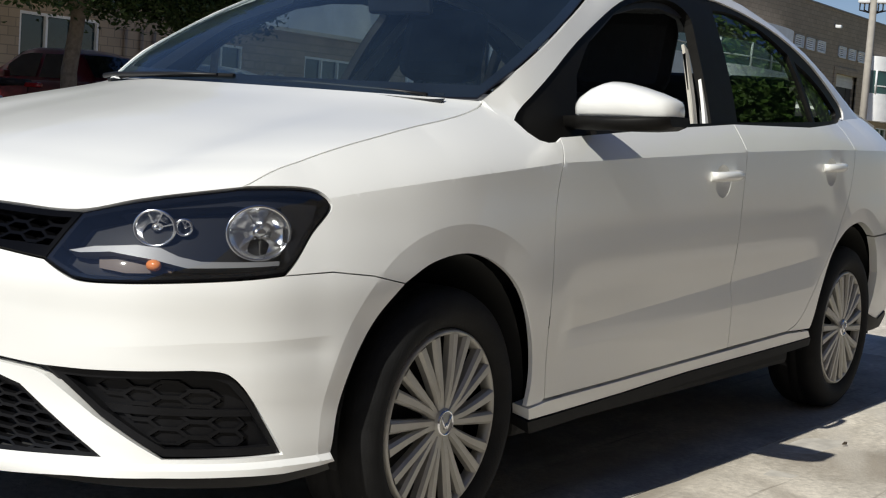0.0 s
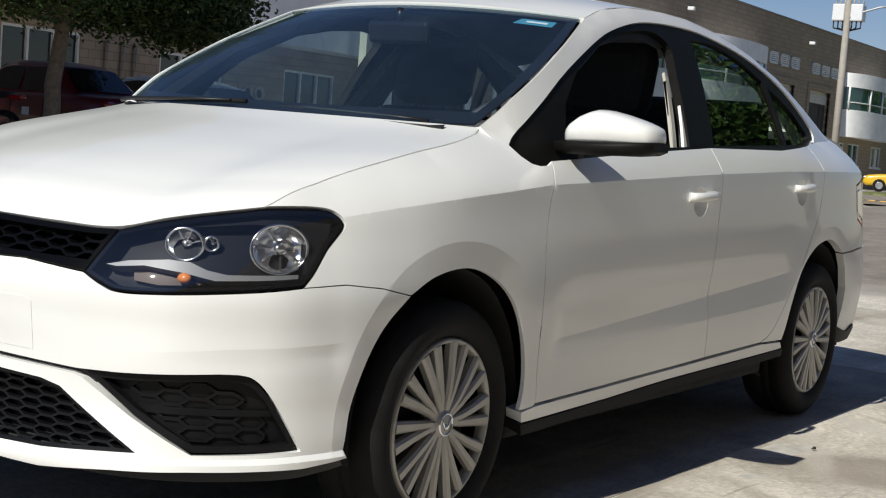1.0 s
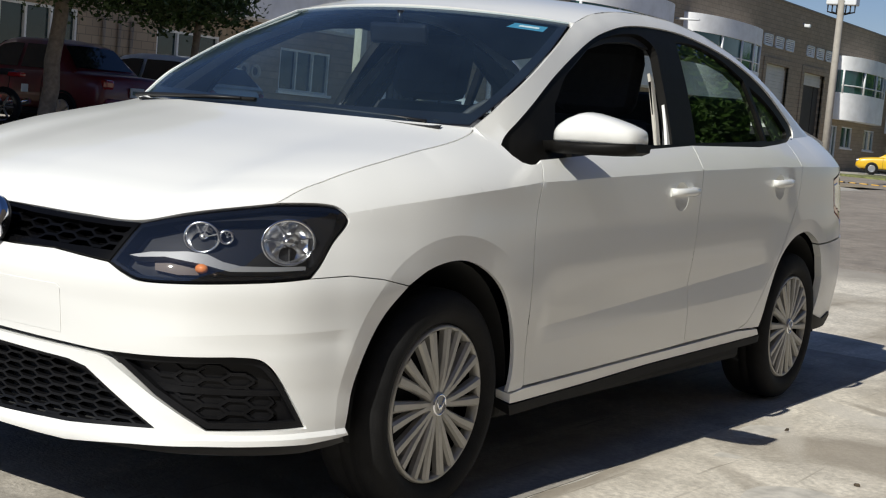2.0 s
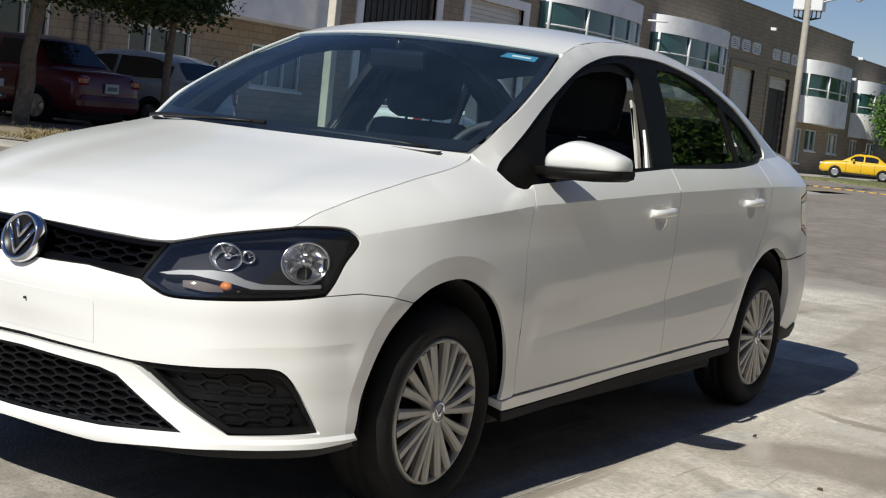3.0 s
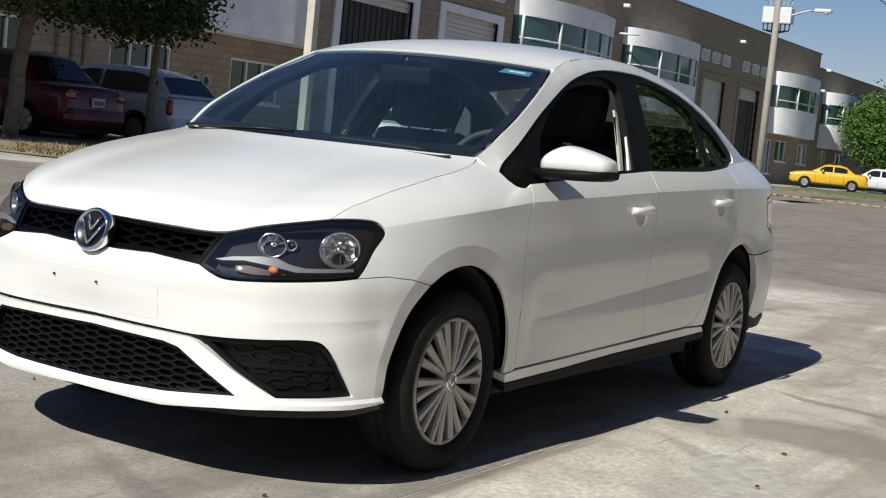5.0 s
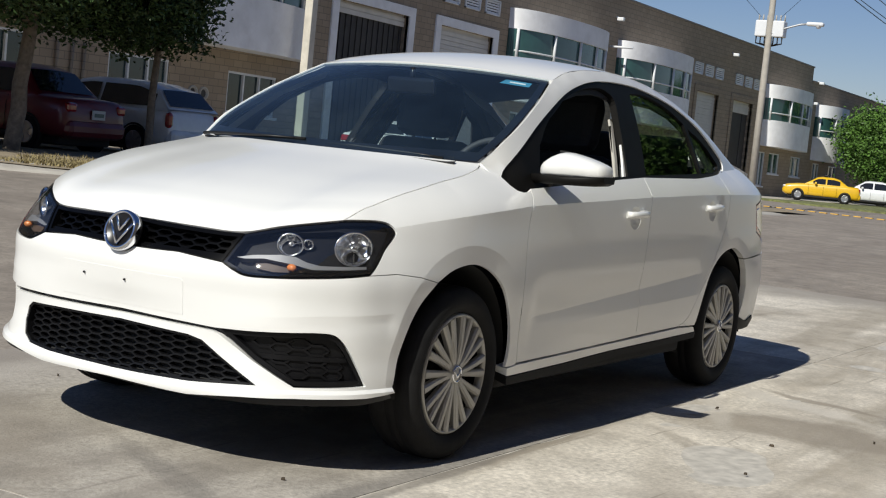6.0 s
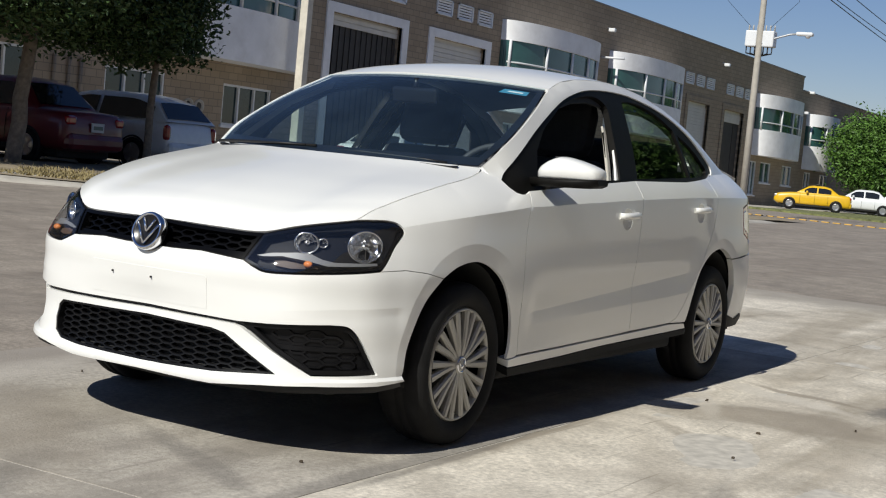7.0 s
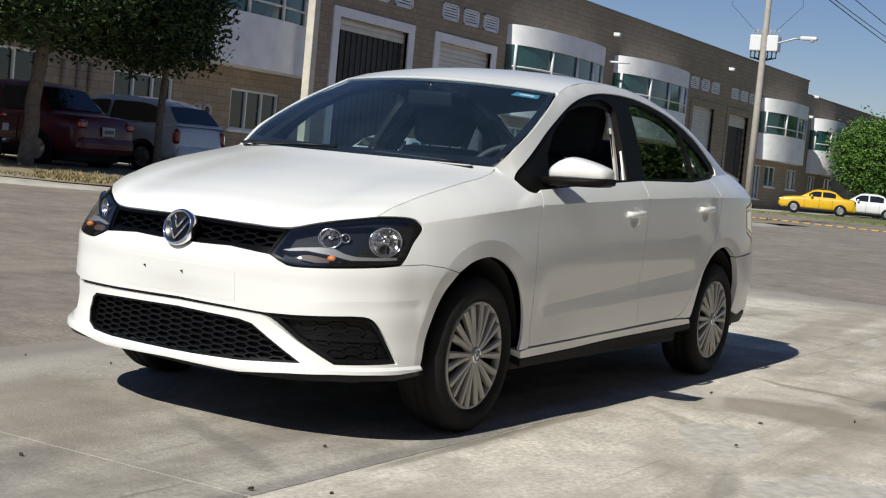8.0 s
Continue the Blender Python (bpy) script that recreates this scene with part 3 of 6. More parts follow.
# hood
HOOD_F = [(-1.55, .742), (-1.45, .741), (-1.304, .739), (-1.122, .741), (-1.007, .768), (-.779, .799), (-.739, .803)]
HOOD_E = [(-.739, .803), (-.553, .845), (-.339, .885), (-.112, .925), (.115, .963), (.245, .990), (.308, 1.010)]
front_c = line3([side_body(s, z) for s, z in HOOD_F])
edge_c = line3([side_body(s, z) for s, z in curve(HOOD_E, 6)])
h0, h1 = front_c(0), edge_c(1)
centre_c = line3([h0, (-.70, 0, .795), (-.58, 0, .848), (-.38, 0, .905), (-.15, 0, .955), (.02, 0, .99), (.11, 0, 1.012)])
hood_fn = coons(centre_c, edge_c, front_c, arc((.11, 0, 1.012), h1))
hood = panel("hood", SQUARE, hood_fn, PAINT, car, step=.05, seg=.03, th=.02, gap=.0015, label="smooth white hood")


REAR_GAP = curve([(1.921, .341), (1.99, .36), (2.038, .393), (2.13, .495), (2.225, .60), (2.30, .69), (2.39, .79), (2.44, .9), (2.45, 1.04)])
MID_GAP = curve([(1.462, .33), (1.440, .42), (1.420, .556), (1.424, .72), (1.452, .88), (1.464, 1.004)])[1:]


def wing_panels(sd):
    lamp_rear = curve([(-.739, .803), (-.62, .8065), (-.53, .807), (-.479, .801), (-.452, .785), (-.455, .765), (-.52, .725), (-.585, .675), (-.639, .642)])
    door_front = [(.375, .298)] + curve([(.386, .31), (.365, .481), (.36, .625), (.368, .766), (.393, .865), (.428, .914), (.440, .934)])
    fender = lamp_rear + SEAM + ARCH_F[1:] + door_front + [(.42, .926), (.380, .923), (.352, .928), (.334, .944), (.330, .968), (.340, .994), (.308, 1.012)] + curve(HOOD_E, 6)[-2:0:-1]
    panel("front_fender", fender, side_body, PAINT, car, step=.017, th=.012, side=sd, creases=CREASES, seg=.018)
    fd = [(.386, .306), (.777, .311), (1.302, .324), (1.462, .33)] + MID_GAP + [(1.007, .977)] + curve([(.440, .937), (.428, .914), (.393, .865), (.368, .766), (.36, .625), (.365, .481), (.386, .306)])[:-1]
    cups = [[(s + .052 * math.cos(a), z - .010 + .046 * math.sin(a)) for a in np.linspace(0, 2 * math.pi, 24, endpoint=False)] for s, z in ((1.29, .846), (2.19, .879))]
    door = panel("front_door", fd, side_body, PAINT, car, holes=cups[:1], step=.02, th=.03, side=sd, creases=CREASES + FACETS, seg=.02)
    rd = [(1.462, .33)] + REAR_GAP + [(2.086, 1.015)] + MID_GAP[::-1]
    rdoor = panel("rear_door", rd, side_body, PAINT, car, holes=cups[1:], step=.02, th=.03, side=sd, creases=CREASES + FACETS, seg=.02)
    arch_r = curve([(2.115, .333), (2.149, .346), (2.184, .465), (2.24, .584), (2.375, .661), (2.544, .688), (2.66, .667), (2.74, .632)])
    quarter = [(1.921, .341), (2.105, .334)] + arch_r[1:] + [(3.0, .645), (3.15, .65), (3.15, .72), (2.98, .76), (2.96, .90), (3.3, .95), (3.55, .985), (3.35, 1.045), (3.1, 1.075), (2.85, 1.085), (2.66, 1.065)] + REAR_GAP[::-1][:-1]
    panel("quarter_panel", quarter, side_body, PAINT, car, step=.02, th=.03, side=sd, creases=CREASES, seg=.02)
    panel("tail_lamp", [(2.985, .765), (3.15, .725), (3.5, .74), (3.6, .78), (3.58, .955), (3.3, .945), (2.965, .895)], side_body, REDLENS, car, step=.04, th=.03, side=sd, label="red tail lamp")
    panel("tail_lamp_reflector", [(2.985, .79), (3.12, .755), (3.24, .76), (3.20, .86), (3.06, .885), (2.972, .875)], side_body, REFLECTOR, car, step=.03, th=.01, side=sd, lift=.004, label="clear silvered part of the tail lamp")
    sill = [(.31, .2945), (.386, .3035), (.777, .3087), (1.302, .321), (1.921, .338), (2.112, .331), (2.15, .304), (1.2, .285), (.803, .271), (.32, .264)]
    panel("sill", sill, side_body, PAINT, car, step=.03, th=.05, side=sd, lift=.006)
    panel("sill_skirt", [(.31, .264), (.803, .272), (1.2, .286), (2.15, .305), (2.15, .275), (1.2, .252), (.83, .240), (.33, .230)], side_body, SKIRT, car, step=.04, th=.06, side=sd, lift=.010, label="black plastic side skirt")
    # handles: a cup in the skin and a grip bar over it
    for owner, s, z in ((door, 1.29, .846), (rdoor, 2.19, .879)):
        def bowl_fn(u, v, s=s, z=z):
            q = min(1.0, math.hypot((u - s) / .054, (v - z + .010) / .048))
            return side_body(u, v) + np.array([0, .032 * (1 - q ** 3), 0])
        panel("handle_cup", shrink(cups[0 if owner is door else 1], -.0015), bowl_fn, PAINT, owner, step=.009, th=0, gap=0, side=sd, seg=.012)
        bm = bmesh.new()
        pts = []
        for k, off in ((-.085, .002), (-.075, .016), (-.03, .024), (.04, .024), (.085, .016), (.095, .002)):
            p = side_body(s + k, z + .006 + k * .03)
            pts.append((p[0], (p[1] - off) * sd, p[2]))
        tube(bm, pts, .0145, 10)
        part("door_handle", bm, PAINT, owner)
    # wheel-arch lining
    for wx in (FRONT_WHEEL, REAR_WHEEL):
        bm = bmesh.new()
        n = 24
        rows = []
        for a in np.linspace(-.15, math.pi + .15, n):
            rows.append([bm.verts.new((wx + .352 * math.cos(a), sd * yy, .30 + .372 * math.sin(a))) for yy in (-.785, -.45)])
        for a, b in zip(rows, rows[1:]):
            bm.faces.new((a[0], a[1], b[1], b[0])).smooth = True
        part("arch_lining", bm, UNDER, car)
    # side window surround and glass
    opening = loop([(.380, .992), (.51, 1.072), (.704, 1.185), (.963, 1.297), (1.159, 1.353), (1.349, 1.385), (1.595, 1.397), (1.848, 1.388), (2.172, 1.340), (2.429, 1.258), (2.618, 1.152), (2.690, 1.10), (2.685, 1.068),
               (2.63, 1.042), (2.5, 1.028), (1.565, .992), (1.087, .965), (.53, .910), (.45, .897), (.356, .897), (.318, .925), (.318, .962)], 4)
    rail = [(.302, .90), (.298, .985), (.296, 1.012), (.324, 1.03), (.429, 1.098), (.688, 1.234), (.945, 1.356), (1.10, 1.398), (1.3, 1.426), (1.55, 1.439), (1.76, 1.437), (2.02, 1.411), (2.271, 1.358), (2.5, 1.287), (2.69, 1.208), (2.85, 1.144), (2.985, 1.095), (3.06, 1.02), (2.9, .97),
            (2.4, .95), (1.2, .90), (.45, .868), (.33, .872)]
    panel("body_side_frame", rail, side_rail, PAINT, car, holes=[opening], step=.03, th=.02, gap=.001, side=sd, seg=.025)
    front_hole = [(.61, .993)] + curve([(.66, 1.098), (.76, 1.183), (.88, 1.246), (1.011, 1.3), (1.169, 1.34), (1.324, 1.36), (1.42, 1.356), (1.485, 1.318), (1.455, 1.218), (1.40, 1.003)]) + [(1.1, .99)]
    rear_hole = [(1.60, 1.013), (1.655, 1.218), (1.69, 1.363)] + curve([(1.69, 1.363), (1.79, 1.368), (1.897, 1.363), (2.03, 1.342), (2.138, 1.313), (2.258, 1.266)])[1:] + [(2.283, 1.156), (2.303, 1.038), (1.846, 1.021)]
    tri_hole = [(2.325, 1.037), (2.31, 1.165), (2.298, 1.245)] + curve([(2.298, 1.245), (2.40, 1.21), (2.50, 1.163), (2.57, 1.115), (2.61, 1.083), (2.59, 1.06), (2.52, 1.049)])[1:]
    panel("window_frame", shrink(opening, .001), side_glass_plane, TRIMBLACK, car, holes=[front_hole, rear_hole, tri_hole], step=.03, th=.03, gap=0, side=sd, lift=-.006, seg=.02, label="black window frame and pillar trim")
    panel("weather_strip", [(.66, .941), (1.087, .959), (1.565, .986), (2.5, 1.023), (2.62, 1.036), (2.60, 1.050), (2.5, 1.040), (1.565, 1.005), (1.087, .978), (.66, .958)], side_glass_plane, TRIMBLACK, car, th=.02, gap=0, side=sd, lift=.012, seg=.03)
    for nm, hole in (("rear_window", rear_hole), ("quarter_window", tri_hole)) + ((("front_window", front_hole),) if sd < 0 else ()):
        g = panel(nm, shrink(hole, -.008), side_glass_plane, SIDEGLASS, car, th=0, gap=0, side=sd, lift=-.014, step=.08, label="tinted side window")
        g.visible_shadow = False


wing_panels(1)
wing_panels(-1)

# rear bumper, all round
RB = [(2.74, .63), (3.0, .64), (3.15, .645), (3.6, .66), (4.2, .67)]
RB2 = [(4.2, .26), (3.6, .27), (3.2, .28), (2.95, .30), (2.83, .33), (2.84, .40), (2.83, .49), (2.79, .575)]
panel("rear_bumper", RB + [(8.4 - s, z) for s, z in reversed(RB[:-1])] + [(8.4 - s, z) for s, z in reversed(RB2[1:])] + RB2, side_body, PAINT, car, step=.05, th=.03, seg=.03)
panel("tail_panel", [(3.15, .655), (3.6, .67), (4.2, .68), (4.8, .67), (5.25, .655), (5.25, .70), (4.9, .74), (4.85, 1.02), (4.2, 1.04), (3.55, 1.02), (3.5, .74), (3.15, .70)], side_body, PAINT, car, step=.06, th=.02)
for sd in (1, -1):
    panel("mud_flap_lip", [(2.82, .33), (2.96, .305), (3.10, .325), (3.14, .305), (3.06, .262), (2.84, .26)], side_body, TRIMBLACK, car, step=.04, th=.03, side=sd, lift=.006)

# chin under the front bumper
for sd in (1, -1):
    panel("chin_spoiler", [(-1.17, .236), (-1.06, .247), (-.9, .258), (-.63, .263), (-.47, .270), (-.45, .250), (-.63, .236), (-.9, .232), (-1.06, .229), (-1.15, .229)], inner_body(.016), BLACK, car, step=.05, th=.12, side=sd, label="black chin spoiler")
# dark strip added behind the chin to stop light and hide the far wheel
panel("chin_light_block", both([(-1.55, .236), (-1.3, .234), (-1.06, .250), (-.6, .262), (-.45, .27), (-.45, .24), (-.6, .226), (-1.06, .205), (-1.55, .19)]), inner_body(.10), UNDER, car, step=.06, th=.05, gap=0)

# roof, windscreen, rear window, trunk lid
roof_edge = line3([side_rail(x, z) for x, z in ((.945, 1.356), (1.10, 1.398), (1.3, 1.426), (1.55, 1.439), (1.76, 1.437), (2.02, 1.411), (2.271, 1.358), (2.42, 1.312))])
ra, rb = roof_edge(0), roof_edge(1)
roof_mid = line3([(.86, 0, 1.386), (1.0, 0, 1.424), (1.25, 0, 1.462), (1.55, 0, 1.480), (1.85, 0, 1.476), (2.15, 0, 1.448), (2.5, 0, 1.380)])
panel("roof", SQUARE, coons(roof_mid, roof_edge, arc((.86, 0, 1.386), ra), arc((2.5, 0, 1.380), rb)), PAINT, car, step=.06, th=.015, gap=0, seg=.03)
ws_edge = line3([side_rail(x, z) + np.array([0, .012, .004]) for x, z in ((.292, 1.016), (.429, 1.100), (.688, 1.236), (.94, 1.356))])
wa, wb = ws_edge(0), ws_edge(1)
ws_mid = line3([(.13, 0, 1.005), (.32, 0, 1.125), (.55, 0, 1.248), (.72, 0, 1.330), (.86, 0, 1.384)])
ws_fn = coons(ws_mid, ws_edge, arc((.13, 0, 1.005), wa), arc((.86, 0, 1.384), wb))
ws = panel("windscreen", SQUARE, ws_fn, WINDSCREEN, car, step=.07, th=0, gap=0, lift=-.004, label="tinted windscreen with dark border")
ws.visible_shadow = False
panel("windscreen_border", SQUARE, ws_fn, GLOSSBLACK, car, holes=[[(.09, -.95), (.955, -.955), (.955, .955), (.09, .95)]], step=.05, th=0, gap=0, lift=-.009, seg=.03)
panel("insurance_sticker", [(.875, -.90), (.935, -.905), (.935, -.72), (.875, -.70)], ws_fn, STICKER, car, th=0, gap=0, lift=-.011, label="small blue sticker in the windscreen corner")
panel("sticker_band", [(.893, -.87), (.912, -.87), (.912, -.76), (.893, -.76)], ws_fn, STICKERW, car, th=0, gap=0, lift=-.0095)
rw_edge = line3([side_rail(x, z) + np.array([0, .01, .004]) for x, z in ((2.43, 1.309), (2.69, 1.208), (2.985, 1.095))])
rwa, rwb = rw_edge(0), rw_edge(1)
rw_fn = coons(line3([(2.5, 0, 1.380), (2.8, 0, 1.264), (3.08, 0, 1.12)]), rw_edge, arc((2.5, 0, 1.380), rwa), arc((3.08, 0, 1.12), rwb))
rg = panel("rear_screen", SQUARE, rw_fn, SIDEGLASS, car, step=.1, th=0, gap=0, label="tinted rear screen")
rg.visible_shadow = False
tl_edge = line3([rwb, (3.2, -.585, 1.075), (3.42, -.56, 1.05)])
panel("trunk_lid", SQUARE, coons(line3([(3.08, 0, 1.12), (3.3, 0, 1.115), (3.5, 0, 1.085)]), tl_edge, arc((3.08, 0, 1.12), rwb), arc((3.5, 0, 1.085), (3.42, -.56, 1.05))), PAINT, car, step=.08, th=.05, gap=0)
# cowl between hood and windscreen
cowl_f, cowl_r = arc((.095, 0, .985), (.225, -.565, .978)), arc((.145, 0, 1.012), (.222, -.58, 1.004))
panel("cowl", SQUARE, lambda u, v: ((1 - u) * cowl_f(abs(v)) + u * cowl_r(abs(v))) * np.array([1, 1 if v <= 0 else -1, 1]), BLACK, car, step=.06, th=.02, gap=0)
for pts in ([(.20, -.05, 1.018), (.21, -.16, 1.024), (.25, -.42, 1.018), (.262, -.52, 1.014)], [(.215, .56, 1.010), (.20, .5, 1.017), (.17, .25, 1.026), (.165, .08, 1.030)]):
    bm = bmesh.new()
    tube(bm, [(x - .02, y, z + .002) for x, y, z in pts], .007, 8, .6)
    wiper = part("wiper_arm", bm, BLACK, car)
    bm = bmesh.new()
    tube(bm, [(x + .012, y - .03, z + .002) for x, y, z in pts], .006, 6)
    part("wiper_blade", bm, RUBBER, wiper)


# headlamps
def headlamp(sd):
    outline = [(-1.161, .645), (-1.118, .737)] + curve([(-1.118, .737), (-1.007, .764), (-.779, .796), (-.739, .8), (-.62, .8035), (-.53, .804), (-.481, .798), (-.456, .783), (-.459, .766), (-.52, .725), (-.585, .675), (-.639, .645)])[1:] + curve([(-.639, .645), (-.795, .633), (-.97, .62), (-1.074, .616), (-1.122, .630)])[1:]
    lamp = panel("headlight", outline, inner_body(.052), HOUSING, car, th=0, gap=0, side=sd, step=.03, label="clear headlight with black housing and chrome reflectors")
    panel("headlight_rim", outline, side_body, GRILLEBLACK, lamp, holes=[shrink(outline, .011)], th=.055, gap=0, side=sd, lift=-.003, step=.02, seg=.02)
    lens = panel("headlight_lens", shrink(outline, .004), side_body, LAMPGLASS, lamp, th=0, gap=0, side=sd, lift=-.001, step=.03)
    lens.visible_shadow = False
    panel("headlight_mask", [(-1.09, .728), (-1.007, .752), (-.779, .785), (-.53, .792), (-.475, .785), (-.52, .72), (-.60, .66), (-.60, .69), (-.60, .765), (-.78, .765), (-.93, .752), (-1.0, .742)], inner_body(.020), HOUSING, lamp, th=.03, gap=0, side=sd, step=.03)
    for (s, z, r, wide, deep) in ((-.695, .717, .052, 1.22, .020), (-.952, .716, .034, 1.15, .030), (-.882, .720, .015, 1.0, .034)):
        p = inner_body(deep)(s, z)
        t = inner_body(deep)(s + .02, z) - inner_body(deep)(s - .02, z)
        ax = Vector((t[0], t[1] * sd, t[2])).normalized()
        up = Vector((0, 0, 1))
        out = Vector((-1, -.55 * sd, 0)).normalized()
        m = Matrix.Translation((p[0], p[1] * sd, p[2])) @ Matrix(((ax.x, up.x, out.x), (ax.y, up.y, out.y), (ax.z, up.z, out.z))).to_4x4() @ Matrix.Diagonal((wide, 1, 1, 1))
        bm = bmesh.new()
        lathe(bm, [(r + .003, -.002), (r, .003), (r - .003, -.004), (r * .8, -.016), (r * .5, -.027), (r * .25, -.031), (r * .24, -.012), (0, -.006)], m, 40)
        bowl = part("reflector_bowl", bm, REFLECTOR, lamp, "chrome reflector bowl")
        bm = bmesh.new()
        for k in range(7 if r > .04 else 3):
            a = k * 2 * math.pi / 7 + .3
            box(bm, (r * .3, -.0012, -.027), (r * .93, .0012, -.012 + .008 * (k % 2)), 0, m @ Matrix.Rotation(a, 4, "Z"))
        part("reflector_facet", bm, REFLECTOR, bowl)
    # satin blade under the lamps, indicator below it
    panel("chrome_blade", [(-1.124, .664), (-1.073, .676), (-.982, .685), (-.925, .683), (-.885, .669), (-.841, .662), (-.639, .667), (-.641, .659), (-.867, .649), (-.935, .661), (-1.035, .669), (-1.10, .662)], inner_body(.016), SATIN, lamp, th=.03, gap=0, side=sd, step=.03, seg=.02, label="satin chrome blade")
    panel("indicator_bowl", [(-1.07, .660), (-1.0, .666), (-.94, .657), (-.885, .645), (-.90, .636), (-1.0, .630), (-1.06, .635)], inner_body(.040), LAMPGREY, lamp, th=.01, gap=0, side=sd, step=.03)
    p = inner_body(.022)(-.935, .650)
    bm = bmesh.new()
    bmesh.ops.create_uvsphere(bm, u_segments=14, v_segments=10, radius=.013, matrix=Matrix.Translation((p[0], p[1] * sd, p[2])) @ Matrix.Diagonal((1, 1.3, .9, 1)))
    for f in bm.faces:
        f.smooth = True
    part("indicator_bulb", bm, AMBER, lamp, "amber indicator bulb")


headlamp(1)
headlamp(-1)


# door mirrors
def door_mirror(sd):
    # sections from the door outwards: centre, half depth, top, bottom
    secs = [(-.768, .575, .035, 1.018, .984), (-.774, .573, .058, 1.027, .979), (-.79, .571, .074, 1.040, .977), (-.815, .570, .082, 1.057, .977), (-.84, .570, .086, 1.068, .977), (-.862, .571, .088, 1.073, .977), (-.89, .574, .087, 1.071, .978), (-.93, .579, .084, 1.063, .980), (-.97, .586, .078, 1.052, .981), (-1.0, .592, .070, 1.041, .982), (-1.014, .597, .058, 1.034, .983), (-1.020, .602, .030, 1.022, .986)]
    V, F = [], []
    nseg = 20
    for y, cx, hd, zt, zb in secs:
        for k in range(nseg):
            a = 2 * math.pi * k / nseg
            c, s_ = math.cos(a), math.sin(a)
            c = math.copysign(abs(c) ** .75, c)
            s_ = abs(s_) ** .85 if s_ > 0 else -abs(s_) ** .4
            V.append((cx + hd * (c if c < 0 else c * .55), y * sd, .008 + (zt + zb) / 2 + (zt - zb) / 2 * s_))
    for i in range(len(secs) - 1):
        for k in range(nseg):
            F.append((i * nseg + k, i * nseg + (k + 1) % nseg, (i + 1) * nseg + (k + 1) % nseg, (i + 1) * nseg + k))
    F += [tuple(range(nseg)), tuple(range((len(secs) - 1) * nseg, len(secs) * nseg))]
    bm = bmesh.new()
    vs = [bm.verts.new(v) for v in V]
    for f in F:
        bm.faces.new([vs[i] for i in f]).smooth = True
    cap = part("door_mirror", bm, PAINT, car, "white door mirror cap on a black foot")
    bm = bmesh.new()
    foot = [(-.70, .585, .025, .980, .950), (-.76, .575, .040, .984, .950), (-.80, .566, .08, .983, .950), (-.88, .570, .088, .985, .953), (-.93, .575, .086, .988, .955), (-.95, .579, .085, .990, .956), (-1.0, .591, .078, .994, .962), (-1.022, .600, .062, .996, .972)]
    rings = []
    for y, cx, hd, zt, zb in foot:
        rings.append([bm.verts.new((cx + a * hd, y * sd, z)) for a, z in ((-1, zt), (-.92, zt + .008), (.55, zt + .008), (.6, zt - .002), (.5, zb + .008), (-.75, zb + .008), (-.95, zb + .018))])
    for A, C in zip(rings, rings[1:]):
        for k in range(7):
            bm.faces.new((A[k], A[(k + 1) % 7], C[(k + 1) % 7], C[k])).smooth = True
    bm.faces.new(rings[0])
    bm.faces.new(rings[-1])
    part("mirror_foot", bm, TRIMBLACK, cap)
    bm = bmesh.new()
    box(bm, (.612, min(-.80 * sd, -.97 * sd), .988), (.616, max(-.80 * sd, -.97 * sd), 1.035), .0)
    part("mirror_glass", bm, CHROME, cap)


door_mirror(1)


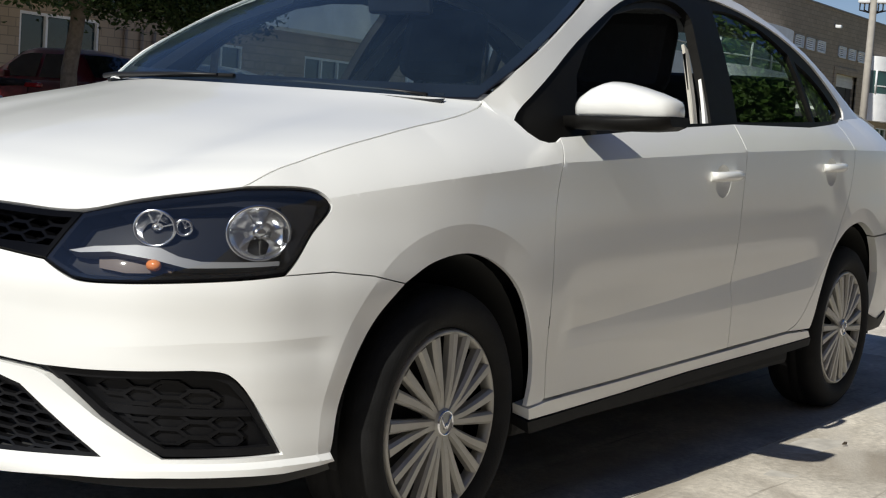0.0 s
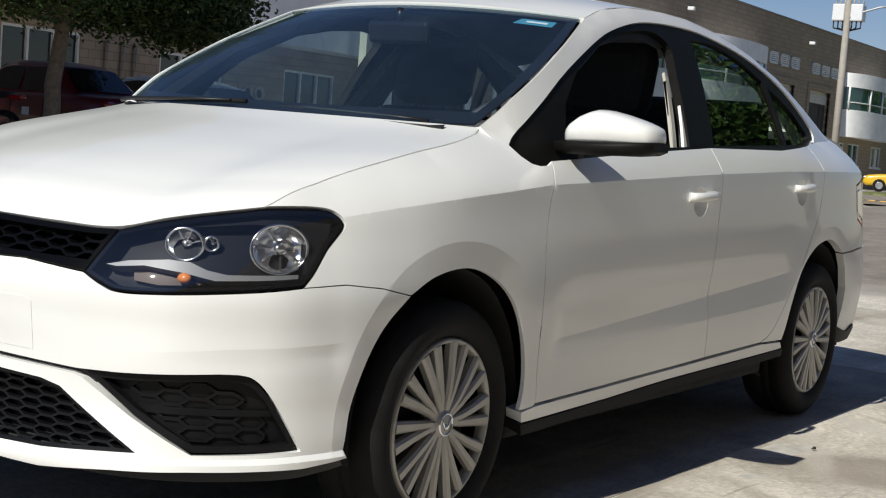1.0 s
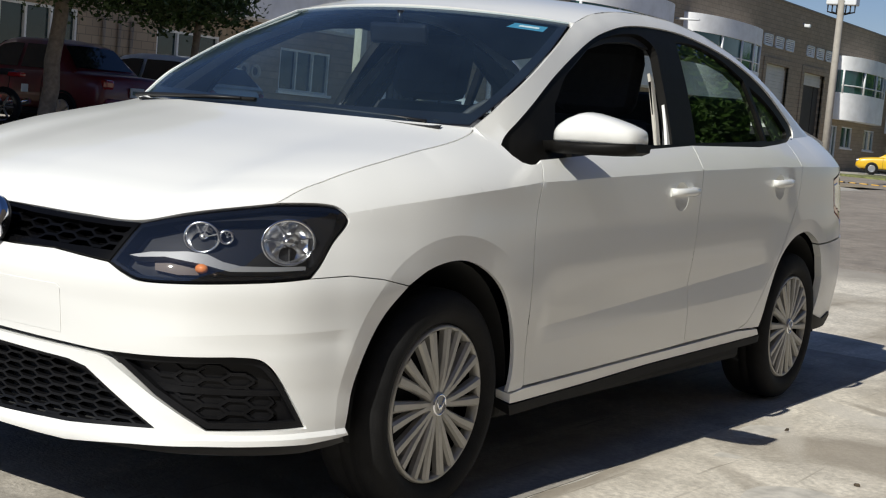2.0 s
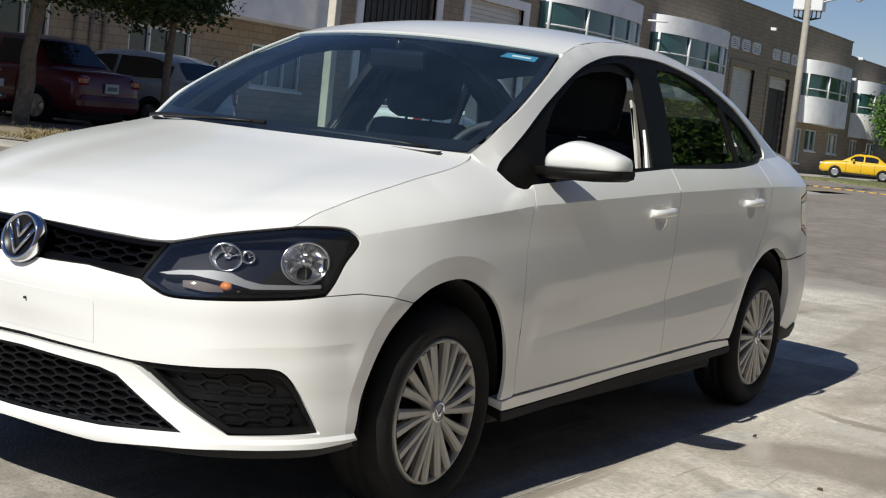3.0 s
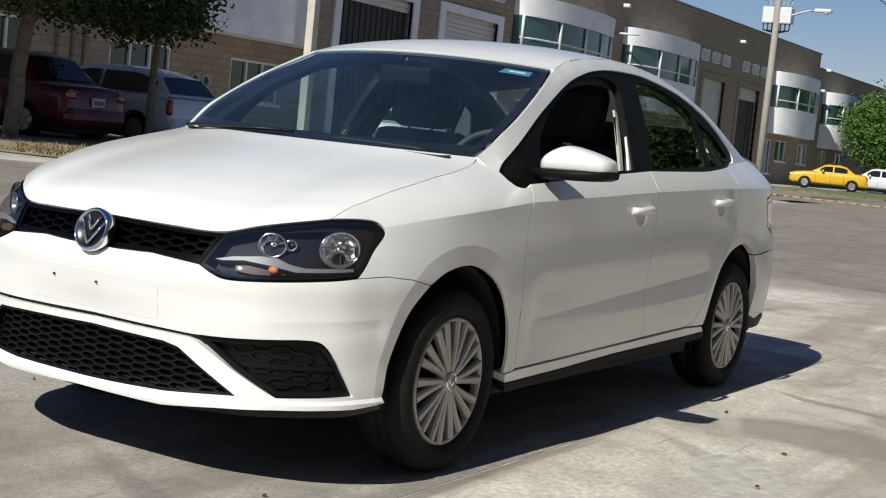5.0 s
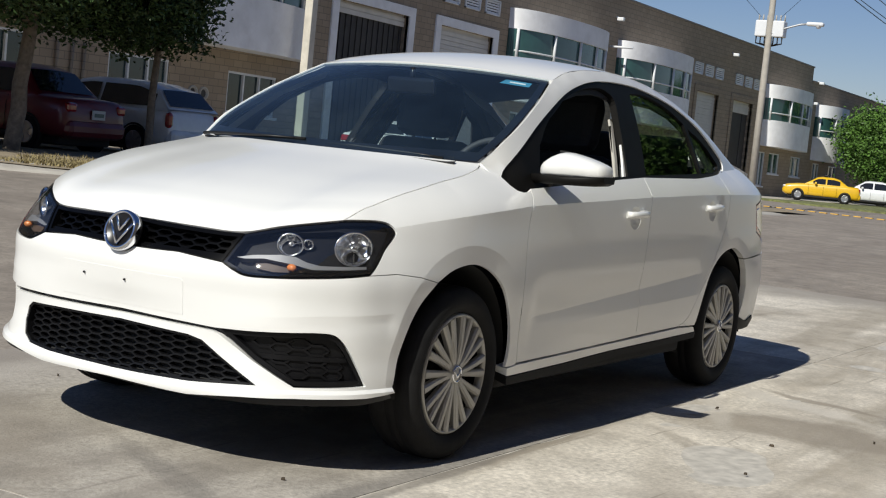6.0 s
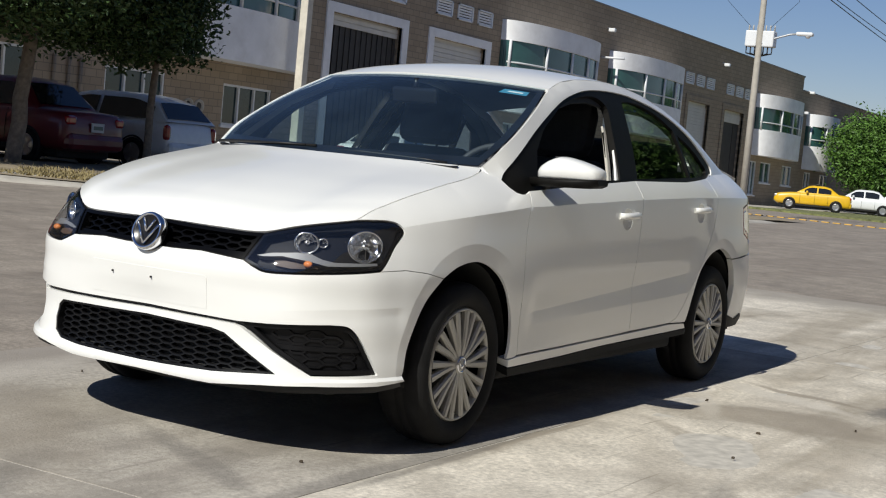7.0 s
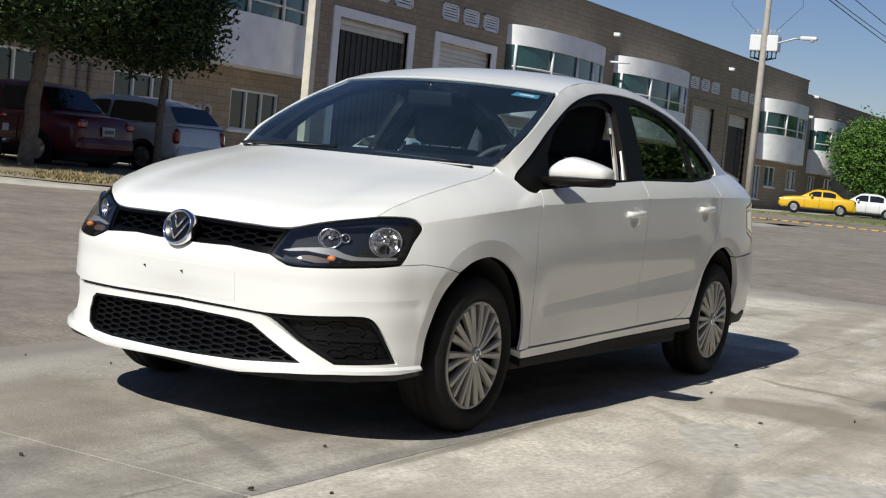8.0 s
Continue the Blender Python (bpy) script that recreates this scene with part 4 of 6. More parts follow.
# wheels
def wheel(wx, sd):
    m = Matrix.Translation((wx, 0, WHEEL_Z)) @ (Matrix.Rotation(math.pi / 2, 4, "X") if sd > 0 else Matrix.Rotation(-math.pi / 2, 4, "X"))
    # local z points outwards from the car's side
    bm = bmesh.new()
    tread = [(.205, .64), (.21, .62), (.25, .61), (.275, .622), (.2925, .645), (.2975, .665), (.298, .70), (.2945, .703), (.2945, .709), (.298, .712), (.298, .735), (.2945, .738), (.2945, .744), (.298, .747), (.2965, .775), (.289, .792), (.272, .805), (.25, .811), (.232, .808), (.216, .798), (.206, .786)]
    lathe(bm, tread, m, 72)
    tyre = part("wheel", bm, RUBBER, car, "black tyre with silver multi-spoke wheel cover")
    bm = bmesh.new()
    lathe(bm, [(.206, .65), (.2, .68), (.19, .72), (.17, .745), (.0, .745)], m, 48)
    part("steel_rim", bm, UNDER, tyre)
    bm = bmesh.new()
    lathe(bm, [(.2085, .786), (.2065, .797), (.201, .801), (.196, .797), (.192, .785), (.1935, .77)], m, 72)
    cover = part("wheel_cover", bm, COVER, tyre, "silver plastic wheel cover")
    bm = bmesh.new()
    pairs = 10
    for k in range(pairs):
        for off, w0, w1 in ((-.115, .0085, .0150), (.135, .0085, .0150)):
            # a spoke widens outwards and sweeps a little
            q = []
            for r, sw in ((.030, 0.0), (.075, .012), (.125, .03), (.198, .05)):
                a = k * 2 * math.pi / pairs + off * (.75 + .35 * (r - .03) / .17) + sw
                w = w0 + (w1 - w0) * (r - .03) / .17
                h = .803 - .10 * (r - .09) ** 2 - (.0 if r > .05 else .003)
                t = Vector((math.cos(a), math.sin(a), 0))
                n = Vector((-t.y, t.x, 0))
                q.append([t * r - n * w + Vector((0, 0, h - .007)), t * r - n * w * .55 + Vector((0, 0, h)), t * r + n * w * .55 + Vector((0, 0, h)), t * r + n * w + Vector((0, 0, h - .007)), t * r + n * w + Vector((0, 0, h - .022)), t * r - n * w + Vector((0, 0, h - .022))])
            vv = [[bm.verts.new(m @ p) for p in ring] for ring in q]
            for A, C in zip(vv, vv[1:]):
                for j in range(6):
                    bm.faces.new((A[j], A[(j + 1) % 6], C[(j + 1) % 6], C[j]))
    part("spoke", bm, COVER, cover)
    bm = bmesh.new()
    lathe(bm, [(0, .806), (.026, .806), (.031, .803), (.034, .798), (.05, .794), (.052, .775)], m, 40)
    hub = part("hub", bm, COVER, cover)
    bm = bmesh.new()
    lathe(bm, [(.0235, .805), (.025, .8085), (.028, .8085), (.0295, .805)], m, 32)
    for a, b in (((-.018, .016), (-.004, -.014)), ((-.004, -.014), (0, 0)), ((0, 0), (.004, -.014)), ((.004, -.014), (.018, .016))):
        tube(bm, [m @ Vector((a[0], a[1], .807)), m @ Vector((b[0], b[1], .807))], .0025, 6)
    part("hub_badge", bm, CHROME, hub)
    # inside of the wheel space: brake drum
    bm = bmesh.new()
    lathe(bm, [(.13, .60), (.13, .735), (.0, .735)], m, 32)
    part("brake_drum", bm, UNDER, tyre)


for wx in (FRONT_WHEEL, REAR_WHEEL):
    wheel(wx, 1)
    wheel(wx, -1)

# floor pan, and unseen blocks added inside to keep light out of the gaps
bm = bmesh.new()
box(bm, (-.52, -.60, .20), (3.4, .60, .30), .02)
box(bm, (.36, -.76, .20), (2.15, .76, .30), .02)
box(bm, (-.66, -.33, .20), (-.52, .33, .62), .02)
box(bm, (-.50, -.44, .3), (.30, .44, .78), .02)
box(bm, (3.0, -.58, .3), (3.40, .58, .93), .02)
box(bm, (2.95, -.40, .17), (3.3, .40, .22), .01)
box(bm, (2.42, -.73, .70), (3.05, .73, .93), .01)
box(bm, (2.90, -.70, .32), (3.12, .70, .92), .01)
part("underbody", bm, UNDER, car)

# cabin
bm = bmesh.new()
for sd in (1, -1):
    for x0, x1, top in ((.66, 1.40, .94), (1.45, 2.4, .965)):
        bm = bmesh.new()
        box(bm, (x0, min(sd * .70, sd * .735), .3), (x1, max(sd * .70, sd * .735), top), .01)
        part("door_lining", bm, CABIN, car)
bm = bmesh.new()
box(bm, (.36, -.70, .55), (.72, .70, .93), .05)
box(bm, (.20, -.66, .90), (.62, .66, .985), .03)
box(bm, (.50, -.56, .94), (.70, -.18, 1.03), .03)
part("dashboard", bm, DASH, car, "dark plastic dashboard")
bm = bmesh.new()
tr = Matrix.Translation((.86, -.36, .93)) @ Matrix.Rotation(radians(-65), 4, "Y")
tube(bm, [tr @ Vector((.185 * math.cos(a), .185 * math.sin(a), 0)) for a in np.linspace(0, 2 * math.pi, 40, endpoint=False)], .015, 10, closed=True)
steer = part("steering_wheel", bm, DASH, car, "black steering wheel")
bm = bmesh.new()
box(bm, (-.05, -.07, -.03), (.05, .07, .02), .015, tr)
for a in (0.2, math.pi - .2, -math.pi / 2):
    tube(bm, [tr @ Vector((.05 * math.cos(a), .05 * math.sin(a), -.01)), tr @ Vector((.18 * math.cos(a), .18 * math.sin(a), 0))], .014, 8)
part("steering_hub", bm, DASH, steer)


def seat(x, y, wide=.27):
    bm = bmesh.new()
    box(bm, (x - .25, y - wide, .38), (x + .25, y + wide, .56), .06)
    st = part("front_seat", bm, CABIN, car, "dark fabric seat with headrest")
    bm = bmesh.new()
    box(bm, (-.07, -wide * .92, 0), (.07, wide * .92, .60), .06, Matrix.Translation((x + .24, y, .50)) @ Matrix.Rotation(radians(18), 4, "Y"))
    part("backrest", bm, CABIN, st)
    bm = bmesh.new()
    box(bm, (-.06, -.16, .60), (.06, .16, .86), .055, Matrix.Translation((x + .24, y, .50)) @ Matrix.Rotation(radians(14), 4, "Y"))
    part("headrest", bm, CABIN, st)
    for o in (-.06, .06):
        bm = bmesh.new()
        tube(bm, [(x + .24 + .14, y + o, 1.05), (x + .24 + .16, y + o, 1.16)], .006, 8)
        part("headrest_post", bm, CHROME, st)


seat(1.13, -.36)
seat(1.13, .36)
bm = bmesh.new()
box(bm, (2.05, -.64, .38), (2.55, .64, .58), .06)
box(bm, (-.08, -.62, 0), (.08, .62, .58), .06, Matrix.Translation((2.55, 0, .5)) @ Matrix.Rotation(radians(22), 4, "Y"))
for y in (-.36, 0, .36):
    box(bm, (2.58, y - .15, 1.0), (2.68, y + .15, 1.20), .04)
box(bm, (2.66, -.60, .95), (3.0, .60, 1.06), .02)
box(bm, (2.9, -.50, .95), (3.12, .50, 1.095), .02)
part("rear_bench", bm, CABIN, car)
bm = bmesh.new()
box(bm, (-.012, -.115, -.035), (.012, .115, .035), .012, Matrix.Translation((.80, 0, 1.285)) @ Matrix.Rotation(radians(-12), 4, "Y"))
tube(bm, [(.80, 0, 1.31), (.80, 0, 1.36)], .012, 8)
part("rear_view_mirror", bm, GLOSSBLACK, car)
# inner linings and pillar trims
def lining(off):
    return lambda x, z: side_glass_plane(x, z) + np.array([0, off, 0])


INNER_HOLES = [[(.60, .975), (.69, 1.10), (.80, 1.185), (1.011, 1.282), (1.169, 1.315), (1.324, 1.33), (1.52, 1.315), (1.49, 1.2), (1.385, .985)], [(1.62, .995), (1.70, 1.2), (1.73, 1.325), (1.897, 1.325), (2.138, 1.28), (2.40, 1.17), (2.5, 1.04)]]
for sd in (1, -1):
    panel("cabin_lining", [(.33, .93), (.36, 1.03), (.70, 1.20), (.96, 1.32), (1.3, 1.375), (1.6, 1.385), (2.0, 1.36), (2.5, 1.24), (2.9, 1.10), (2.9, .93)], lining(.03), DASH, car, holes=INNER_HOLES, th=.01, gap=0, side=sd, step=.06)
    panel("pillar_trim", [(1.322, .96), (1.347, .96), (1.445, 1.22), (1.43, 1.235)] if sd > 0 else [(1.375, .96), (1.455, .96), (1.635, 1.31), (1.60, 1.32)], lining(.034), CABINTRIM, car, th=.01, gap=0, side=sd, label="pale beige pillar trim")
    if sd > 0:
        panel("door_pillar", [(1.362, .96), (1.394, .96), (1.505, 1.235), (1.492, 1.27)], lining(.016), PAINT, car, th=.01, gap=0, side=sd)
    panel("pillar_trim", [(.36, 1.0), (.44, 1.0), (.74, 1.2), (.98, 1.295), (.98, 1.33), (.69, 1.205)], lining(.045), CABINTRIM if sd < 0 else DASH, car, th=0, gap=0, side=sd)
panel("headlining", SQUARE, coons(line3([(.90, 0, 1.36), (1.55, 0, 1.435), (2.5, 0, 1.35)]), line3([np.array(roof_edge(0)) + (0, .02, -.025), np.array(roof_edge(.5)) + (0, .02, -.025), np.array(roof_edge(1)) + (0, .02, -.025)]),
      arc((.90, 0, 1.36), np.array(roof_edge(0)) + (0, .02, -.025)), arc((2.5, 0, 1.35), np.array(roof_edge(1)) + (0, .02, -.025))), DASH, car, step=.15, th=0, gap=0)


# ---- ground ----
def gz(x, y=14.0):
    """The street falls gently towards +x and rises a little towards the verge."""
    q = max(0.0, x - 10.0)
    rise = min(1.0, max(0.0, (y - 3.0) / 8.0)) * min(1.0, max(0.0, (34.0 - x) / 14.0))
    return -0.0085 * q * min(1.0, q / 8.0) ** 0.5 + 0.15 * rise * rise * (3 - 2 * rise)


def masked(name, light, dark, joint_scale, bump=0.3, stain=(0.2, 0.18, 0.155), streak=0.0):
    """Weathered paving: broad stains, fine grain, drawn-out tyre smears along x."""
    m = mat(name, light, 0.8, spread=0.22, scale=46, bump=bump, bscale=90, dirt=stain, dirt_amount=0.9, dirt_scale=1.3, spec=0.2)
    nt = m.node_tree
    b = nt.nodes["Principled BSDF"]
    src = b.inputs["Base Color"].links[0].from_socket
    geo = nt.nodes.new("ShaderNodeNewGeometry")
    mp = nt.nodes.new("ShaderNodeMapping")
    mp.inputs["Scale"].default_value = (0.22, 1.5, 1.0)
    mp.inputs["Rotation"].default_value = (0, 0, 0.35)
    nt.links.new(geo.outputs["Position"], mp.inputs["Vector"])
    n = nt.nodes.new("ShaderNodeTexNoise")
    n.inputs["Scale"].default_value = joint_scale
    n.inputs["Detail"].default_value = 7
    n.inputs["Roughness"].default_value = 0.6
    n.inputs["Distortion"].default_value = 0.4
    nt.links.new(mp.outputs["Vector"], n.inputs["Vector"])
    r = nt.nodes.new("ShaderNodeMapRange")
    r.inputs["From Min"].default_value = 0.46
    r.inputs["From Max"].default_value = 0.60
    r.inputs["To Max"].default_value = 0.8
    nt.links.new(n.outputs["Fac"], r.inputs["Value"])
    mx = nt.nodes.new("ShaderNodeMix")
    mx.data_type = "RGBA"
    mx.inputs["B"].default_value = (*dark, 1)
    nt.links.new(src, mx.inputs["A"])
    nt.links.new(r.outputs["Result"], mx.inputs["Factor"])
    last = mx.outputs["Result"]
    # mottling over several scales
    n = nt.nodes.new("ShaderNodeTexNoise")
    n.inputs["Scale"].default_value = 3.2
    n.inputs["Detail"].default_value = 12
    n.inputs["Roughness"].default_value = 0.74
    n.inputs["Distortion"].default_value = 0.3
    nt.links.new(geo.outputs["Position"], n.inputs["Vector"])
    r = nt.nodes.new("ShaderNodeMapRange")
    r.inputs["From Min"].default_value = 0.32
    r.inputs["From Max"].default_value = 0.66
    r.inputs["To Min"].default_value = 0.72
    r.inputs["To Max"].default_value = 1.14
    nt.links.new(n.outputs["Fac"], r.inputs["Value"])
    mul = nt.nodes.new("ShaderNodeMix")
    mul.data_type, mul.blend_type = "RGBA", "MULTIPLY"
    mul.inputs["Factor"].default_value = 1.0
    nt.links.new(last, mul.inputs["A"])
    nt.links.new(r.outputs["Result"], mul.inputs["B"])
    last = mul.outputs["Result"]
    # long dark scuffs in two directions
    for turn, low in ((0.9, 0.66), (-0.5, 0.68)):
        mp = nt.nodes.new("ShaderNodeMapping")
        mp.inputs["Scale"].default_value = (0.5, 16.0, 1.0)
        mp.inputs["Rotation"].default_value = (0, 0, turn)
        nt.links.new(geo.outputs["Position"], mp.inputs["Vector"])
        n = nt.nodes.new("ShaderNodeTexNoise")
        n.inputs["Scale"].default_value = 1.6
        n.inputs["Detail"].default_value = 4
        nt.links.new(mp.outputs["Vector"], n.inputs["Vector"])
        r = nt.nodes.new("ShaderNodeMapRange")
        r.inputs["From Min"].default_value = low
        r.inputs["From Max"].default_value = low + 0.06
        r.inputs["To Max"].default_value = 0.6
        nt.links.new(n.outputs["Fac"], r.inputs["Value"])
        sc = nt.nodes.new("ShaderNodeMix")
        sc.data_type = "RGBA"
        sc.inputs["B"].default_value = (*[c * 0.6 for c in dark], 1)
        nt.links.new(last, sc.inputs["A"])
        nt.links.new(r.outputs["Result"], sc.inputs["Factor"])
        last = sc.outputs["Result"]
    nt.links.new(last, b.inputs["Base Color"])
    return m


def stain(m, spots, seed=0.0):
    """Spilt and trodden stains with frayed outlines: (x, y, turn, half length, half width, softness, colour, strength)."""
    nt = m.node_tree
    b = nt.nodes["Principled BSDF"]
    src = b.inputs["Base Color"].links[0].from_socket
    geo = nt.nodes.new("ShaderNodeNewGeometry")
    fray = nt.nodes.new("ShaderNodeTexNoise")
    fray.inputs["Scale"].default_value = 2.6
    fray.inputs["Detail"].default_value = 8
    fray.inputs["Roughness"].default_value = 0.68
    nt.links.new(geo.outputs["Position"], fray.inputs["Vector"])
    for x, y, turn, half, wide, soft, colour, strength in spots:
        mp = nt.nodes.new("ShaderNodeMapping")
        mp.vector_type = "TEXTURE"
        mp.inputs["Location"].default_value = (x, y, 0)
        mp.inputs["Rotation"].default_value = (0, 0, turn)
        mp.inputs["Scale"].default_value = (half, wide, 1)
        nt.links.new(geo.outputs["Position"], mp.inputs["Vector"])
        ln = nt.nodes.new("ShaderNodeVectorMath")
        ln.operation = "LENGTH"
        nt.links.new(mp.outputs["Vector"], ln.inputs[0])
        add = nt.nodes.new("ShaderNodeMath")
        add.operation = "MULTIPLY_ADD"
        add.inputs[1].default_value = 2.2
        nt.links.new(fray.outputs["Fac"], add.inputs[0])
        nt.links.new(ln.outputs["Value"], add.inputs[2])
        rg = nt.nodes.new("ShaderNodeMapRange")
        rg.interpolation_type = "SMOOTHSTEP"
        rg.inputs["From Min"].default_value = 2.1 - soft
        rg.inputs["From Max"].default_value = 2.1 + soft
        rg.inputs["To Min"].default_value = strength
        rg.inputs["To Max"].default_value = 0.0
        nt.links.new(add.outputs["Value"], rg.inputs["Value"])
        mx = nt.nodes.new("ShaderNodeMix")
        mx.data_type = "RGBA"
        mx.inputs["B"].default_value = (*colour, 1)
        nt.links.new(src, mx.inputs["A"])
        nt.links.new(rg.outputs["Result"], mx.inputs["Factor"])
        src = mx.outputs["Result"]
    nt.links.new(src, b.inputs["Base Color"])
    return m


# streaks near y -.90 and -.84 darken the slabs along their joint
BROWN, CHARCOAL, PALE = (0.27, 0.235, 0.19), (0.13, 0.122, 0.115), (0.56, 0.52, 0.46)
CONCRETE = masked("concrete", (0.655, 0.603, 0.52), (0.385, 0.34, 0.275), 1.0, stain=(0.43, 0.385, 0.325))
stain(CONCRETE, [(1.78, -1.48, -1.25, .46, .30, .40, BROWN, .8), (2.43, -1.28, 1.09, .46, .09, .4, PALE, .7), (2.62, -1.34, 1.26, .34, .045, .4, BROWN, .75), (2.75, -1.85, -.25, .42, .13, .35, CHARCOAL, .75), (2.0, -1.02, -2.7, .5, .05, .5, PALE, .5),
                 (.5, -.90, 0.02, .55, .05, .6, BROWN, .8), (-.2, -.90, .03, .6, .03, .5, CHARCOAL, .5), (.1, -1.6, .5, .9, .10, .6, BROWN, .35), (-.1, -1.85, .3, .5, .05, .5, CHARCOAL, .4), (1.1, -1.25, .9, .30, .05, .5, BROWN, .5), (5.5, -1.6, .3, 1.8, .35, .6, BROWN, .45), (8.9, -1.0, 1.57, 5.0, .9, .7, (0.31, 0.28, 0.245), .9)])
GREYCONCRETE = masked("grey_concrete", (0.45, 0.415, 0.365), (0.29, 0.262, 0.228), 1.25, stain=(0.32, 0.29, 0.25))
stain(GREYCONCRETE, [(-1.0, .35, .9, .8, .22, .6, BROWN, .6), (-.6, 1.52, .05, 7.0, .45, .7, (0.30, 0.268, 0.235), .85), (-1.9, -.3, .4, .7, .10, .6, CHARCOAL, .35), (-.6, -.84, 0.0, 1.6, .05, .6, CHARCOAL, .45), (-1.2, .9, .2, 1.4, .12, .6, PALE, .4), (-.9, -.35, 1.1, .5, .05, .5, CHARCOAL, .35)])
ROADM = masked("worn_road", (0.315, 0.275, 0.233), (0.255, 0.22, 0.187), 0.7, stain=(0.215, 0.19, 0.165))
EARTH = mat("dry_earth", (0.27, 0.22, 0.15), 0.95, spread=0.25, scale=3.0, bump=0.4, bscale=30)
KERBM = mat("kerb_concrete", (0.44, 0.41, 0.36), 0.8, spread=0.12, scale=5, bump=0.2, dirt=(0.25, 0.22, 0.18))
YELLOW = mat("yellow_marking", (0.62, 0.36, 0.07), 0.7, spread=0.2, scale=4)
GRASS = mat("dry_grass", (0.26, 0.21, 0.10), 0.9, spread=0.45, scale=14)
GREENGRASS = mat("green_grass", (0.15, 0.16, 0.06), 0.9, spread=0.45, scale=9)
JOINT = mat("joint_sealant", (0.50, 0.47, 0.42), 0.85, spread=0.2, scale=20)
LEAF = mat("tree_leaf", (0.042, 0.078, 0.022), 0.5, spread=0.45, scale=2.5, spec=0.35)
LEAFBRIGHT = mat("ficus_leaf", (0.085, 0.17, 0.03), 0.5, spread=0.5, scale=2.0, spec=0.35)
BARK = mat("bark", (0.20, 0.165, 0.125), 0.9, spread=0.3, scale=14, bump=0.6, bscale=40)


def sheet(name, xs, ys, z, material, label, category, parent=None):
    bm = bmesh.new()
    g = [[bm.verts.new((x, y, gz(x, y) + z)) for y in ys] for x in xs]
    for i in range(len(xs) - 1):
        for j in range(len(ys) - 1):
            f = bm.faces.new((g[i][j], g[i + 1][j], g[i + 1][j + 1], g[i][j + 1]))
            f.smooth = True
    ob = part(name, bm, material, parent)
    return tagged(ob, label, category, kind="structure") if not parent else ob


far = [-1500, -400, -120, -60, -30] + [float(v) for v in np.arange(-20, 120, 5)] + [150, 250, 500, 1500]
sheet("ground", far, [-1500, -300, -80, -40, -20, -10, 0, 8, 16, 24, 40, 90, 300, 1500], -0.12, EARTH, "dry earth ground reaching to the horizon", "ground")
sheet("road", [float(v) for v in np.arange(-60, 62, 2)], [-3.2, 0, 3, 5, 6, 7, 8, 9, 10, 11, 14, 18.6], -0.012, ROADM, "worn grey road surface beside the driveway", "road")
# unseen dark ground added south of the driveway to darken the sedan's side
ASPHALT = mat("dark_asphalt", (0.06, 0.058, 0.055), 0.85, spread=0.25, scale=30, bump=0.3, bscale=120, spec=0.25, dirt=(0.10, 0.09, 0.08), dirt_amount=0.5)
sheet("street", [float(v) for v in np.arange(-60, 62, 2)], [-40, -16, -7, -3.2], -0.012, ASPHALT, "unseen dark asphalt added in front of the driveway to darken reflections", "road")
sheet("pavement", [float(v) for v in np.arange(-20, 96, 4)], [18.6, 20, 24], 0.0, KERBM, "pale concrete pavement along the building", "pavement")

# kerb: bent to fit the camera's view, then run on along the street
KERB_Y = [18.6, 13.1, 11.8, 10.3, 9.75, 9.45, 9.3]
KERB_X = [3.4, 6.5, 7.2, 8.0, 8.7, 10.0, 13.0]


def kerb_x(y):
    """The kerb's road edge at a given y."""
    return float(np.interp(y, KERB_Y[::-1], KERB_X[::-1]))


line = [Vector((x, y, 0)) for x, y in zip(KERB_X, KERB_Y)] + [Vector((x, 9.3, 0)) for x in (16.0, 20.0, 24.0, 28.0, 32.0, 36.0)]
bm = bmesh.new()
prof = [(0, -.1), (.02, -.005), (.25, .03), (.9, .05), (1.15, .065), (1.2, -.1)]
rings = []
for k, p in enumerate(line):
    d = (line[min(k + 1, len(line) - 1)] - line[max(k - 1, 0)]).normalized()
    n = Vector((-d.y, d.x, 0))
    rings.append([bm.verts.new((p.x + n.x * o, p.y + n.y * o, gz(p.x + n.x * o, p.y + n.y * o) + z)) for o, z in prof])
for A, C in zip(rings, rings[1:]):
    for k in range(len(prof) - 1):
        bm.faces.new((A[k], A[k + 1], C[k + 1], C[k])).smooth = True
tagged(part("kerb", bm, KERBM), "worn pale concrete kerb beside dry grass", "kerb", kind="structure")
bm = bmesh.new()
rows = [[bm.verts.new((x, y, gz(x, y) + .05)) for x in [kerb_x(y) + .6 + (40 - kerb_x(y)) * u for u in np.linspace(0, 1, 22) ** 1.5]] for y in (9.9, 10.3, 10.8, 11.8, 13.1, 15, 17, 18.6)]
for A, C in zip(rows, rows[1:]):
    for k in range(21):
        bm.faces.new((A[k], A[k + 1], C[k + 1], C[k])).smooth = True
tagged(part("verge", bm, EARTH), "bare earth verge under the trees", "ground", kind="structure")

# far side of the cross street: kerb, yellow markers and verge
A0, A1 = Vector((44.4, 18.5, 0)), Vector((44.4, -30.0, 0))
along = (A1 - A0).normalized()
off = Vector((-along.y, along.x, 0))
bm = bmesh.new()
rings = []
for k in range(30):
    p = A0 + (A1 - A0) * k / 29
    rings.append([bm.verts.new((*(p + off * o).xy, gz((p + off * o).x) + z)) for o, z in ((14.4, -.1), (14.42, .07), (14.7, .09), (18.0, .06), (28.0, .05), (60.0, .03))])
for A, C in zip(rings, rings[1:]):
    for k in range(5):
        bm.faces.new((A[k], A[k + 1], C[k + 1], C[k]))
tagged(part("verge_far", bm, GREENGRASS), "green grass verge with a low kerb", "verge", kind="structure")
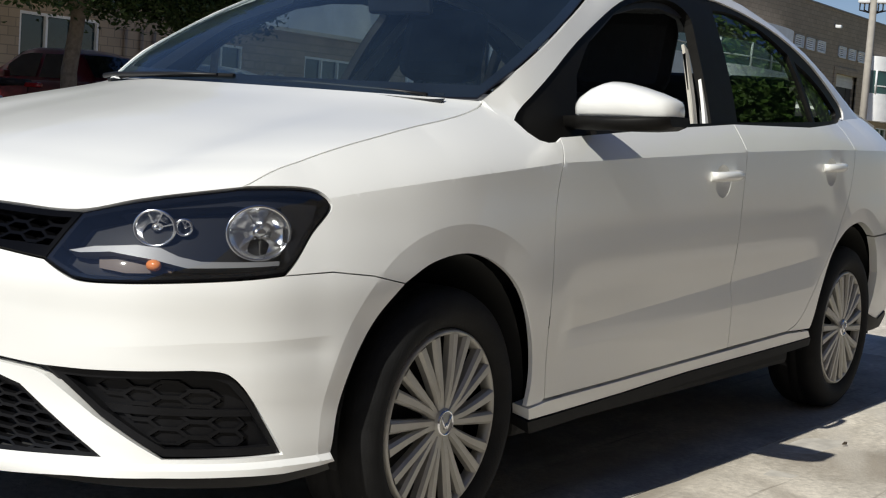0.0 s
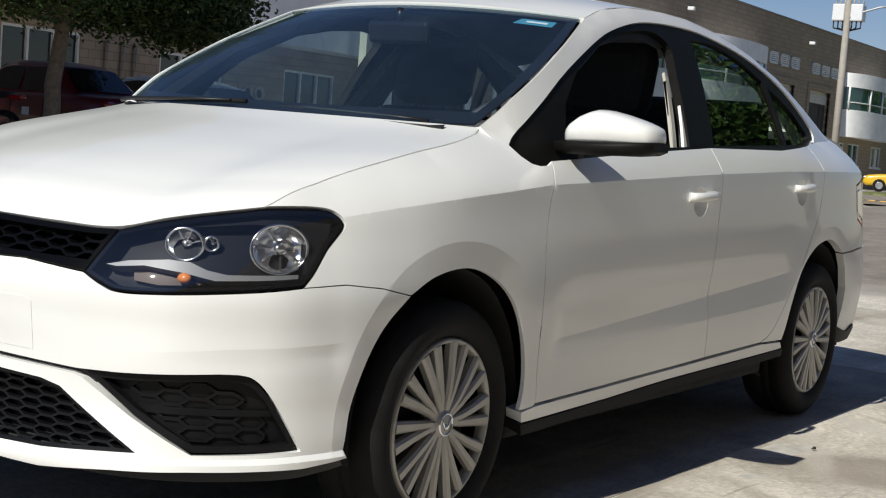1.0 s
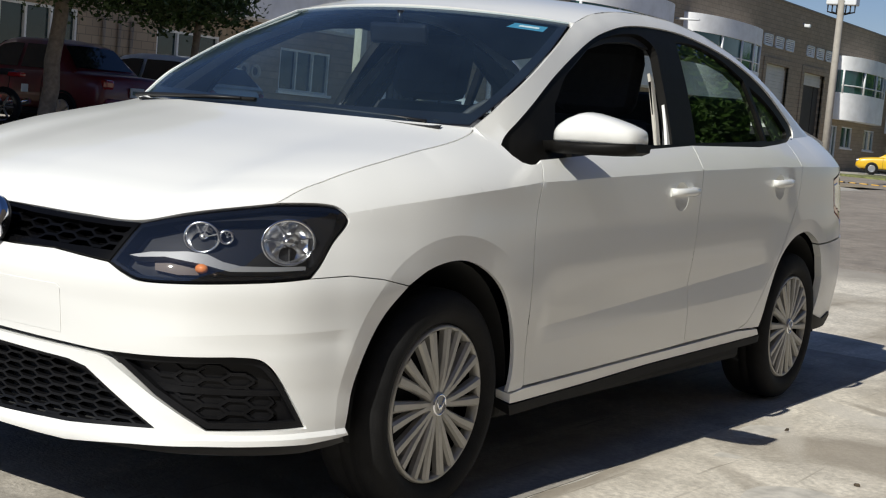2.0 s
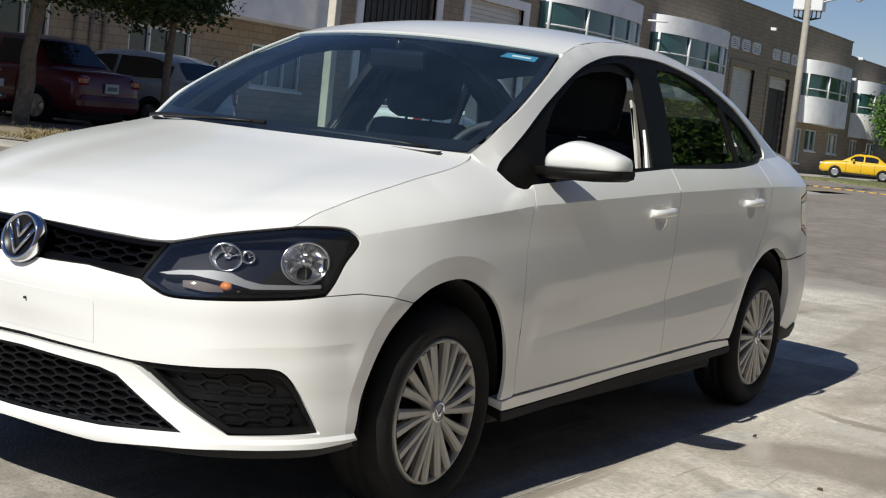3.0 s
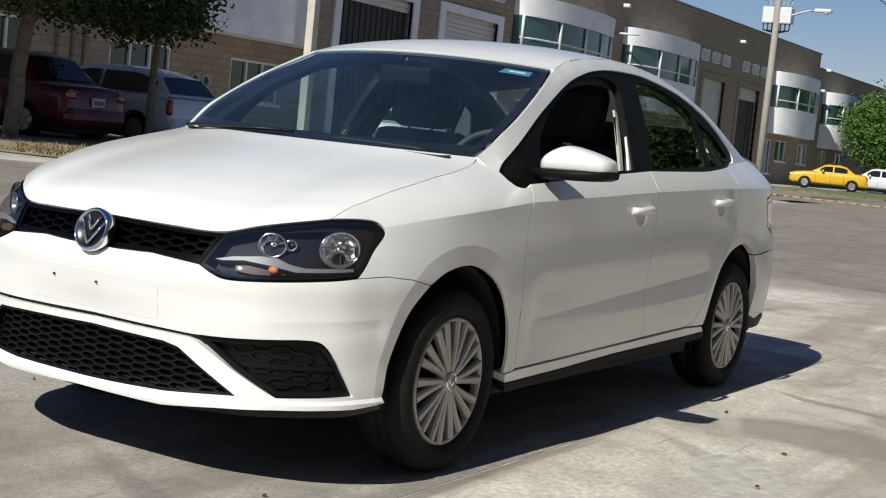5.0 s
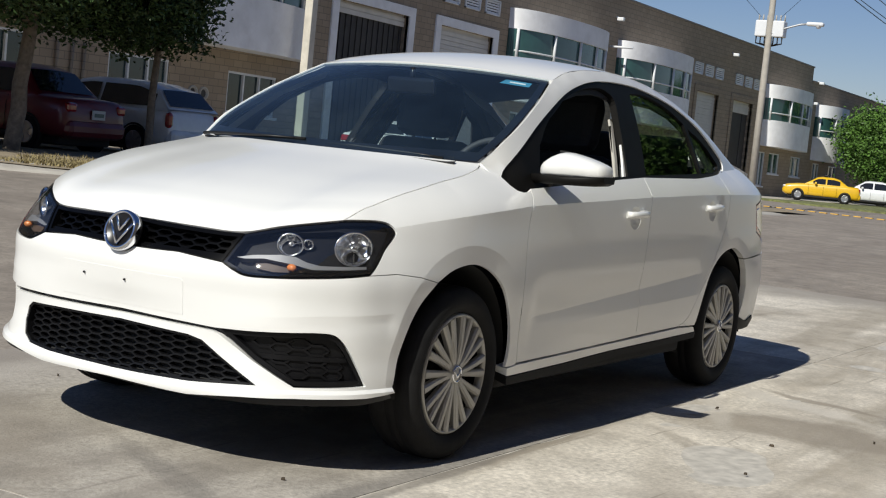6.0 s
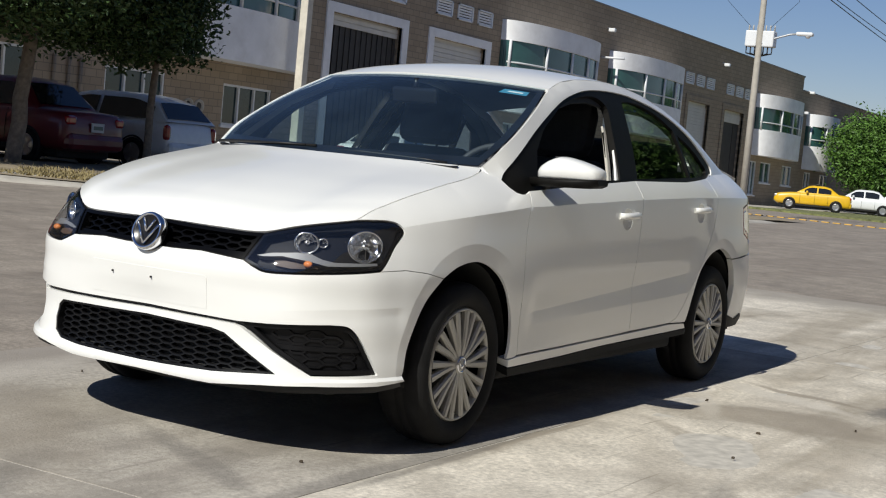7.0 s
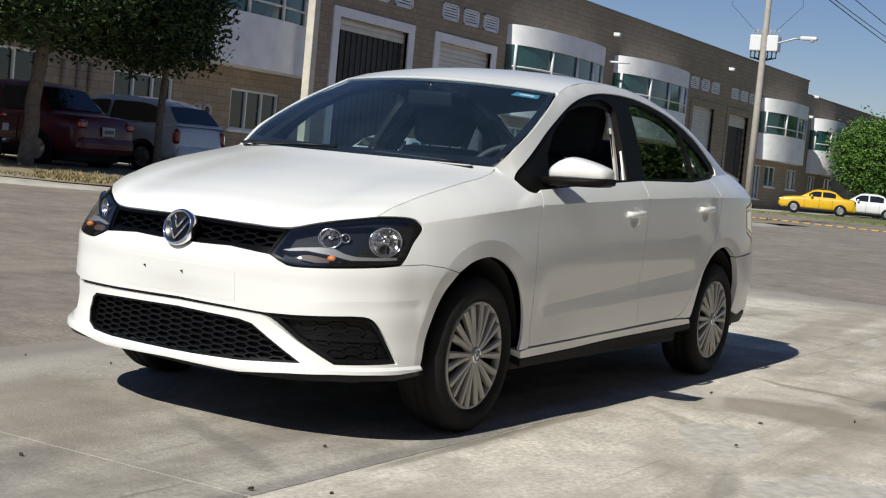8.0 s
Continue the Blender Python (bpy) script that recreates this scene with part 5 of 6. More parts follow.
marking = thing("lane_marking", "row of short yellow road markers", "road marking", kind="structure")
dash_mesh = None
for k in range(46):
    p = A0 + along * (1.5 + k * 0.4) + off * 0.9
    if dash_mesh is None:
        bm = bmesh.new()
        box(bm, (-.13, -.09, 0), (.13, .09, .035), .012)
        dash_mesh = bpy.data.meshes.new("dash")
        bm.to_mesh(dash_mesh)
        bm.free()
        dash_mesh.materials.append(YELLOW)
    d = new("dash", dash_mesh)
    d.parent = marking
    d.matrix_basis = Matrix.Translation((p.x, p.y, gz(p.x) - .012)) @ Matrix.Rotation(math.atan2(along.y, along.x), 4, "Z")


# ---- warehouse row ----
BLOCK = mat("split_block_wall", (0.315, 0.25, 0.18), 0.9, spread=0.10, scale=1.3, bump=0.3, bscale=25)
nt = BLOCK.node_tree
bk = nt.nodes.new("ShaderNodeTexBrick")
bk.inputs["Scale"].default_value = 1.0
bk.inputs["Brick Width"].default_value = 0.4
bk.inputs["Row Height"].default_value = 0.2
bk.inputs["Mortar Size"].default_value = 0.012
bk.inputs["Color1"].default_value = (0.39, 0.31, 0.225, 1)
bk.inputs["Color2"].default_value = (0.29, 0.23, 0.165, 1)
bk.inputs["Mortar"].default_value = (0.15, 0.125, 0.095, 1)
geo = nt.nodes.new("ShaderNodeNewGeometry")
sep = nt.nodes.new("ShaderNodeSeparateXYZ")
cmb = nt.nodes.new("ShaderNodeCombineXYZ")
nt.links.new(geo.outputs["Position"], sep.inputs["Vector"])
nt.links.new(sep.outputs["X"], cmb.inputs["X"])
nt.links.new(sep.outputs["Z"], cmb.inputs["Y"])
nt.links.new(cmb.outputs["Vector"], bk.inputs["Vector"])
bs = nt.nodes["Principled BSDF"]
old = bs.inputs["Base Color"].links[0].from_socket
mxb = nt.nodes.new("ShaderNodeMix")
mxb.data_type = "RGBA"
mxb.inputs["Factor"].default_value = 0.6
nt.links.new(old, mxb.inputs["A"])
nt.links.new(bk.outputs["Color"], mxb.inputs["B"])
nt.links.new(mxb.outputs["Result"], bs.inputs["Base Color"])
PLASTER = mat("white_plaster", (0.86, 0.86, 0.87), 0.8, spread=0.05, scale=2, dirt=(0.5, 0.48, 0.46), dirt_amount=0.3, dirt_scale=1.5)
WHITEFRAME = mat("white_aluminium", (0.72, 0.73, 0.74), 0.4, spread=0.04)
SHUTTER = mat("shutter_paint", (0.62, 0.60, 0.56), 0.55, spread=0.06, scale=3)
# dark tone for door panels, and for shade behind openings and in vents
DARKDOORSHADE = mat("dark_door_and_shade", (0.045, 0.042, 0.040), 0.7, spread=0.25, scale=3)
GREENGLASS = mat("green_window_glass", (0.03, 0.085, 0.08), 0.06, spread=0.3, scale=0.7, spec=0.8)
# window glass toned darker in place of the dark surroundings it would reflect
SHADEGLASS = mat("shade_window_glass", (0.012, 0.03, 0.034), 0.06, spread=0.3, scale=0.9, spec=0.7)
ROOFM = mat("roof_sheet", (0.25, 0.22, 0.19), 0.8, spread=0.1)
FY = 23.0


def fz(x, h):
    return -0.014 * (x - 10.0) + h


def slab_box(bm, x0, x1, h0, h1, y0, y1):
    """A box on the facade that follows the fall of the street."""
    v = [bm.verts.new((x, y, fz(x, h))) for x in (x0, x1) for y in (y0, y1) for h in (h0, h1)]
    for q in ((0, 1, 3, 2), (4, 6, 7, 5), (0, 4, 5, 1), (2, 3, 7, 6), (0, 2, 6, 4), (1, 5, 7, 3)):
        bm.faces.new([v[i] for i in q])


def wall_with_openings(x0, x1, h0, h1, holes, depth=.3):
    """A thick wall with rectangular openings through it, in strips between the openings' edges."""
    bm = bmesh.new()
    xs = sorted({x0, x1, *[v for h in holes for v in h[:2]]})
    hs = sorted({h0, h1, *[v for h in holes for v in h[2:]]})
    for a, b in zip(xs, xs[1:]):
        run = None
        for c, d in zip(hs, hs[1:]):
            mx_, mh = (a + b) / 2, (c + d) / 2
            solid = not any(h[0] < mx_ < h[1] and h[2] < mh < h[3] for h in holes)
            if solid:
                run = (run[0], d) if run else (c, d)
            if (not solid or d == h1) and run:
                slab_box(bm, a, b, run[0], run[1], FY, FY + depth)
                run = None
    bmesh.ops.remove_doubles(bm, verts=bm.verts, dist=.0005)
    return bm


bld = thing("warehouse_building", "brown block warehouse row with white curved window bays", "building")
GARAGES = [(32.15, 36.2, 0.0, 5.26), (38.25, 42.0, 0.0, 5.26), (62.8, 65.85, 0.0, 5.26), (68.1, 71.2, 0.0, 5.26)]
LOWWIN = [(17.7, 19.95, 1.45, 2.68), (22.5, 24.75, 1.35, 2.54), (27.2, 29.4, 1.35, 2.52), (43.9, 45.9, 1.4, 2.7), (47.5, 49.5, 1.4, 2.7), (53.7, 55.7, 1.4, 2.7), (75.05, 76.9, 1.65, 2.82), (79.05, 80.95, 1.65, 2.82), (83.6, 85.0, .9, 2.65), (87.1, 88.9, 1.6, 2.62)]
DOORS = [(73.1, 74.3, 0.9, 2.8), (10.9, 12.5, 1.45, 2.68), (5.0, 7.0, 1.45, 2.68)]
VENTS = []
for base in (32.25, 38.25, 62.2, 68.15):
    VENTS += [(base + k * 1.47, base + k * 1.47 + 1.1, 6.06, 6.63) for k in range(3)]
part("wall", wall_with_openings(-4.0, 81.6, -0.6, 8.32, GARAGES + [w for w in LOWWIN + DOORS if w[0] < 81.6] + VENTS), BLOCK, bld)
part("wall", wall_with_openings(81.6, 104.0, -0.6, 7.5, [w for w in LOWWIN if w[0] > 81.6]), BLOCK, bld)
bm = bmesh.new()
slab_box(bm, -4, 81.6, 7.9, 8.1, FY + .3, FY + 26)
slab_box(bm, 81.6, 104, 7.2, 7.3, FY + .3, FY + 26)
part("roof", bm, ROOFM, bld)
bm = bmesh.new()
slab_box(bm, -4.3, -4, -.6, 8.3, FY, FY + 26)
slab_box(bm, 104, 104.3, -.6, 7.5, FY, FY + 26)
slab_box(bm, -4, 104, -.6, 7.2, FY + 26, FY + 26.3)
part("wall", bm, BLOCK, bld)
# parapet coping, with the small dark tufts along it
bm = bmesh.new()
slab_box(bm, -4, 81.65, 8.32, 8.40, FY - .05, FY + .35)
slab_box(bm, 81.65, 104, 7.5, 7.58, FY - .05, FY + .35)
part("coping", bm, ROOFM, bld)
# dark sheet in place of the unlit rooms behind the openings
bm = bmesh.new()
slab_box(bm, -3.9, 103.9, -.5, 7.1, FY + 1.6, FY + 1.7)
part("dark_backing", bm, DARKDOORSHADE, bld)

for i, (a, b, c, d) in enumerate(GARAGES):
    bm = bmesh.new()
    for x0, x1, h0, h1 in ((a - .35, a, c, d + .3), (b, b + .35, c, d + .3), (a, b, d, d + .3)):
        slab_box(bm, x0, x1, h0, h1, FY - .06, FY + .1)
    gf = part("garage_frame", bm, PLASTER if i < 2 else BLOCK, bld)
    dark = i in (0, 3)
    low = 4.89 if i == 0 else 4.64
    bm = bmesh.new()
    bottom = low if dark else c
    rows = int((d - bottom) / .16)
    for k in range(rows):
        slab_box(bm, a, b, bottom + k * .16, bottom + k * .16 + .145, FY + .16, FY + .2 - (.015 if k % 2 else 0))
    slab_box(bm, a, b, bottom, d, FY + .2, FY + .22)
    tagged(part("garage_shutter", bm, SHUTTER, gf), "pale roller shutter")
    if dark:
        bm = bmesh.new()
        n_leaf = 26 if i == 0 else 4
        w = (b - a) / n_leaf
        for k in range(n_leaf):
            slab_box(bm, a + k * w + .01, a + (k + 1) * w - .01, c, low, FY + (.22 if k % 2 else .25), FY + .3)
        tagged(part("dark_curtain", bm, DARKDOORSHADE, gf), "dark ribbed door panel")


def window(a, b, c, d, name="window", glass_mat=SHADEGLASS, mullions=2, y=FY + .10, bar=.06):
    w = thing(name, "white framed window", "")
    w.parent = bld
    bars = [(a, b, c, c + bar, .08, .05), (a, b, d - bar, d, .08, .05)]
    for k in range(mullions + 1):
        x = a + (b - a - bar) * k / mullions
        bars.append((x, x + bar * (1.9 if mullions == 4 and k == 2 else 1), c + bar, d - bar, .075, .045))
    for x0, x1, h0, h1, o0, o1 in bars:
        bm = bmesh.new()
        slab_box(bm, x0, x1, h0, h1, y - o0, y + o1)
        part("frame_bar", bm, WHITEFRAME, w)
    for k in range(mullions):
        bm = bmesh.new()
        x0, x1 = a + (b - a) * k / mullions + bar / 2, a + (b - a) * (k + 1) / mullions - bar / 2
        slab_box(bm, x0, x1, c + bar, d - bar, y, y + .012)
        part("pane", bm, glass_mat, w)
    bm = bmesh.new()
    slab_box(bm, a - .08, b + .08, c - .08, c, FY - .08, FY + .1)
    part("sill", bm, PLASTER, w)


for w in LOWWIN + DOORS:
    window(*w, mullions=3 if w[1] - w[0] > 1.7 and w[0] < 60 else 2, glass_mat=SHADEGLASS if w[0] < 60 else GREENGLASS)
for a, b, c, d in VENTS:
    bm = bmesh.new()
    for x0, x1, h0, h1 in ((a, a + .07, c, d), (b - .07, b, c, d), (a, b, c, c + .05), (a, b, d - .05, d)):
        slab_box(bm, x0, x1, h0, h1, FY - .05, FY + .1)
    vf = part("wall_vent", bm, WHITEFRAME, bld, "white louvred wall vent")
    for k in range(5):
        bm = bmesh.new()
        slab_box(bm, a + .07, b - .07, c + .06 + k * .095, c + .12 + k * .095, FY, FY + .06)
        part("slat", bm, PLASTER, vf)
# round vents
for x in (16.15, 16.75, 25.75, 26.2):
    bm = bmesh.new()
    lathe(bm, [(.10, -.02), (.14, .05), (.19, .05), (.19, -.05)], Matrix.Translation((x, FY, fz(x, 2.1 if x < 20 else 1.78))) @ Matrix.Rotation(math.pi / 2, 4, "X"), 24)
    part("round_vent", bm, KERBM, bld)
    # flat dark disc on the wall stands in for the shaded hole
    bm = bmesh.new()
    lathe(bm, [(0, .004), (.12, .004)], Matrix.Translation((x, FY, fz(x, 2.1 if x < 20 else 1.78))) @ Matrix.Rotation(math.pi / 2, 4, "X"), 24)
    part("dark_vent_disc", bm, DARKDOORSHADE, bld)


def bay(x0, x1, low=0.0, bulge=1.15):
    """A white bay that bows out of the facade, with a band of green windows between two plaster bands."""
    n = 16
    bp = thing("window_bay", "", "")
    bp.parent = bld
    def y(x, out=0.0):
        u = (x - x0) / (x1 - x0) * 2 - 1
        return FY - (bulge + out) * math.sqrt(max(0, 1 - abs(u) ** 2.4)) - (.02 if abs(u) < .999 else 0)
    def band(h0, h1, out):
        bm = bmesh.new()
        xs = [x0 + (x1 - x0) * .5 * (1 - math.cos(math.pi * k / (n * 2))) for k in range(n * 2 + 1)]
        rings = [[bm.verts.new((x, yy, fz(x, h))) for yy, h in ((y(x, out), h0), (y(x, out), h1), (FY + .05, h1), (FY + .05, h0))] for x in xs]
        for A, C in zip(rings, rings[1:]):
            for k in range(4):
                f = bm.faces.new((A[k], A[(k + 1) % 4], C[(k + 1) % 4], C[k]))
                f.smooth = k == 0
        bm.faces.new(rings[0])
        bm.faces.new(rings[-1])
        for e in bm.edges:
            e.smooth = len(e.link_faces) == 2 and all(f.smooth for f in e.link_faces)
        return bm
    part("upper_band", band(5.77 + low, 6.53 + low, .0), PLASTER, bp)
    part("lower_band", band(3.1 + low, 4.56 + low, .0), PLASTER, bp)
    part("glazing", band(4.56 + low, 5.77 + low, -.12), GREENGLASS, bp)
    for u in (.02, .25, .5, .70, .86, .97):
        x = x0 + (x1 - x0) * u
        bm = bmesh.new()
        tube(bm, [(x, y(x, -.07), fz(x, 4.56 + low)), (x, y(x, -.07), fz(x, 5.77 + low))], .06, 6)
        part("mullion", bm, WHITEFRAME, bp)
    bm = bmesh.new()
    tube(bm, [(x, y(x, -.09), fz(x, 4.96 + low)) for x in np.linspace(x0 + .1, x1 - .1, 20)], .035, 6)
    part("transom", bm, WHITEFRAME, bp)
    return bp


for a, b, low in ((22.3, 30.4, 0), (43.1, 51.2, 0), (53.0, 60.9, 0), (73.2, 80.3, .04), (82.9, 87.9, -.3), (12.0, 20.2, 0)):
    bay(a, b, low)
POSTM = mat("cream_concrete", (0.60, 0.56, 0.48), 0.85, spread=0.1, scale=5, bump=0.2, dirt=(0.35, 0.31, 0.25))
# placed to fit the camera's view, forward of the bay's shadow into sun
post = thing("concrete_post", "square cream concrete post standing before the warehouse", "post", Matrix.Translation((28.85, FY - 1.45, gz(28.85))))
bm = bmesh.new()
box(bm, (-.13, -.13, -.1), (.13, .13, 9.0), .02)
part("shaft", bm, POSTM, post)
bm = bmesh.new()
box(bm, (-.26, -.26, -.1), (.26, .26, .25), .03)
part("footing", bm, KERBM, post)
for x in (20.7, 21.2, 21.6):
    bm = bmesh.new()
    tube(bm, [(x, FY - .06, fz(x, -.3)), (x, FY - .06, fz(x, 2.6))], .045, 8)
    part("downpipe", bm, BLOCK, bld)
for x, h in ((52.5, 7.36), (67.2, 7.49), (82.7, 7.5), (81.9, 6.2)):
    bm = bmesh.new()
    box(bm, (x - .14, FY - .42, fz(x, h) - .08), (x + .08, FY - .12, fz(x, h) + .08), .04)
    tube(bm, [(x, FY, fz(x, h) + .1), (x, FY - .2, fz(x, h) + .05)], .03, 6)
    part("wall_camera", bm, WHITEFRAME, bld)
for x in (52.2,):
    bm = bmesh.new()
    tube(bm, [(x, FY, fz(x, 6.15)), (x + .2, FY - 1.0, fz(x, 6.15))], .05, 8)
    part("flag_pole_stub", bm, WHITEFRAME, bld)

# unseen wall closing the street behind the camera, added to block sky light
bm = bmesh.new()
box(bm, (-60, -7.3, -.3), (7, -7, 9.0))
tagged(part("sky_block_wall", bm, BLOCK), "unseen brown block wall added across the street to block sky light", "wall", kind="structure")


# ---- trees ----
def tree(name, label, x, y, h_trunk, r, crown, leaves, leaf, material, lean=(0, 0), seed=1):
    """crown: list of (dx, dy, z, rx, rz) clumps."""
    rnd = random.Random(seed)
    z0 = gz(x, y) + .04
    t = thing(name, label, "tree", Matrix.Translation((x, y, z0)))
    bm = bmesh.new()
    pts = [Vector((lean[0] * k / 6 + rnd.uniform(-.02, .02), lean[1] * k / 6 + rnd.uniform(-.02, .02), h_trunk * k / 6 - .1)) for k in range(7)]
    tube(bm, pts, r, 12, .75)
    top = pts[-1]
    for cx, cy, cz, rx, rz in crown:
        end = Vector((cx, cy, cz))
        mid = (top + end) / 2 + Vector((rnd.uniform(-.15, .15), rnd.uniform(-.15, .15), .1))
        tube(bm, [top - Vector((0, 0, .15)), mid, end], r * .5, 8, .3)
        for _ in range(4):
            a = rnd.uniform(0, 2 * math.pi)
            tube(bm, [mid, mid.lerp(end, .5) + Vector((math.cos(a) * rx * .4, math.sin(a) * rx * .4, rnd.uniform(-.1, .3) * rz)), end + Vector((math.cos(a) * rx * .75, math.sin(a) * rx * .75, rnd.uniform(-.3, .3) * rz))], r * .22, 6, .3)
    part("trunk", bm, BARK, t)
    V, F = [], []
    vol = [rx * rx * rz for *_, rx, rz in crown]
    for ci, (cx, cy, cz, rx, rz) in enumerate(crown):
        n = int(leaves * vol[ci] / sum(vol))
        tw = [(rnd.gauss(0, 1), rnd.gauss(0, 1), rnd.gauss(0, 1)) for _ in range(max(8, n // 14))]
        for q in range(n):
            d = Vector(tw[q % len(tw)]).normalized()
            rad = (.45 + .55 * ((q % len(tw)) * .618 % 1)) ** .6
            wob = 1 + .22 * noise.noise(d * 2.3 + Vector((ci, seed, 0)))
            c = Vector((cx + d.x * rx * rad * wob, cy + d.y * rx * rad * wob, cz + d.z * rz * rad * wob))
            c += Vector((rnd.gauss(0, 1), rnd.gauss(0, 1), rnd.gauss(0, .8))) * leaf * 1.5
            a = Vector((rnd.gauss(0, 1), rnd.gauss(0, 1), rnd.gauss(0, .6) - .3)).normalized()
            b = a.cross(Vector((rnd.gauss(0, 1), rnd.gauss(0, 1), rnd.gauss(0, 1)))).normalized()
            s = leaf * rnd.uniform(.65, 1.25)
            k = len(V)
            bend = a.cross(b) * s * .15
            V += [c - a * s * .5, c + b * s * .26 + bend, c + a * s * .5, c - b * s * .26 + bend]
            F.append((k, k + 1, k + 2, k + 3))
    me = bpy.data.meshes.new("crown")
    me.from_pydata([tuple(v) for v in V], [], F)
    me.update()
    tagged(part("crown", me, material, t), kind="stuff")
    return t


# the highest and rearmost clumps are unseen, added to shade cars and wall
tree("street_tree", "leafy street tree with pale grey trunk on the verge", 11.4, 14.0, 2.25, .135, [(-1.2, -.2, 2.95, 1.7, 1.05), (.9, .3, 2.85, 1.5, 1.0), (-.2, -.8, 3.6, 1.7, 1.2), (.2, 1.0, 3.8, 1.7, 1.2), (-2.6, .4, 3.5, 1.5, 1.2), (0, 0, 4.8, 1.6, 1.0), (-.3, 2.6, 4.2, 1.7, 1.3), (-2.6, 2.6, 4.2, 1.8, 1.3), (-4.2, .8, 4.0, 1.7, 1.3), (1.8, 2.4, 4.1, 1.6, 1.2), (-.8, -.6, 2.7, 1.5, .75), (1.1, .2, 2.65, 1.3, .75), (-1, 0, 6.0, 2.2, 1.4), (1.5, 1, 6.0, 2.2, 1.4), (-3, 1.5, 5.8, 2.2, 1.4), (0, 2.5, 6.2, 2.2, 1.3)], 150000, .105, LEAF, (.25, .05), 3)
tree("street_tree", "dark leafy street tree with slim trunk beside parked cars", 14.4, 14.0, 2.2, .075, [(-1.7, .6, 3.1, 1.4, 1.0), (-2.3, 1.2, 3.6, 1.5, 1.1), (-.9, -.1, 2.9, 1.3, 1.0), (.0, .2, 2.85, 1.15, .95), (-.2, .9, 3.5, 1.5, 1.1), (-.1, .0, 3.5, 1.35, 1.0), (0, .1, 4.4, 1.4, 1.0), (-.9, -.3, 2.5, 1.0, .65), (.1, .1, 2.4, 1.05, .6), (0, .3, 5.8, 2.0, 1.3), (1.2, 1.5, 5.2, 1.8, 1.2), (-1.5, 1.8, 5.8, 2.0, 1.3)], 130000, .105, LEAF, (.12, 0), 7)
tree("ficus_tree", "dense bright green round-headed ficus by the far kerb", 85.0, 16.8, 2.0, .25, [(-1.6, 2.3, 3.7, 2.4, 2.3), (0, 0, 4.1, 2.7, 2.6), (.6, -3.0, 4.2, 2.7, 2.7), (1.0, -6.0, 4.0, 2.7, 2.7), (-.5, 1.4, 2.5, 2.6, 1.6), (0, -4.0, 2.5, 2.9, 1.6)], 60000, .24, LEAFBRIGHT, (0, 0), 11)
tree("street_tree", "leafy street tree across the driveway", 12.6, -3.9, 2.3, .16, [(-1.0, 0, 3.6, 1.6, 1.3), (1.0, .3, 3.8, 1.6, 1.3), (0, -1.0, 4.2, 1.7, 1.4), (0, .9, 4.4, 1.5, 1.3), (0, 0, 5.3, 1.5, 1.1), (-.6, .9, 3.0, 1.3, .9)], 16000, .2, LEAFBRIGHT, (0, 0), 5)

# grass tufts on the near verge
rnd = random.Random(4)
V, F = [], []
for _ in range(9000):
    y = rnd.uniform(9.6, 15)
    x = kerb_x(y) + 1.0 + abs(rnd.gauss(0, 1.6))
    if x > 20 or noise.noise(Vector((x * .7, y * .9, 0))) < -.12:
        continue
    z = gz(x, y) + .05
    a = rnd.uniform(0, 6.28)
    h, w = rnd.uniform(.02, .065), .012
    k = len(V)
    dx, dy = math.cos(a) * w, math.sin(a) * w
    lx, ly = rnd.uniform(-.05, .05), rnd.uniform(-.05, .05)
    V += [(x - dx, y - dy, z), (x + dx, y + dy, z), (x + lx, y + ly, z + h)]
    F.append((k, k + 1, k + 2))
me = bpy.data.meshes.new("grass")
me.from_pydata(V, [], F)
tagged(part("grass", me, GRASS), "dry yellow-green grass tufts along the kerb", "grass", kind="stuff")


# ---- parked vehicles ----
CARGLASS = mat("car_glass_dark", (0.012, 0.014, 0.016), 0.05, spec=0.8)
PLATE = mat("plate_white", (0.6, 0.62, 0.6), 0.5)
PLATEBAR = mat("plate_bar", (0.15, 0.2, 0.17), 0.5)
ALLOY = mat("alloy_rim", (0.45, 0.45, 0.46), 0.3, metal=0.8)


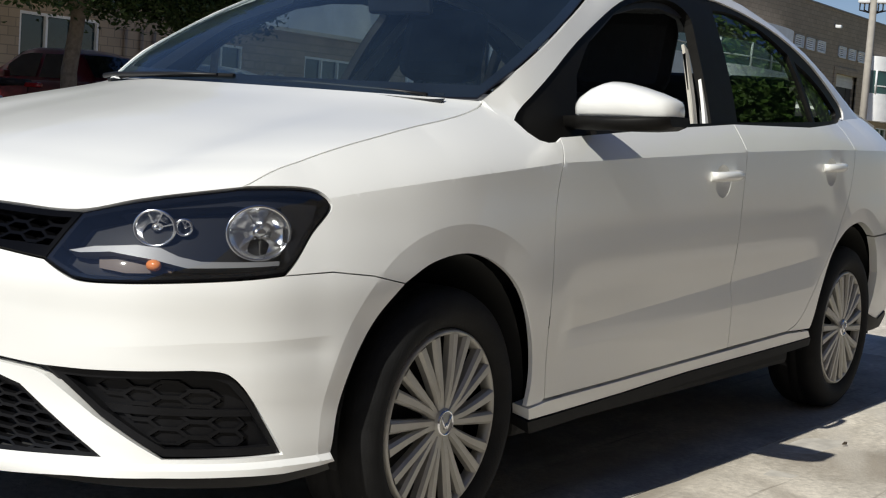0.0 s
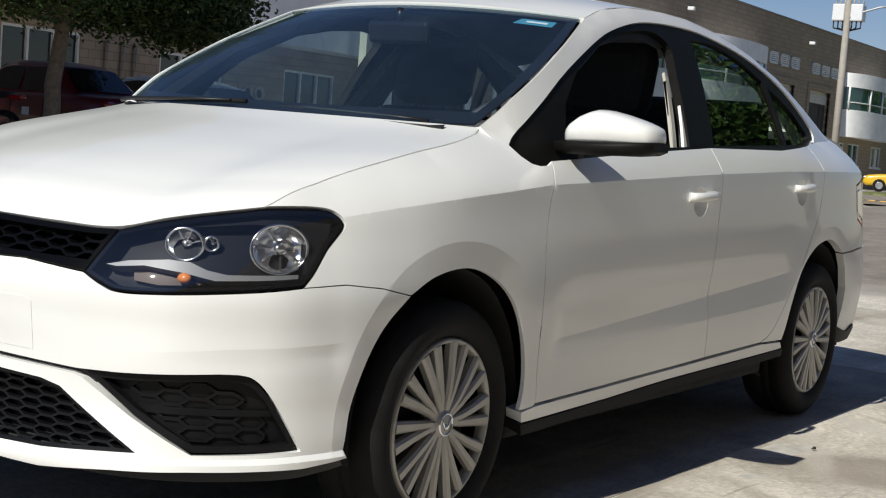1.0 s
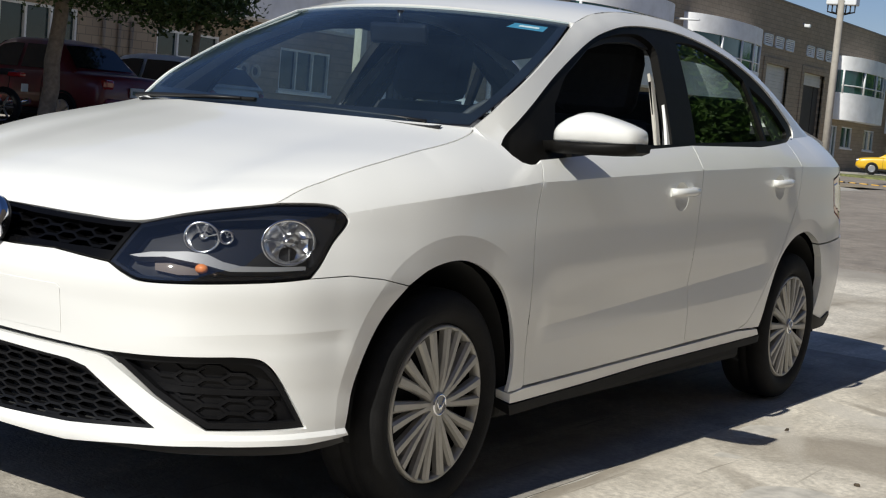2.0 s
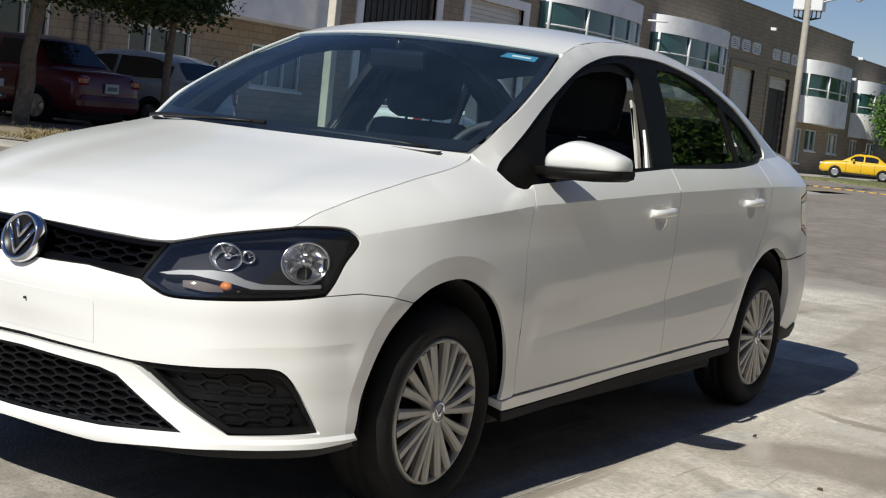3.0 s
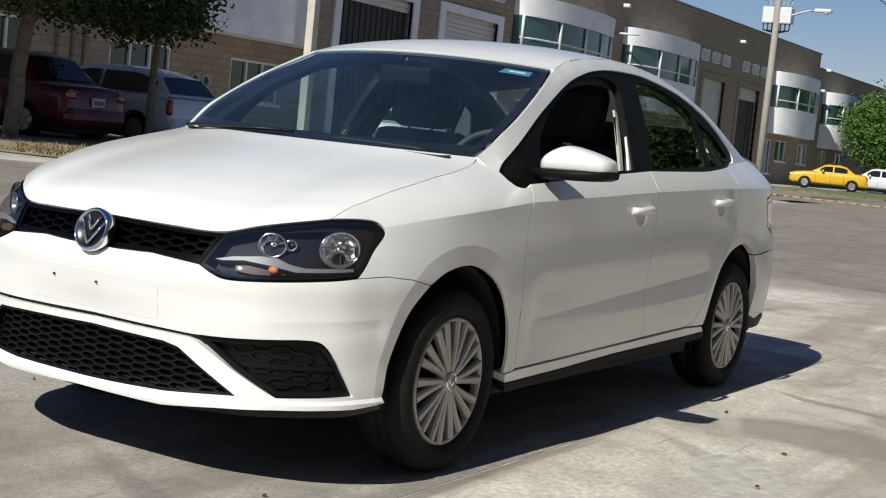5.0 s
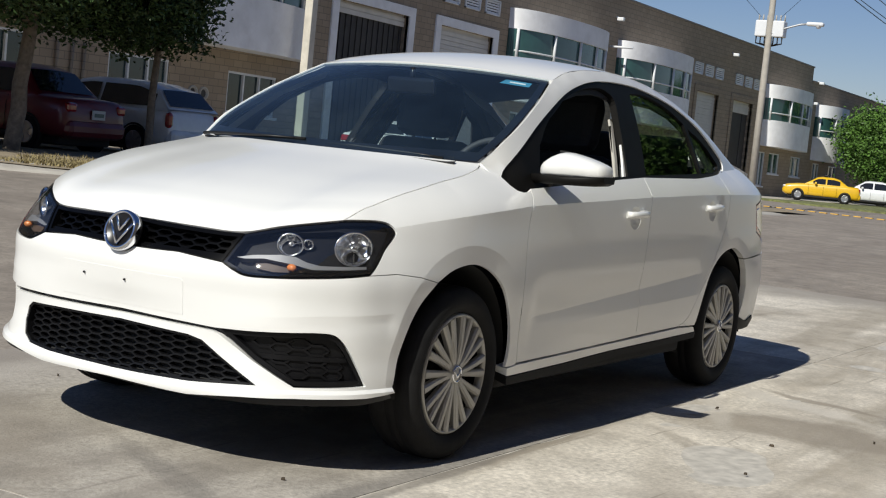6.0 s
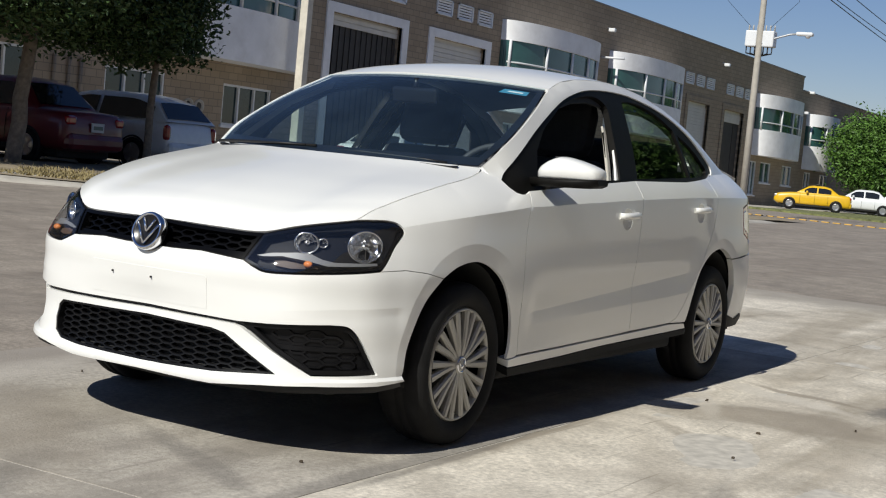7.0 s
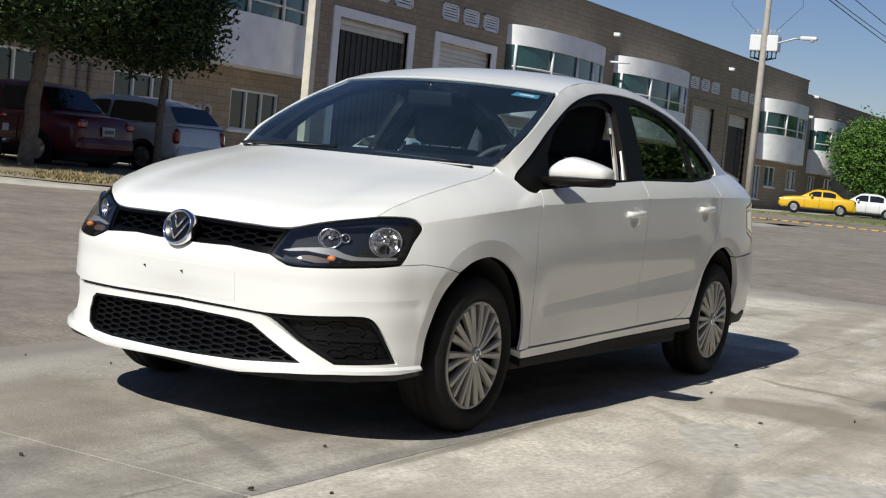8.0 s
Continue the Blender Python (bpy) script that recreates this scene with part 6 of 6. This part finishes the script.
def parked_car(name, label, m, paint, L, W, H, style, lamps=REDLENS):
    """Nose along +y, tail at y = 0. style: sedan or hatch."""
    c = thing(name, label, "car", m)
    w = W / 2
    if style == "sedan":
        deck = [(0, .62), (.04, .88), (.12, .93), (.75, .97), (1.0, .96), (L * .62, .93), (L * .70, .92), (L * .80, .89), (L - .25, .81), (L - .06, .72), (L, .5)]
        roof = [(.66, .95), (1.12, H - .07), (1.45, H), (L * .50, H), (L * .56, H - .05), (L * .71, .92)]
    else:
        deck = [(0, .55), (.03, .80), (.06, .92), (.5, .94), (1.0, .94), (L * .66, .92), (L * .74, .91), (L * .85, .84), (L - .2, .74), (L - .05, .66), (L, .5)]
        roof = [(.05, .93), (.40, H - .13), (.85, H - .02), (1.3, H), (L * .50, H), (L * .60, H - .06), (L * .79, .91)]
    ds, dz = [p[0] for p in deck], [p[1] for p in deck]
    bm = bmesh.new()
    rings = []
    for y in sorted({*ds, *np.linspace(.2, L - .2, 14)}):
        zt = float(np.interp(y, ds, dz))
        e = min(1, min(y, L - y) / .55)
        k = .80 + .20 * math.sqrt(max(0, 1 - (1 - e) ** 2))
        zb = .24 if .1 < y < L - .1 else .34
        sec = [(.84, zb), (.96, zb + .06), (1.0, .52), (.985, max(.60, zt - .16)), (.93, zt - .03), (.80, zt), (.4, zt + .015), (-.4, zt + .015), (-.80, zt), (-.93, zt - .03), (-.985, max(.60, zt - .16)), (-1.0, .52), (-.96, zb + .06), (-.84, zb)]
        rings.append([bm.verts.new((sx * w * k, y, min(z, zt + .015) if y in (0, L) else z)) for sx, z in sec])
    for A, C in zip(rings, rings[1:]):
        for k in range(len(A)):
            bm.faces.new((A[k], A[(k + 1) % len(A)], C[(k + 1) % len(A)], C[k])).smooth = True
    bm.faces.new(rings[0])
    bm.faces.new(rings[-1])
    shell = part("body", bm, paint, c)
    shell.modifiers.new("round", "SUBSURF").levels = 1
    shell.modifiers["round"].render_levels = 1
    # greenhouse
    rs, rz = [p[0] for p in roof], [p[1] for p in roof]
    bm = bmesh.new()
    rings = []
    belt = .93
    for y in sorted({*rs, *np.linspace(rs[0] + .1, rs[-1] - .1, 12)}):
        zt = float(np.interp(y, rs, rz))
        f = (zt - belt) / (H - belt)
        wb, wt = w * .90, w * (.90 - .22 * f)
        rings.append([bm.verts.new(p) for p in ((wb, y, belt - .03), (wt + .01, y, zt - .05 * f), (wt * .86, y, zt), (0, y, zt + .02 * f), (-wt * .86, y, zt), (-wt - .01, y, zt - .05 * f), (-wb, y, belt - .03))])
    for A, C in zip(rings, rings[1:]):
        for k in range(6):
            bm.faces.new((A[k], A[k + 1], C[k + 1], C[k])).smooth = True
    part("cabin", bm, paint, c)
    # dark box added below the body to fill the shaded gap above ground
    bm = bmesh.new()
    box(bm, (-w * .78, .25, .13), (w * .78, L - .3, .32), .04)
    part("underbody", bm, UNDER, c)
    # shut lines and a dark sill along the flanks
    for sd in (1, -1):
        for y in (L * .30, L * .47, L * .66):
            bm = bmesh.new()
            tube(bm, [(sd * w * 1.0, y, .36), (sd * w * 1.003, y, .55), (sd * w * .985, y, .76), (sd * w * .93, y, .90)], .006, 5)
            part("shut_line", bm, UNDER, c)
        bm = bmesh.new()
        box(bm, (min(sd * w * .80, sd * w * .97), L * .27, .20), (max(sd * w * .80, sd * w * .97), L * .71, .30), .03)
        part("side_skirt", bm, UNDER, c)

    def side_pt(y, z, sd, out=.012):
        f = (z - belt) / (H - belt)
        return (sd * (w * (.90 - .22 * f) + out), y, z)
    fr, rr = np.array(rs), np.array(rz)
    split = L * .44
    for sd in (1, -1):
        a0 = rs[0] + (.30 if style == "sedan" else .22)
        def zlim(y):
            return min(H - .10, float(np.interp(y, fr, rr)) - .09)
        for y0, y1 in ((a0 + .12, split - .04), (split + .04, rs[-1] - .42)):
            bm = bmesh.new()
            n = 10
            ys = np.linspace(y0, y1, n)
            lo = [bm.verts.new(side_pt(y, belt + .03, sd)) for y in ys]
            hi = [bm.verts.new(side_pt(y, max(belt + .05, zlim(y)), sd)) for y in ys]
            for k in range(n - 1):
                bm.faces.new((lo[k], lo[k + 1], hi[k + 1], hi[k])).smooth = True
            part("side_window", bm, CARGLASS, c)
    # screens
    for (ya, za), (yb, zb), o in (((rs[0], rz[0]), (rs[1], rz[1]), -1), ((rs[-1], rz[-1]), (rs[-2], rz[-2]), 1)):
        bm = bmesh.new()
        q = []
        for t in (.12, .92):
            y, z = ya + (yb - ya) * t, za + (zb - za) * t
            f = (z - belt) / (H - belt)
            ww = w * (.90 - .22 * max(0, f)) * .90
            q.append([bm.verts.new((x, y + o * .012, z + .022 * max(f, .2) * (1 - (x / ww) ** 2) + .012)) for x in np.linspace(-ww, ww, 7)])
        for k in range(6):
            bm.faces.new((q[0][k], q[0][k + 1], q[1][k + 1], q[1][k])).smooth = True
        part("screen", bm, CARGLASS, c)
    # lamps, plate, bumper line, wheels
    for sd in (1, -1):
        bm = bmesh.new()
        if style == "sedan":
            box(bm, (min(sd * w * .60, sd * w * .86), -.004, .70), (max(sd * w * .60, sd * w * .86), .2, .86), .045)
        else:
            box(bm, (min(sd * w * .74, sd * w * .93), -.012, .58), (max(sd * w * .74, sd * w * .93), .12, .88), .07)
        part("tail_lamp", bm, lamps, c, "red tail lamp")
        bm = bmesh.new()
        box(bm, (min(sd * w * .45, sd * w * .88), L - .22, .60), (max(sd * w * .45, sd * w * .88), L - .02, .74), .04)
        part("headlamp", bm, ALLOY, c)
        bm = bmesh.new()
        box(bm, (min(sd * w * .98, sd * w * 1.16), rs[-1] - .62, .93), (max(sd * w * .98, sd * w * 1.16), rs[-1] - .5, 1.05), .03)
        part("door_mirror", bm, paint, c)
    bm = bmesh.new()
    zpl = .68 if style == "sedan" else .46
    box(bm, (-.16, -.03, zpl - .08), (.16, .0, zpl + .08), .008)
    pl = part("number_plate", bm, PLATE, c)
    bm = bmesh.new()
    box(bm, (-.12, -.034, zpl - .035), (.12, -.03, zpl + .03))
    part("plate_bar", bm, PLATEBAR, pl)
    bm = bmesh.new()
    box(bm, (-w * .86, -.05, .27), (w * .86, .22, .58), .11)
    part("rear_bumper", bm, paint, c)
    for wy in (L * .19, L * .79):
        for sd in (1, -1):
            mm = Matrix.Translation((sd * (w - .19), wy, .30)) @ Matrix.Rotation(sd * math.pi / 2, 4, "Y")
            # dark ring round the wheel in place of a shaded arch gap
            bm = bmesh.new()
            lathe(bm, [(.335, .17), (.335, .192), (.30, .196)], mm, 28)
            part("wheel_arch", bm, UNDER, c)
            bm = bmesh.new()
            lathe(bm, [(.19, .0), (.28, .0), (.30, .03), (.30, .17), (.28, .20), (.20, .205), (.19, .19)], mm, 28)
            ty = part("wheel", bm, RUBBER, c)
            bm = bmesh.new()
            lathe(bm, [(.19, .19), (.18, .20), (.16, .185), (.06, .20), (0, .20)], mm, 28)
            part("rim", bm, ALLOY, ty)
            bm = bmesh.new()
            for k in range(5):
                box(bm, (-.022, .05, .18), (.022, .18, .204), .006, mm @ Matrix.Rotation(k * 2 * math.pi / 5, 4, "Z"))
            part("rim_spoke", bm, ALLOY, ty)
    return c


MAROON = mat("maroon_paint", (0.12, 0.008, 0.014), 0.4, coat=0.4, spread=0.05)
SILVERP = mat("silver_paint", (0.76, 0.77, 0.77), 0.35, coat=0.8, spread=0.04)
REDP = mat("red_paint", (0.36, 0.012, 0.014), 0.3, coat=1.0, spread=0.05)
TAXI = mat("taxi_yellow", (0.72, 0.43, 0.01), 0.35, coat=0.8, spread=0.04)
CARWHITE = mat("car_white", (0.72, 0.73, 0.74), 0.35, coat=0.8, spread=0.03)
CARDARK = mat("car_dark_blue", (0.03, 0.035, 0.05), 0.35, coat=0.8, spread=0.03)


def at(x, y, turn=0.0, z=.06):
    return Matrix.Translation((x, y, gz(x, y) + z)) @ Matrix.Rotation(radians(turn), 4, "Z")


parked_car("parked_car", "dark maroon sedan parked nose-in under the trees", at(13.7, 14.5, 4, .02), MAROON, 4.3, 1.70, 1.45, "sedan")
parked_car("parked_car", "pale silver hatchback parked nose-in beside a tree", at(16.3, 14.6, 3, .02), SILVERP, 3.9, 1.64, 1.42, "hatch")
parked_car("parked_car", "white sedan parked along the wall behind the trees", at(25.0, 16.6, -78, .02), CARWHITE, 4.2, 1.68, 1.30, "sedan")
parked_car("parked_car", "bright red hatchback parked nose-in by the wall", at(9.25, 14.5, 4, .02), REDP, 3.8, 1.62, 1.42, "hatch")
taxi = parked_car("taxi", "yellow sedan taxi parked on the far verge", at(73.6, 17.25, 16, .05), TAXI, 4.1, 1.66, 1.34, "sedan")
bm = bmesh.new()
box(bm, (-.35, 1.75, 1.36), (.35, 1.95, 1.46), .03)
part("roof_rack", bm, BLACK, taxi)
parked_car("parked_car", "white sedan parked behind the yellow taxi", at(79.1, 16.0, 14, .05), CARWHITE, 4.3, 1.72, 1.40, "sedan")
parked_car("parked_car", "white sedan parked by the ficus", at(83.3, 15.0, 13, .05), CARWHITE, 4.3, 1.72, 1.38, "sedan")
parked_car("parked_car", "dark blue sedan parked in the shade of the ficus", at(86.8, 12.8, 12, .05), CARDARK, 4.3, 1.72, 1.38, "sedan")


def motorcycle(m):
    c = thing("motorcycle", "black and red motorcycle parked between red cars", "motorcycle", m)
    for y, r, wd in ((0, .30, .065), (1.28, .29, .05)):
        mm = Matrix.Translation((0, y, .30)) @ Matrix.Rotation(math.pi / 2, 4, "Y")
        bm = bmesh.new()
        lathe(bm, [(r - .08, -wd), (r - .02, -wd), (r, -wd * .5), (r, wd * .5), (r - .02, wd), (r - .08, wd)], mm, 28)
        ty = part("wheel", bm, RUBBER, c)
        bm = bmesh.new()
        lathe(bm, [(r - .08, -.03), (r - .08, .03), (r - .1, .03), (r - .1, -.03), (r - .08, -.03)], mm, 28)
        for k in range(6):
            box(bm, (-.012, .03, -.015), (.012, r - .09, .015), 0, mm @ Matrix.Rotation(k * math.pi / 3, 4, "Z"))
        part("rim", bm, ALLOY, ty)
    bm = bmesh.new()
    tube(bm, [(0, 1.28, .30), (0, 1.12, .72), (0, 1.04, .98)], .03, 8)
    tube(bm, [(.0, 1.05, .82), (0, .55, .55), (0, .0, .34)], .035, 8)
    tube(bm, [(.0, .95, .80), (0, .4, .78), (0, -.15, .82)], .03, 8)
    part("frame", bm, BLACK, c)
    bm = bmesh.new()
    box(bm, (-.14, .35, .28), (.14, .85, .62), .06)
    part("engine", bm, ALLOY, c)
    bm = bmesh.new()
    box(bm, (-.14, .58, .76), (.14, 1.02, .98), .07)
    part("tank", bm, REDP, c)
    bm = bmesh.new()
    box(bm, (-.13, -.12, .78), (.13, .58, .88), .045)
    part("seat", bm, CABIN, c)
    bm = bmesh.new()
    box(bm, (-.09, -.32, .76), (.09, -.08, .84), .03)
    part("tail_lamp", bm, REDLENS, c)
    bm = bmesh.new()
    box(bm, (-.09, -.36, .55), (.09, -.34, .67), .005)
    part("number_plate", bm, PLATE, c)
    bm = bmesh.new()
    tube(bm, [(-.36, .92, 1.06), (-.2, 1.02, 1.04), (.2, 1.02, 1.04), (.36, .92, 1.06)], .016, 8)
    part("handlebar", bm, BLACK, c)
    bm = bmesh.new()
    tube(bm, [(.1, .3, .3), (.16, -.1, .36), (.17, -.35, .42)], .045, 10)
    part("exhaust", bm, CHROME, c)
    for sx in (-1, 1):
        bm = bmesh.new()
        tube(bm, [(sx * .26, .98, 1.05), (sx * .30, .96, 1.20)], .007, 6)
        box(bm, (sx * .33 - .075, .945, 1.17), (sx * .33 + .075, .965, 1.26), .02)
        part("mirror", bm, CHROME, c)
    return c


motorcycle(at(11.35, 14.9, 20, .03))

# ---- utility pole, street lamp and cables ----
POLEM = mat("pole_concrete", (0.42, 0.39, 0.34), 0.85, spread=0.1, scale=6, bump=0.2)
GREYMETAL = mat("galvanised", (0.45, 0.46, 0.47), 0.5, metal=0.4, spread=0.06)
px, py = 43.0, 12.9
pz = gz(px) + .5
pole = thing("utility_pole", "pale concrete utility pole with transformer boxes", "pole", Matrix.Translation((px, py, pz)))
bm = bmesh.new()
tube(bm, [(0, 0, -.7), (0, 0, 4), (0, 0, 7), (0, 0, 9.3)], .13, 12, .65)
part("shaft", bm, POLEM, pole)
for k, (dx, dy, z) in enumerate(((.12, .30, 5.25), (.12, -.30, 5.25))):
    bm = bmesh.new()
    box(bm, (dx - .2, dy - .2, z), (dx + .2, dy + .2, z + .55), .04)
    bx_ = part("transformer_box", bm, WHITEFRAME, pole, "pale grey transformer box")
    bm = bmesh.new()
    for o in (-.25, 0, .25):
        tube(bm, [(dx, dy + o * .6, z + .55), (dx, dy + o * .6, z + .75)], .03, 8, .6)
    part("bushing", bm, POLEM, bx_)
    bm = bmesh.new()
    for o in (-.15, .0, .15):
        tube(bm, [(dx - .1, dy + o, z), (dx - .1, dy + o, z - .22), (dx - .05, dy * .3, z - .3)], .025, 6)
    part("drop_cable", bm, BLACK, bx_)
bm = bmesh.new()
box(bm, (-.08, -1.25, 7.5), (.08, 1.25, 7.62), .02)
part("cross_arm", bm, GREYMETAL, pole)
bm = bmesh.new()
box(bm, (-.08, -1.0, 8.80), (.08, 1.0, 8.92), .02)
part("cross_arm", bm, GREYMETAL, pole)
for o in (-1.1, -.45, .45, 1.1):
    bm = bmesh.new()
    lathe(bm, [(.04, 0), (.09, .04), (.05, .1), (.09, .15), (.05, .22), (0, .24)], Matrix.Translation((0, o, 7.62)), 12)
    part("insulator", bm, BLACK, pole)
for o in (-1.1, 1.1):
    bm = bmesh.new()
    tube(bm, [(0, o, 7.6), (-.1, o * 1.15, 6.8), (0, o * .3, 5.9)], .007, 5)
    part("jumper_cable", bm, BLACK, pole)
lampo = thing("street_lamp", "grey street lamp arm fixed to the utility pole", "street lamp", Matrix.Translation((px, py, pz)))
bm = bmesh.new()
tube(bm, [(-.05, -.1, 5.35), (0, -.5, 5.55), (.1, -1.0, 5.72), (.15, -1.25, 5.75)], .035, 8)
part("arm", bm, GREYMETAL, lampo)
bm = bmesh.new()
box(bm, (.05, -1.78, 5.69), (.29, -1.2, 5.82), .05)
part("lamp_head", bm, WHITEFRAME, lampo)
bm = bmesh.new()
lathe(bm, [(0, -.09), (.07, -.07), (.1, 0)], Matrix.Translation((.17, -1.6, 5.70)), 16)
part("lamp_bowl", bm, PLASTER, lampo)
for k, (p0, p1) in enumerate((((43, 11.8, 7.95), (96, 16.9, 8.25)), ((43, 13.55, 9.3), (96, 18.4, 9.45)), ((43, 12.6, 9.3), (96, 17.6, 9.45)))):
    bm = bmesh.new()
    a, b = Vector(p0), Vector(p1)
    tube(bm, [a.lerp(b, t) - Vector((0, 0, .9 * t * (1 - t))) for t in np.linspace(0, 1, 16)], .02, 5)
    tagged(part("power_cable", bm, BLACK), "black overhead power cable strung from the pole", "cable", group="overhead cables")
far_pole = thing("utility_pole", "distant concrete utility pole carrying cables", "pole", Matrix.Translation((96, 17.7, gz(96))))
bm = bmesh.new()
tube(bm, [(0, 0, 0), (0, 0, 11.5)], .2, 10, .7)
part("shaft", bm, POLEM, far_pole)
bm = bmesh.new()
box(bm, (-.06, -1.1, 8.85), (.06, 1.1, 8.97), .02)
box(bm, (-.06, -1.1, 10.05), (.06, 1.1, 10.17), .02)
part("cross_arm", bm, GREYMETAL, far_pole)

# ---- driveway slabs ----
apron = thing("driveway", "pale worn concrete driveway in large slabs", "driveway", kind="structure")
sheet_bm = bmesh.new()
box(sheet_bm, (-18, -3.2, -.12), (8.9, 1.49, -.006))
part("joint_filler", sheet_bm, JOINT, apron)
XS = [-18, -12.3, -6.85, -1.4, 4.05, 8.9]
YS = [-3.22, -.87, 1.5]


def slab_mesh(a, b, c, d, step, wave):
    """A cast slab: gently uneven top, frayed edges, straight sides."""
    nx, ny = max(2, int((b - a) / step)), max(2, int((d - c) / step))
    bm = bmesh.new()
    g = []
    for i in range(nx + 1):
        col = []
        for j in range(ny + 1):
            x, y = a + (b - a) * i / nx, c + (d - c) * j / ny
            e = min(1.0, min(i, nx - i, j, ny - j) * step / .10)
            z = wave * (noise.noise(Vector((x * 1.1, y * 1.7, 3))) + .45 * noise.noise(Vector((x * 3.3, y * 3.9, 7)))) * e
            if j in (0, ny):
                y += .012 * noise.noise(Vector((x * 5, y, 1))) * (1 if wave > .004 else .3)
            col.append(bm.verts.new((x, y, z - (.004 if e == 0 else 0))))
        g.append(col)
    for i in range(nx):
        for j in range(ny):
            bm.faces.new((g[i][j], g[i + 1][j], g[i + 1][j + 1], g[i][j + 1])).smooth = True
    rim = [g[i][0] for i in range(nx + 1)] + [g[nx][j] for j in range(1, ny + 1)] + [g[i][ny] for i in range(nx - 1, -1, -1)] + [g[0][j] for j in range(ny - 1, 0, -1)]
    top = [bm.verts.new(v.co) for v in rim]
    low = [bm.verts.new((v.co.x, v.co.y, -.05)) for v in rim]
    for k in range(len(rim)):
        m = (k + 1) % len(rim)
        bm.faces.new((top[m], top[k], low[k], low[m]))
    return bm


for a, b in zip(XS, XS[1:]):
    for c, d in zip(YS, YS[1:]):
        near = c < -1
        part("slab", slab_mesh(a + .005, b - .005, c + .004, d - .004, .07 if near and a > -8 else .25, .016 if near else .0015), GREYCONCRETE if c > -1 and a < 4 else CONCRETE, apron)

# litter on the concrete
LITTER = mat("dry_leaf_litter", (0.06, 0.045, 0.03), 0.9, spread=0.3, scale=30)
rnd = random.Random(9)
for x, y, r in ((-1.59, -.12, .03), (-.12, .93, .02), (-.3, 1.26, .015), (-1.35, -.83, .03), (-1.2, -1.02, .03), (1.35, -1.5, .03), (1.95, -1.05, .03), (1.84, -1.78, .03), (.75, -1.6, .02), (-.68, -.62, .02)):
    bm = bmesh.new()
    n = 7
    r *= .36
    a0 = rnd.uniform(0, 3)
    vs = [bm.verts.new((r * math.cos(a0) * math.cos(k * 6.283 / n) - r * .4 * math.sin(a0) * math.sin(k * 6.283 / n), r * math.sin(a0) * math.cos(k * 6.283 / n) + r * .4 * math.cos(a0) * math.sin(k * 6.283 / n), .004 + .006 * (k % 2))) for k in range(n)]
    lo = [bm.verts.new((v.co.x, v.co.y, 0.001)) for v in vs]
    bm.faces.new(vs)
    for k in range(n):
        bm.faces.new((vs[k], lo[k], lo[(k + 1) % n], vs[(k + 1) % n]))
    ob = part("dry_leaf", bm, LITTER)
    ob.location = (x, y, 0)
    tagged(ob, "small dark dry leaf lying on the concrete", "leaf", group="leaf litter")
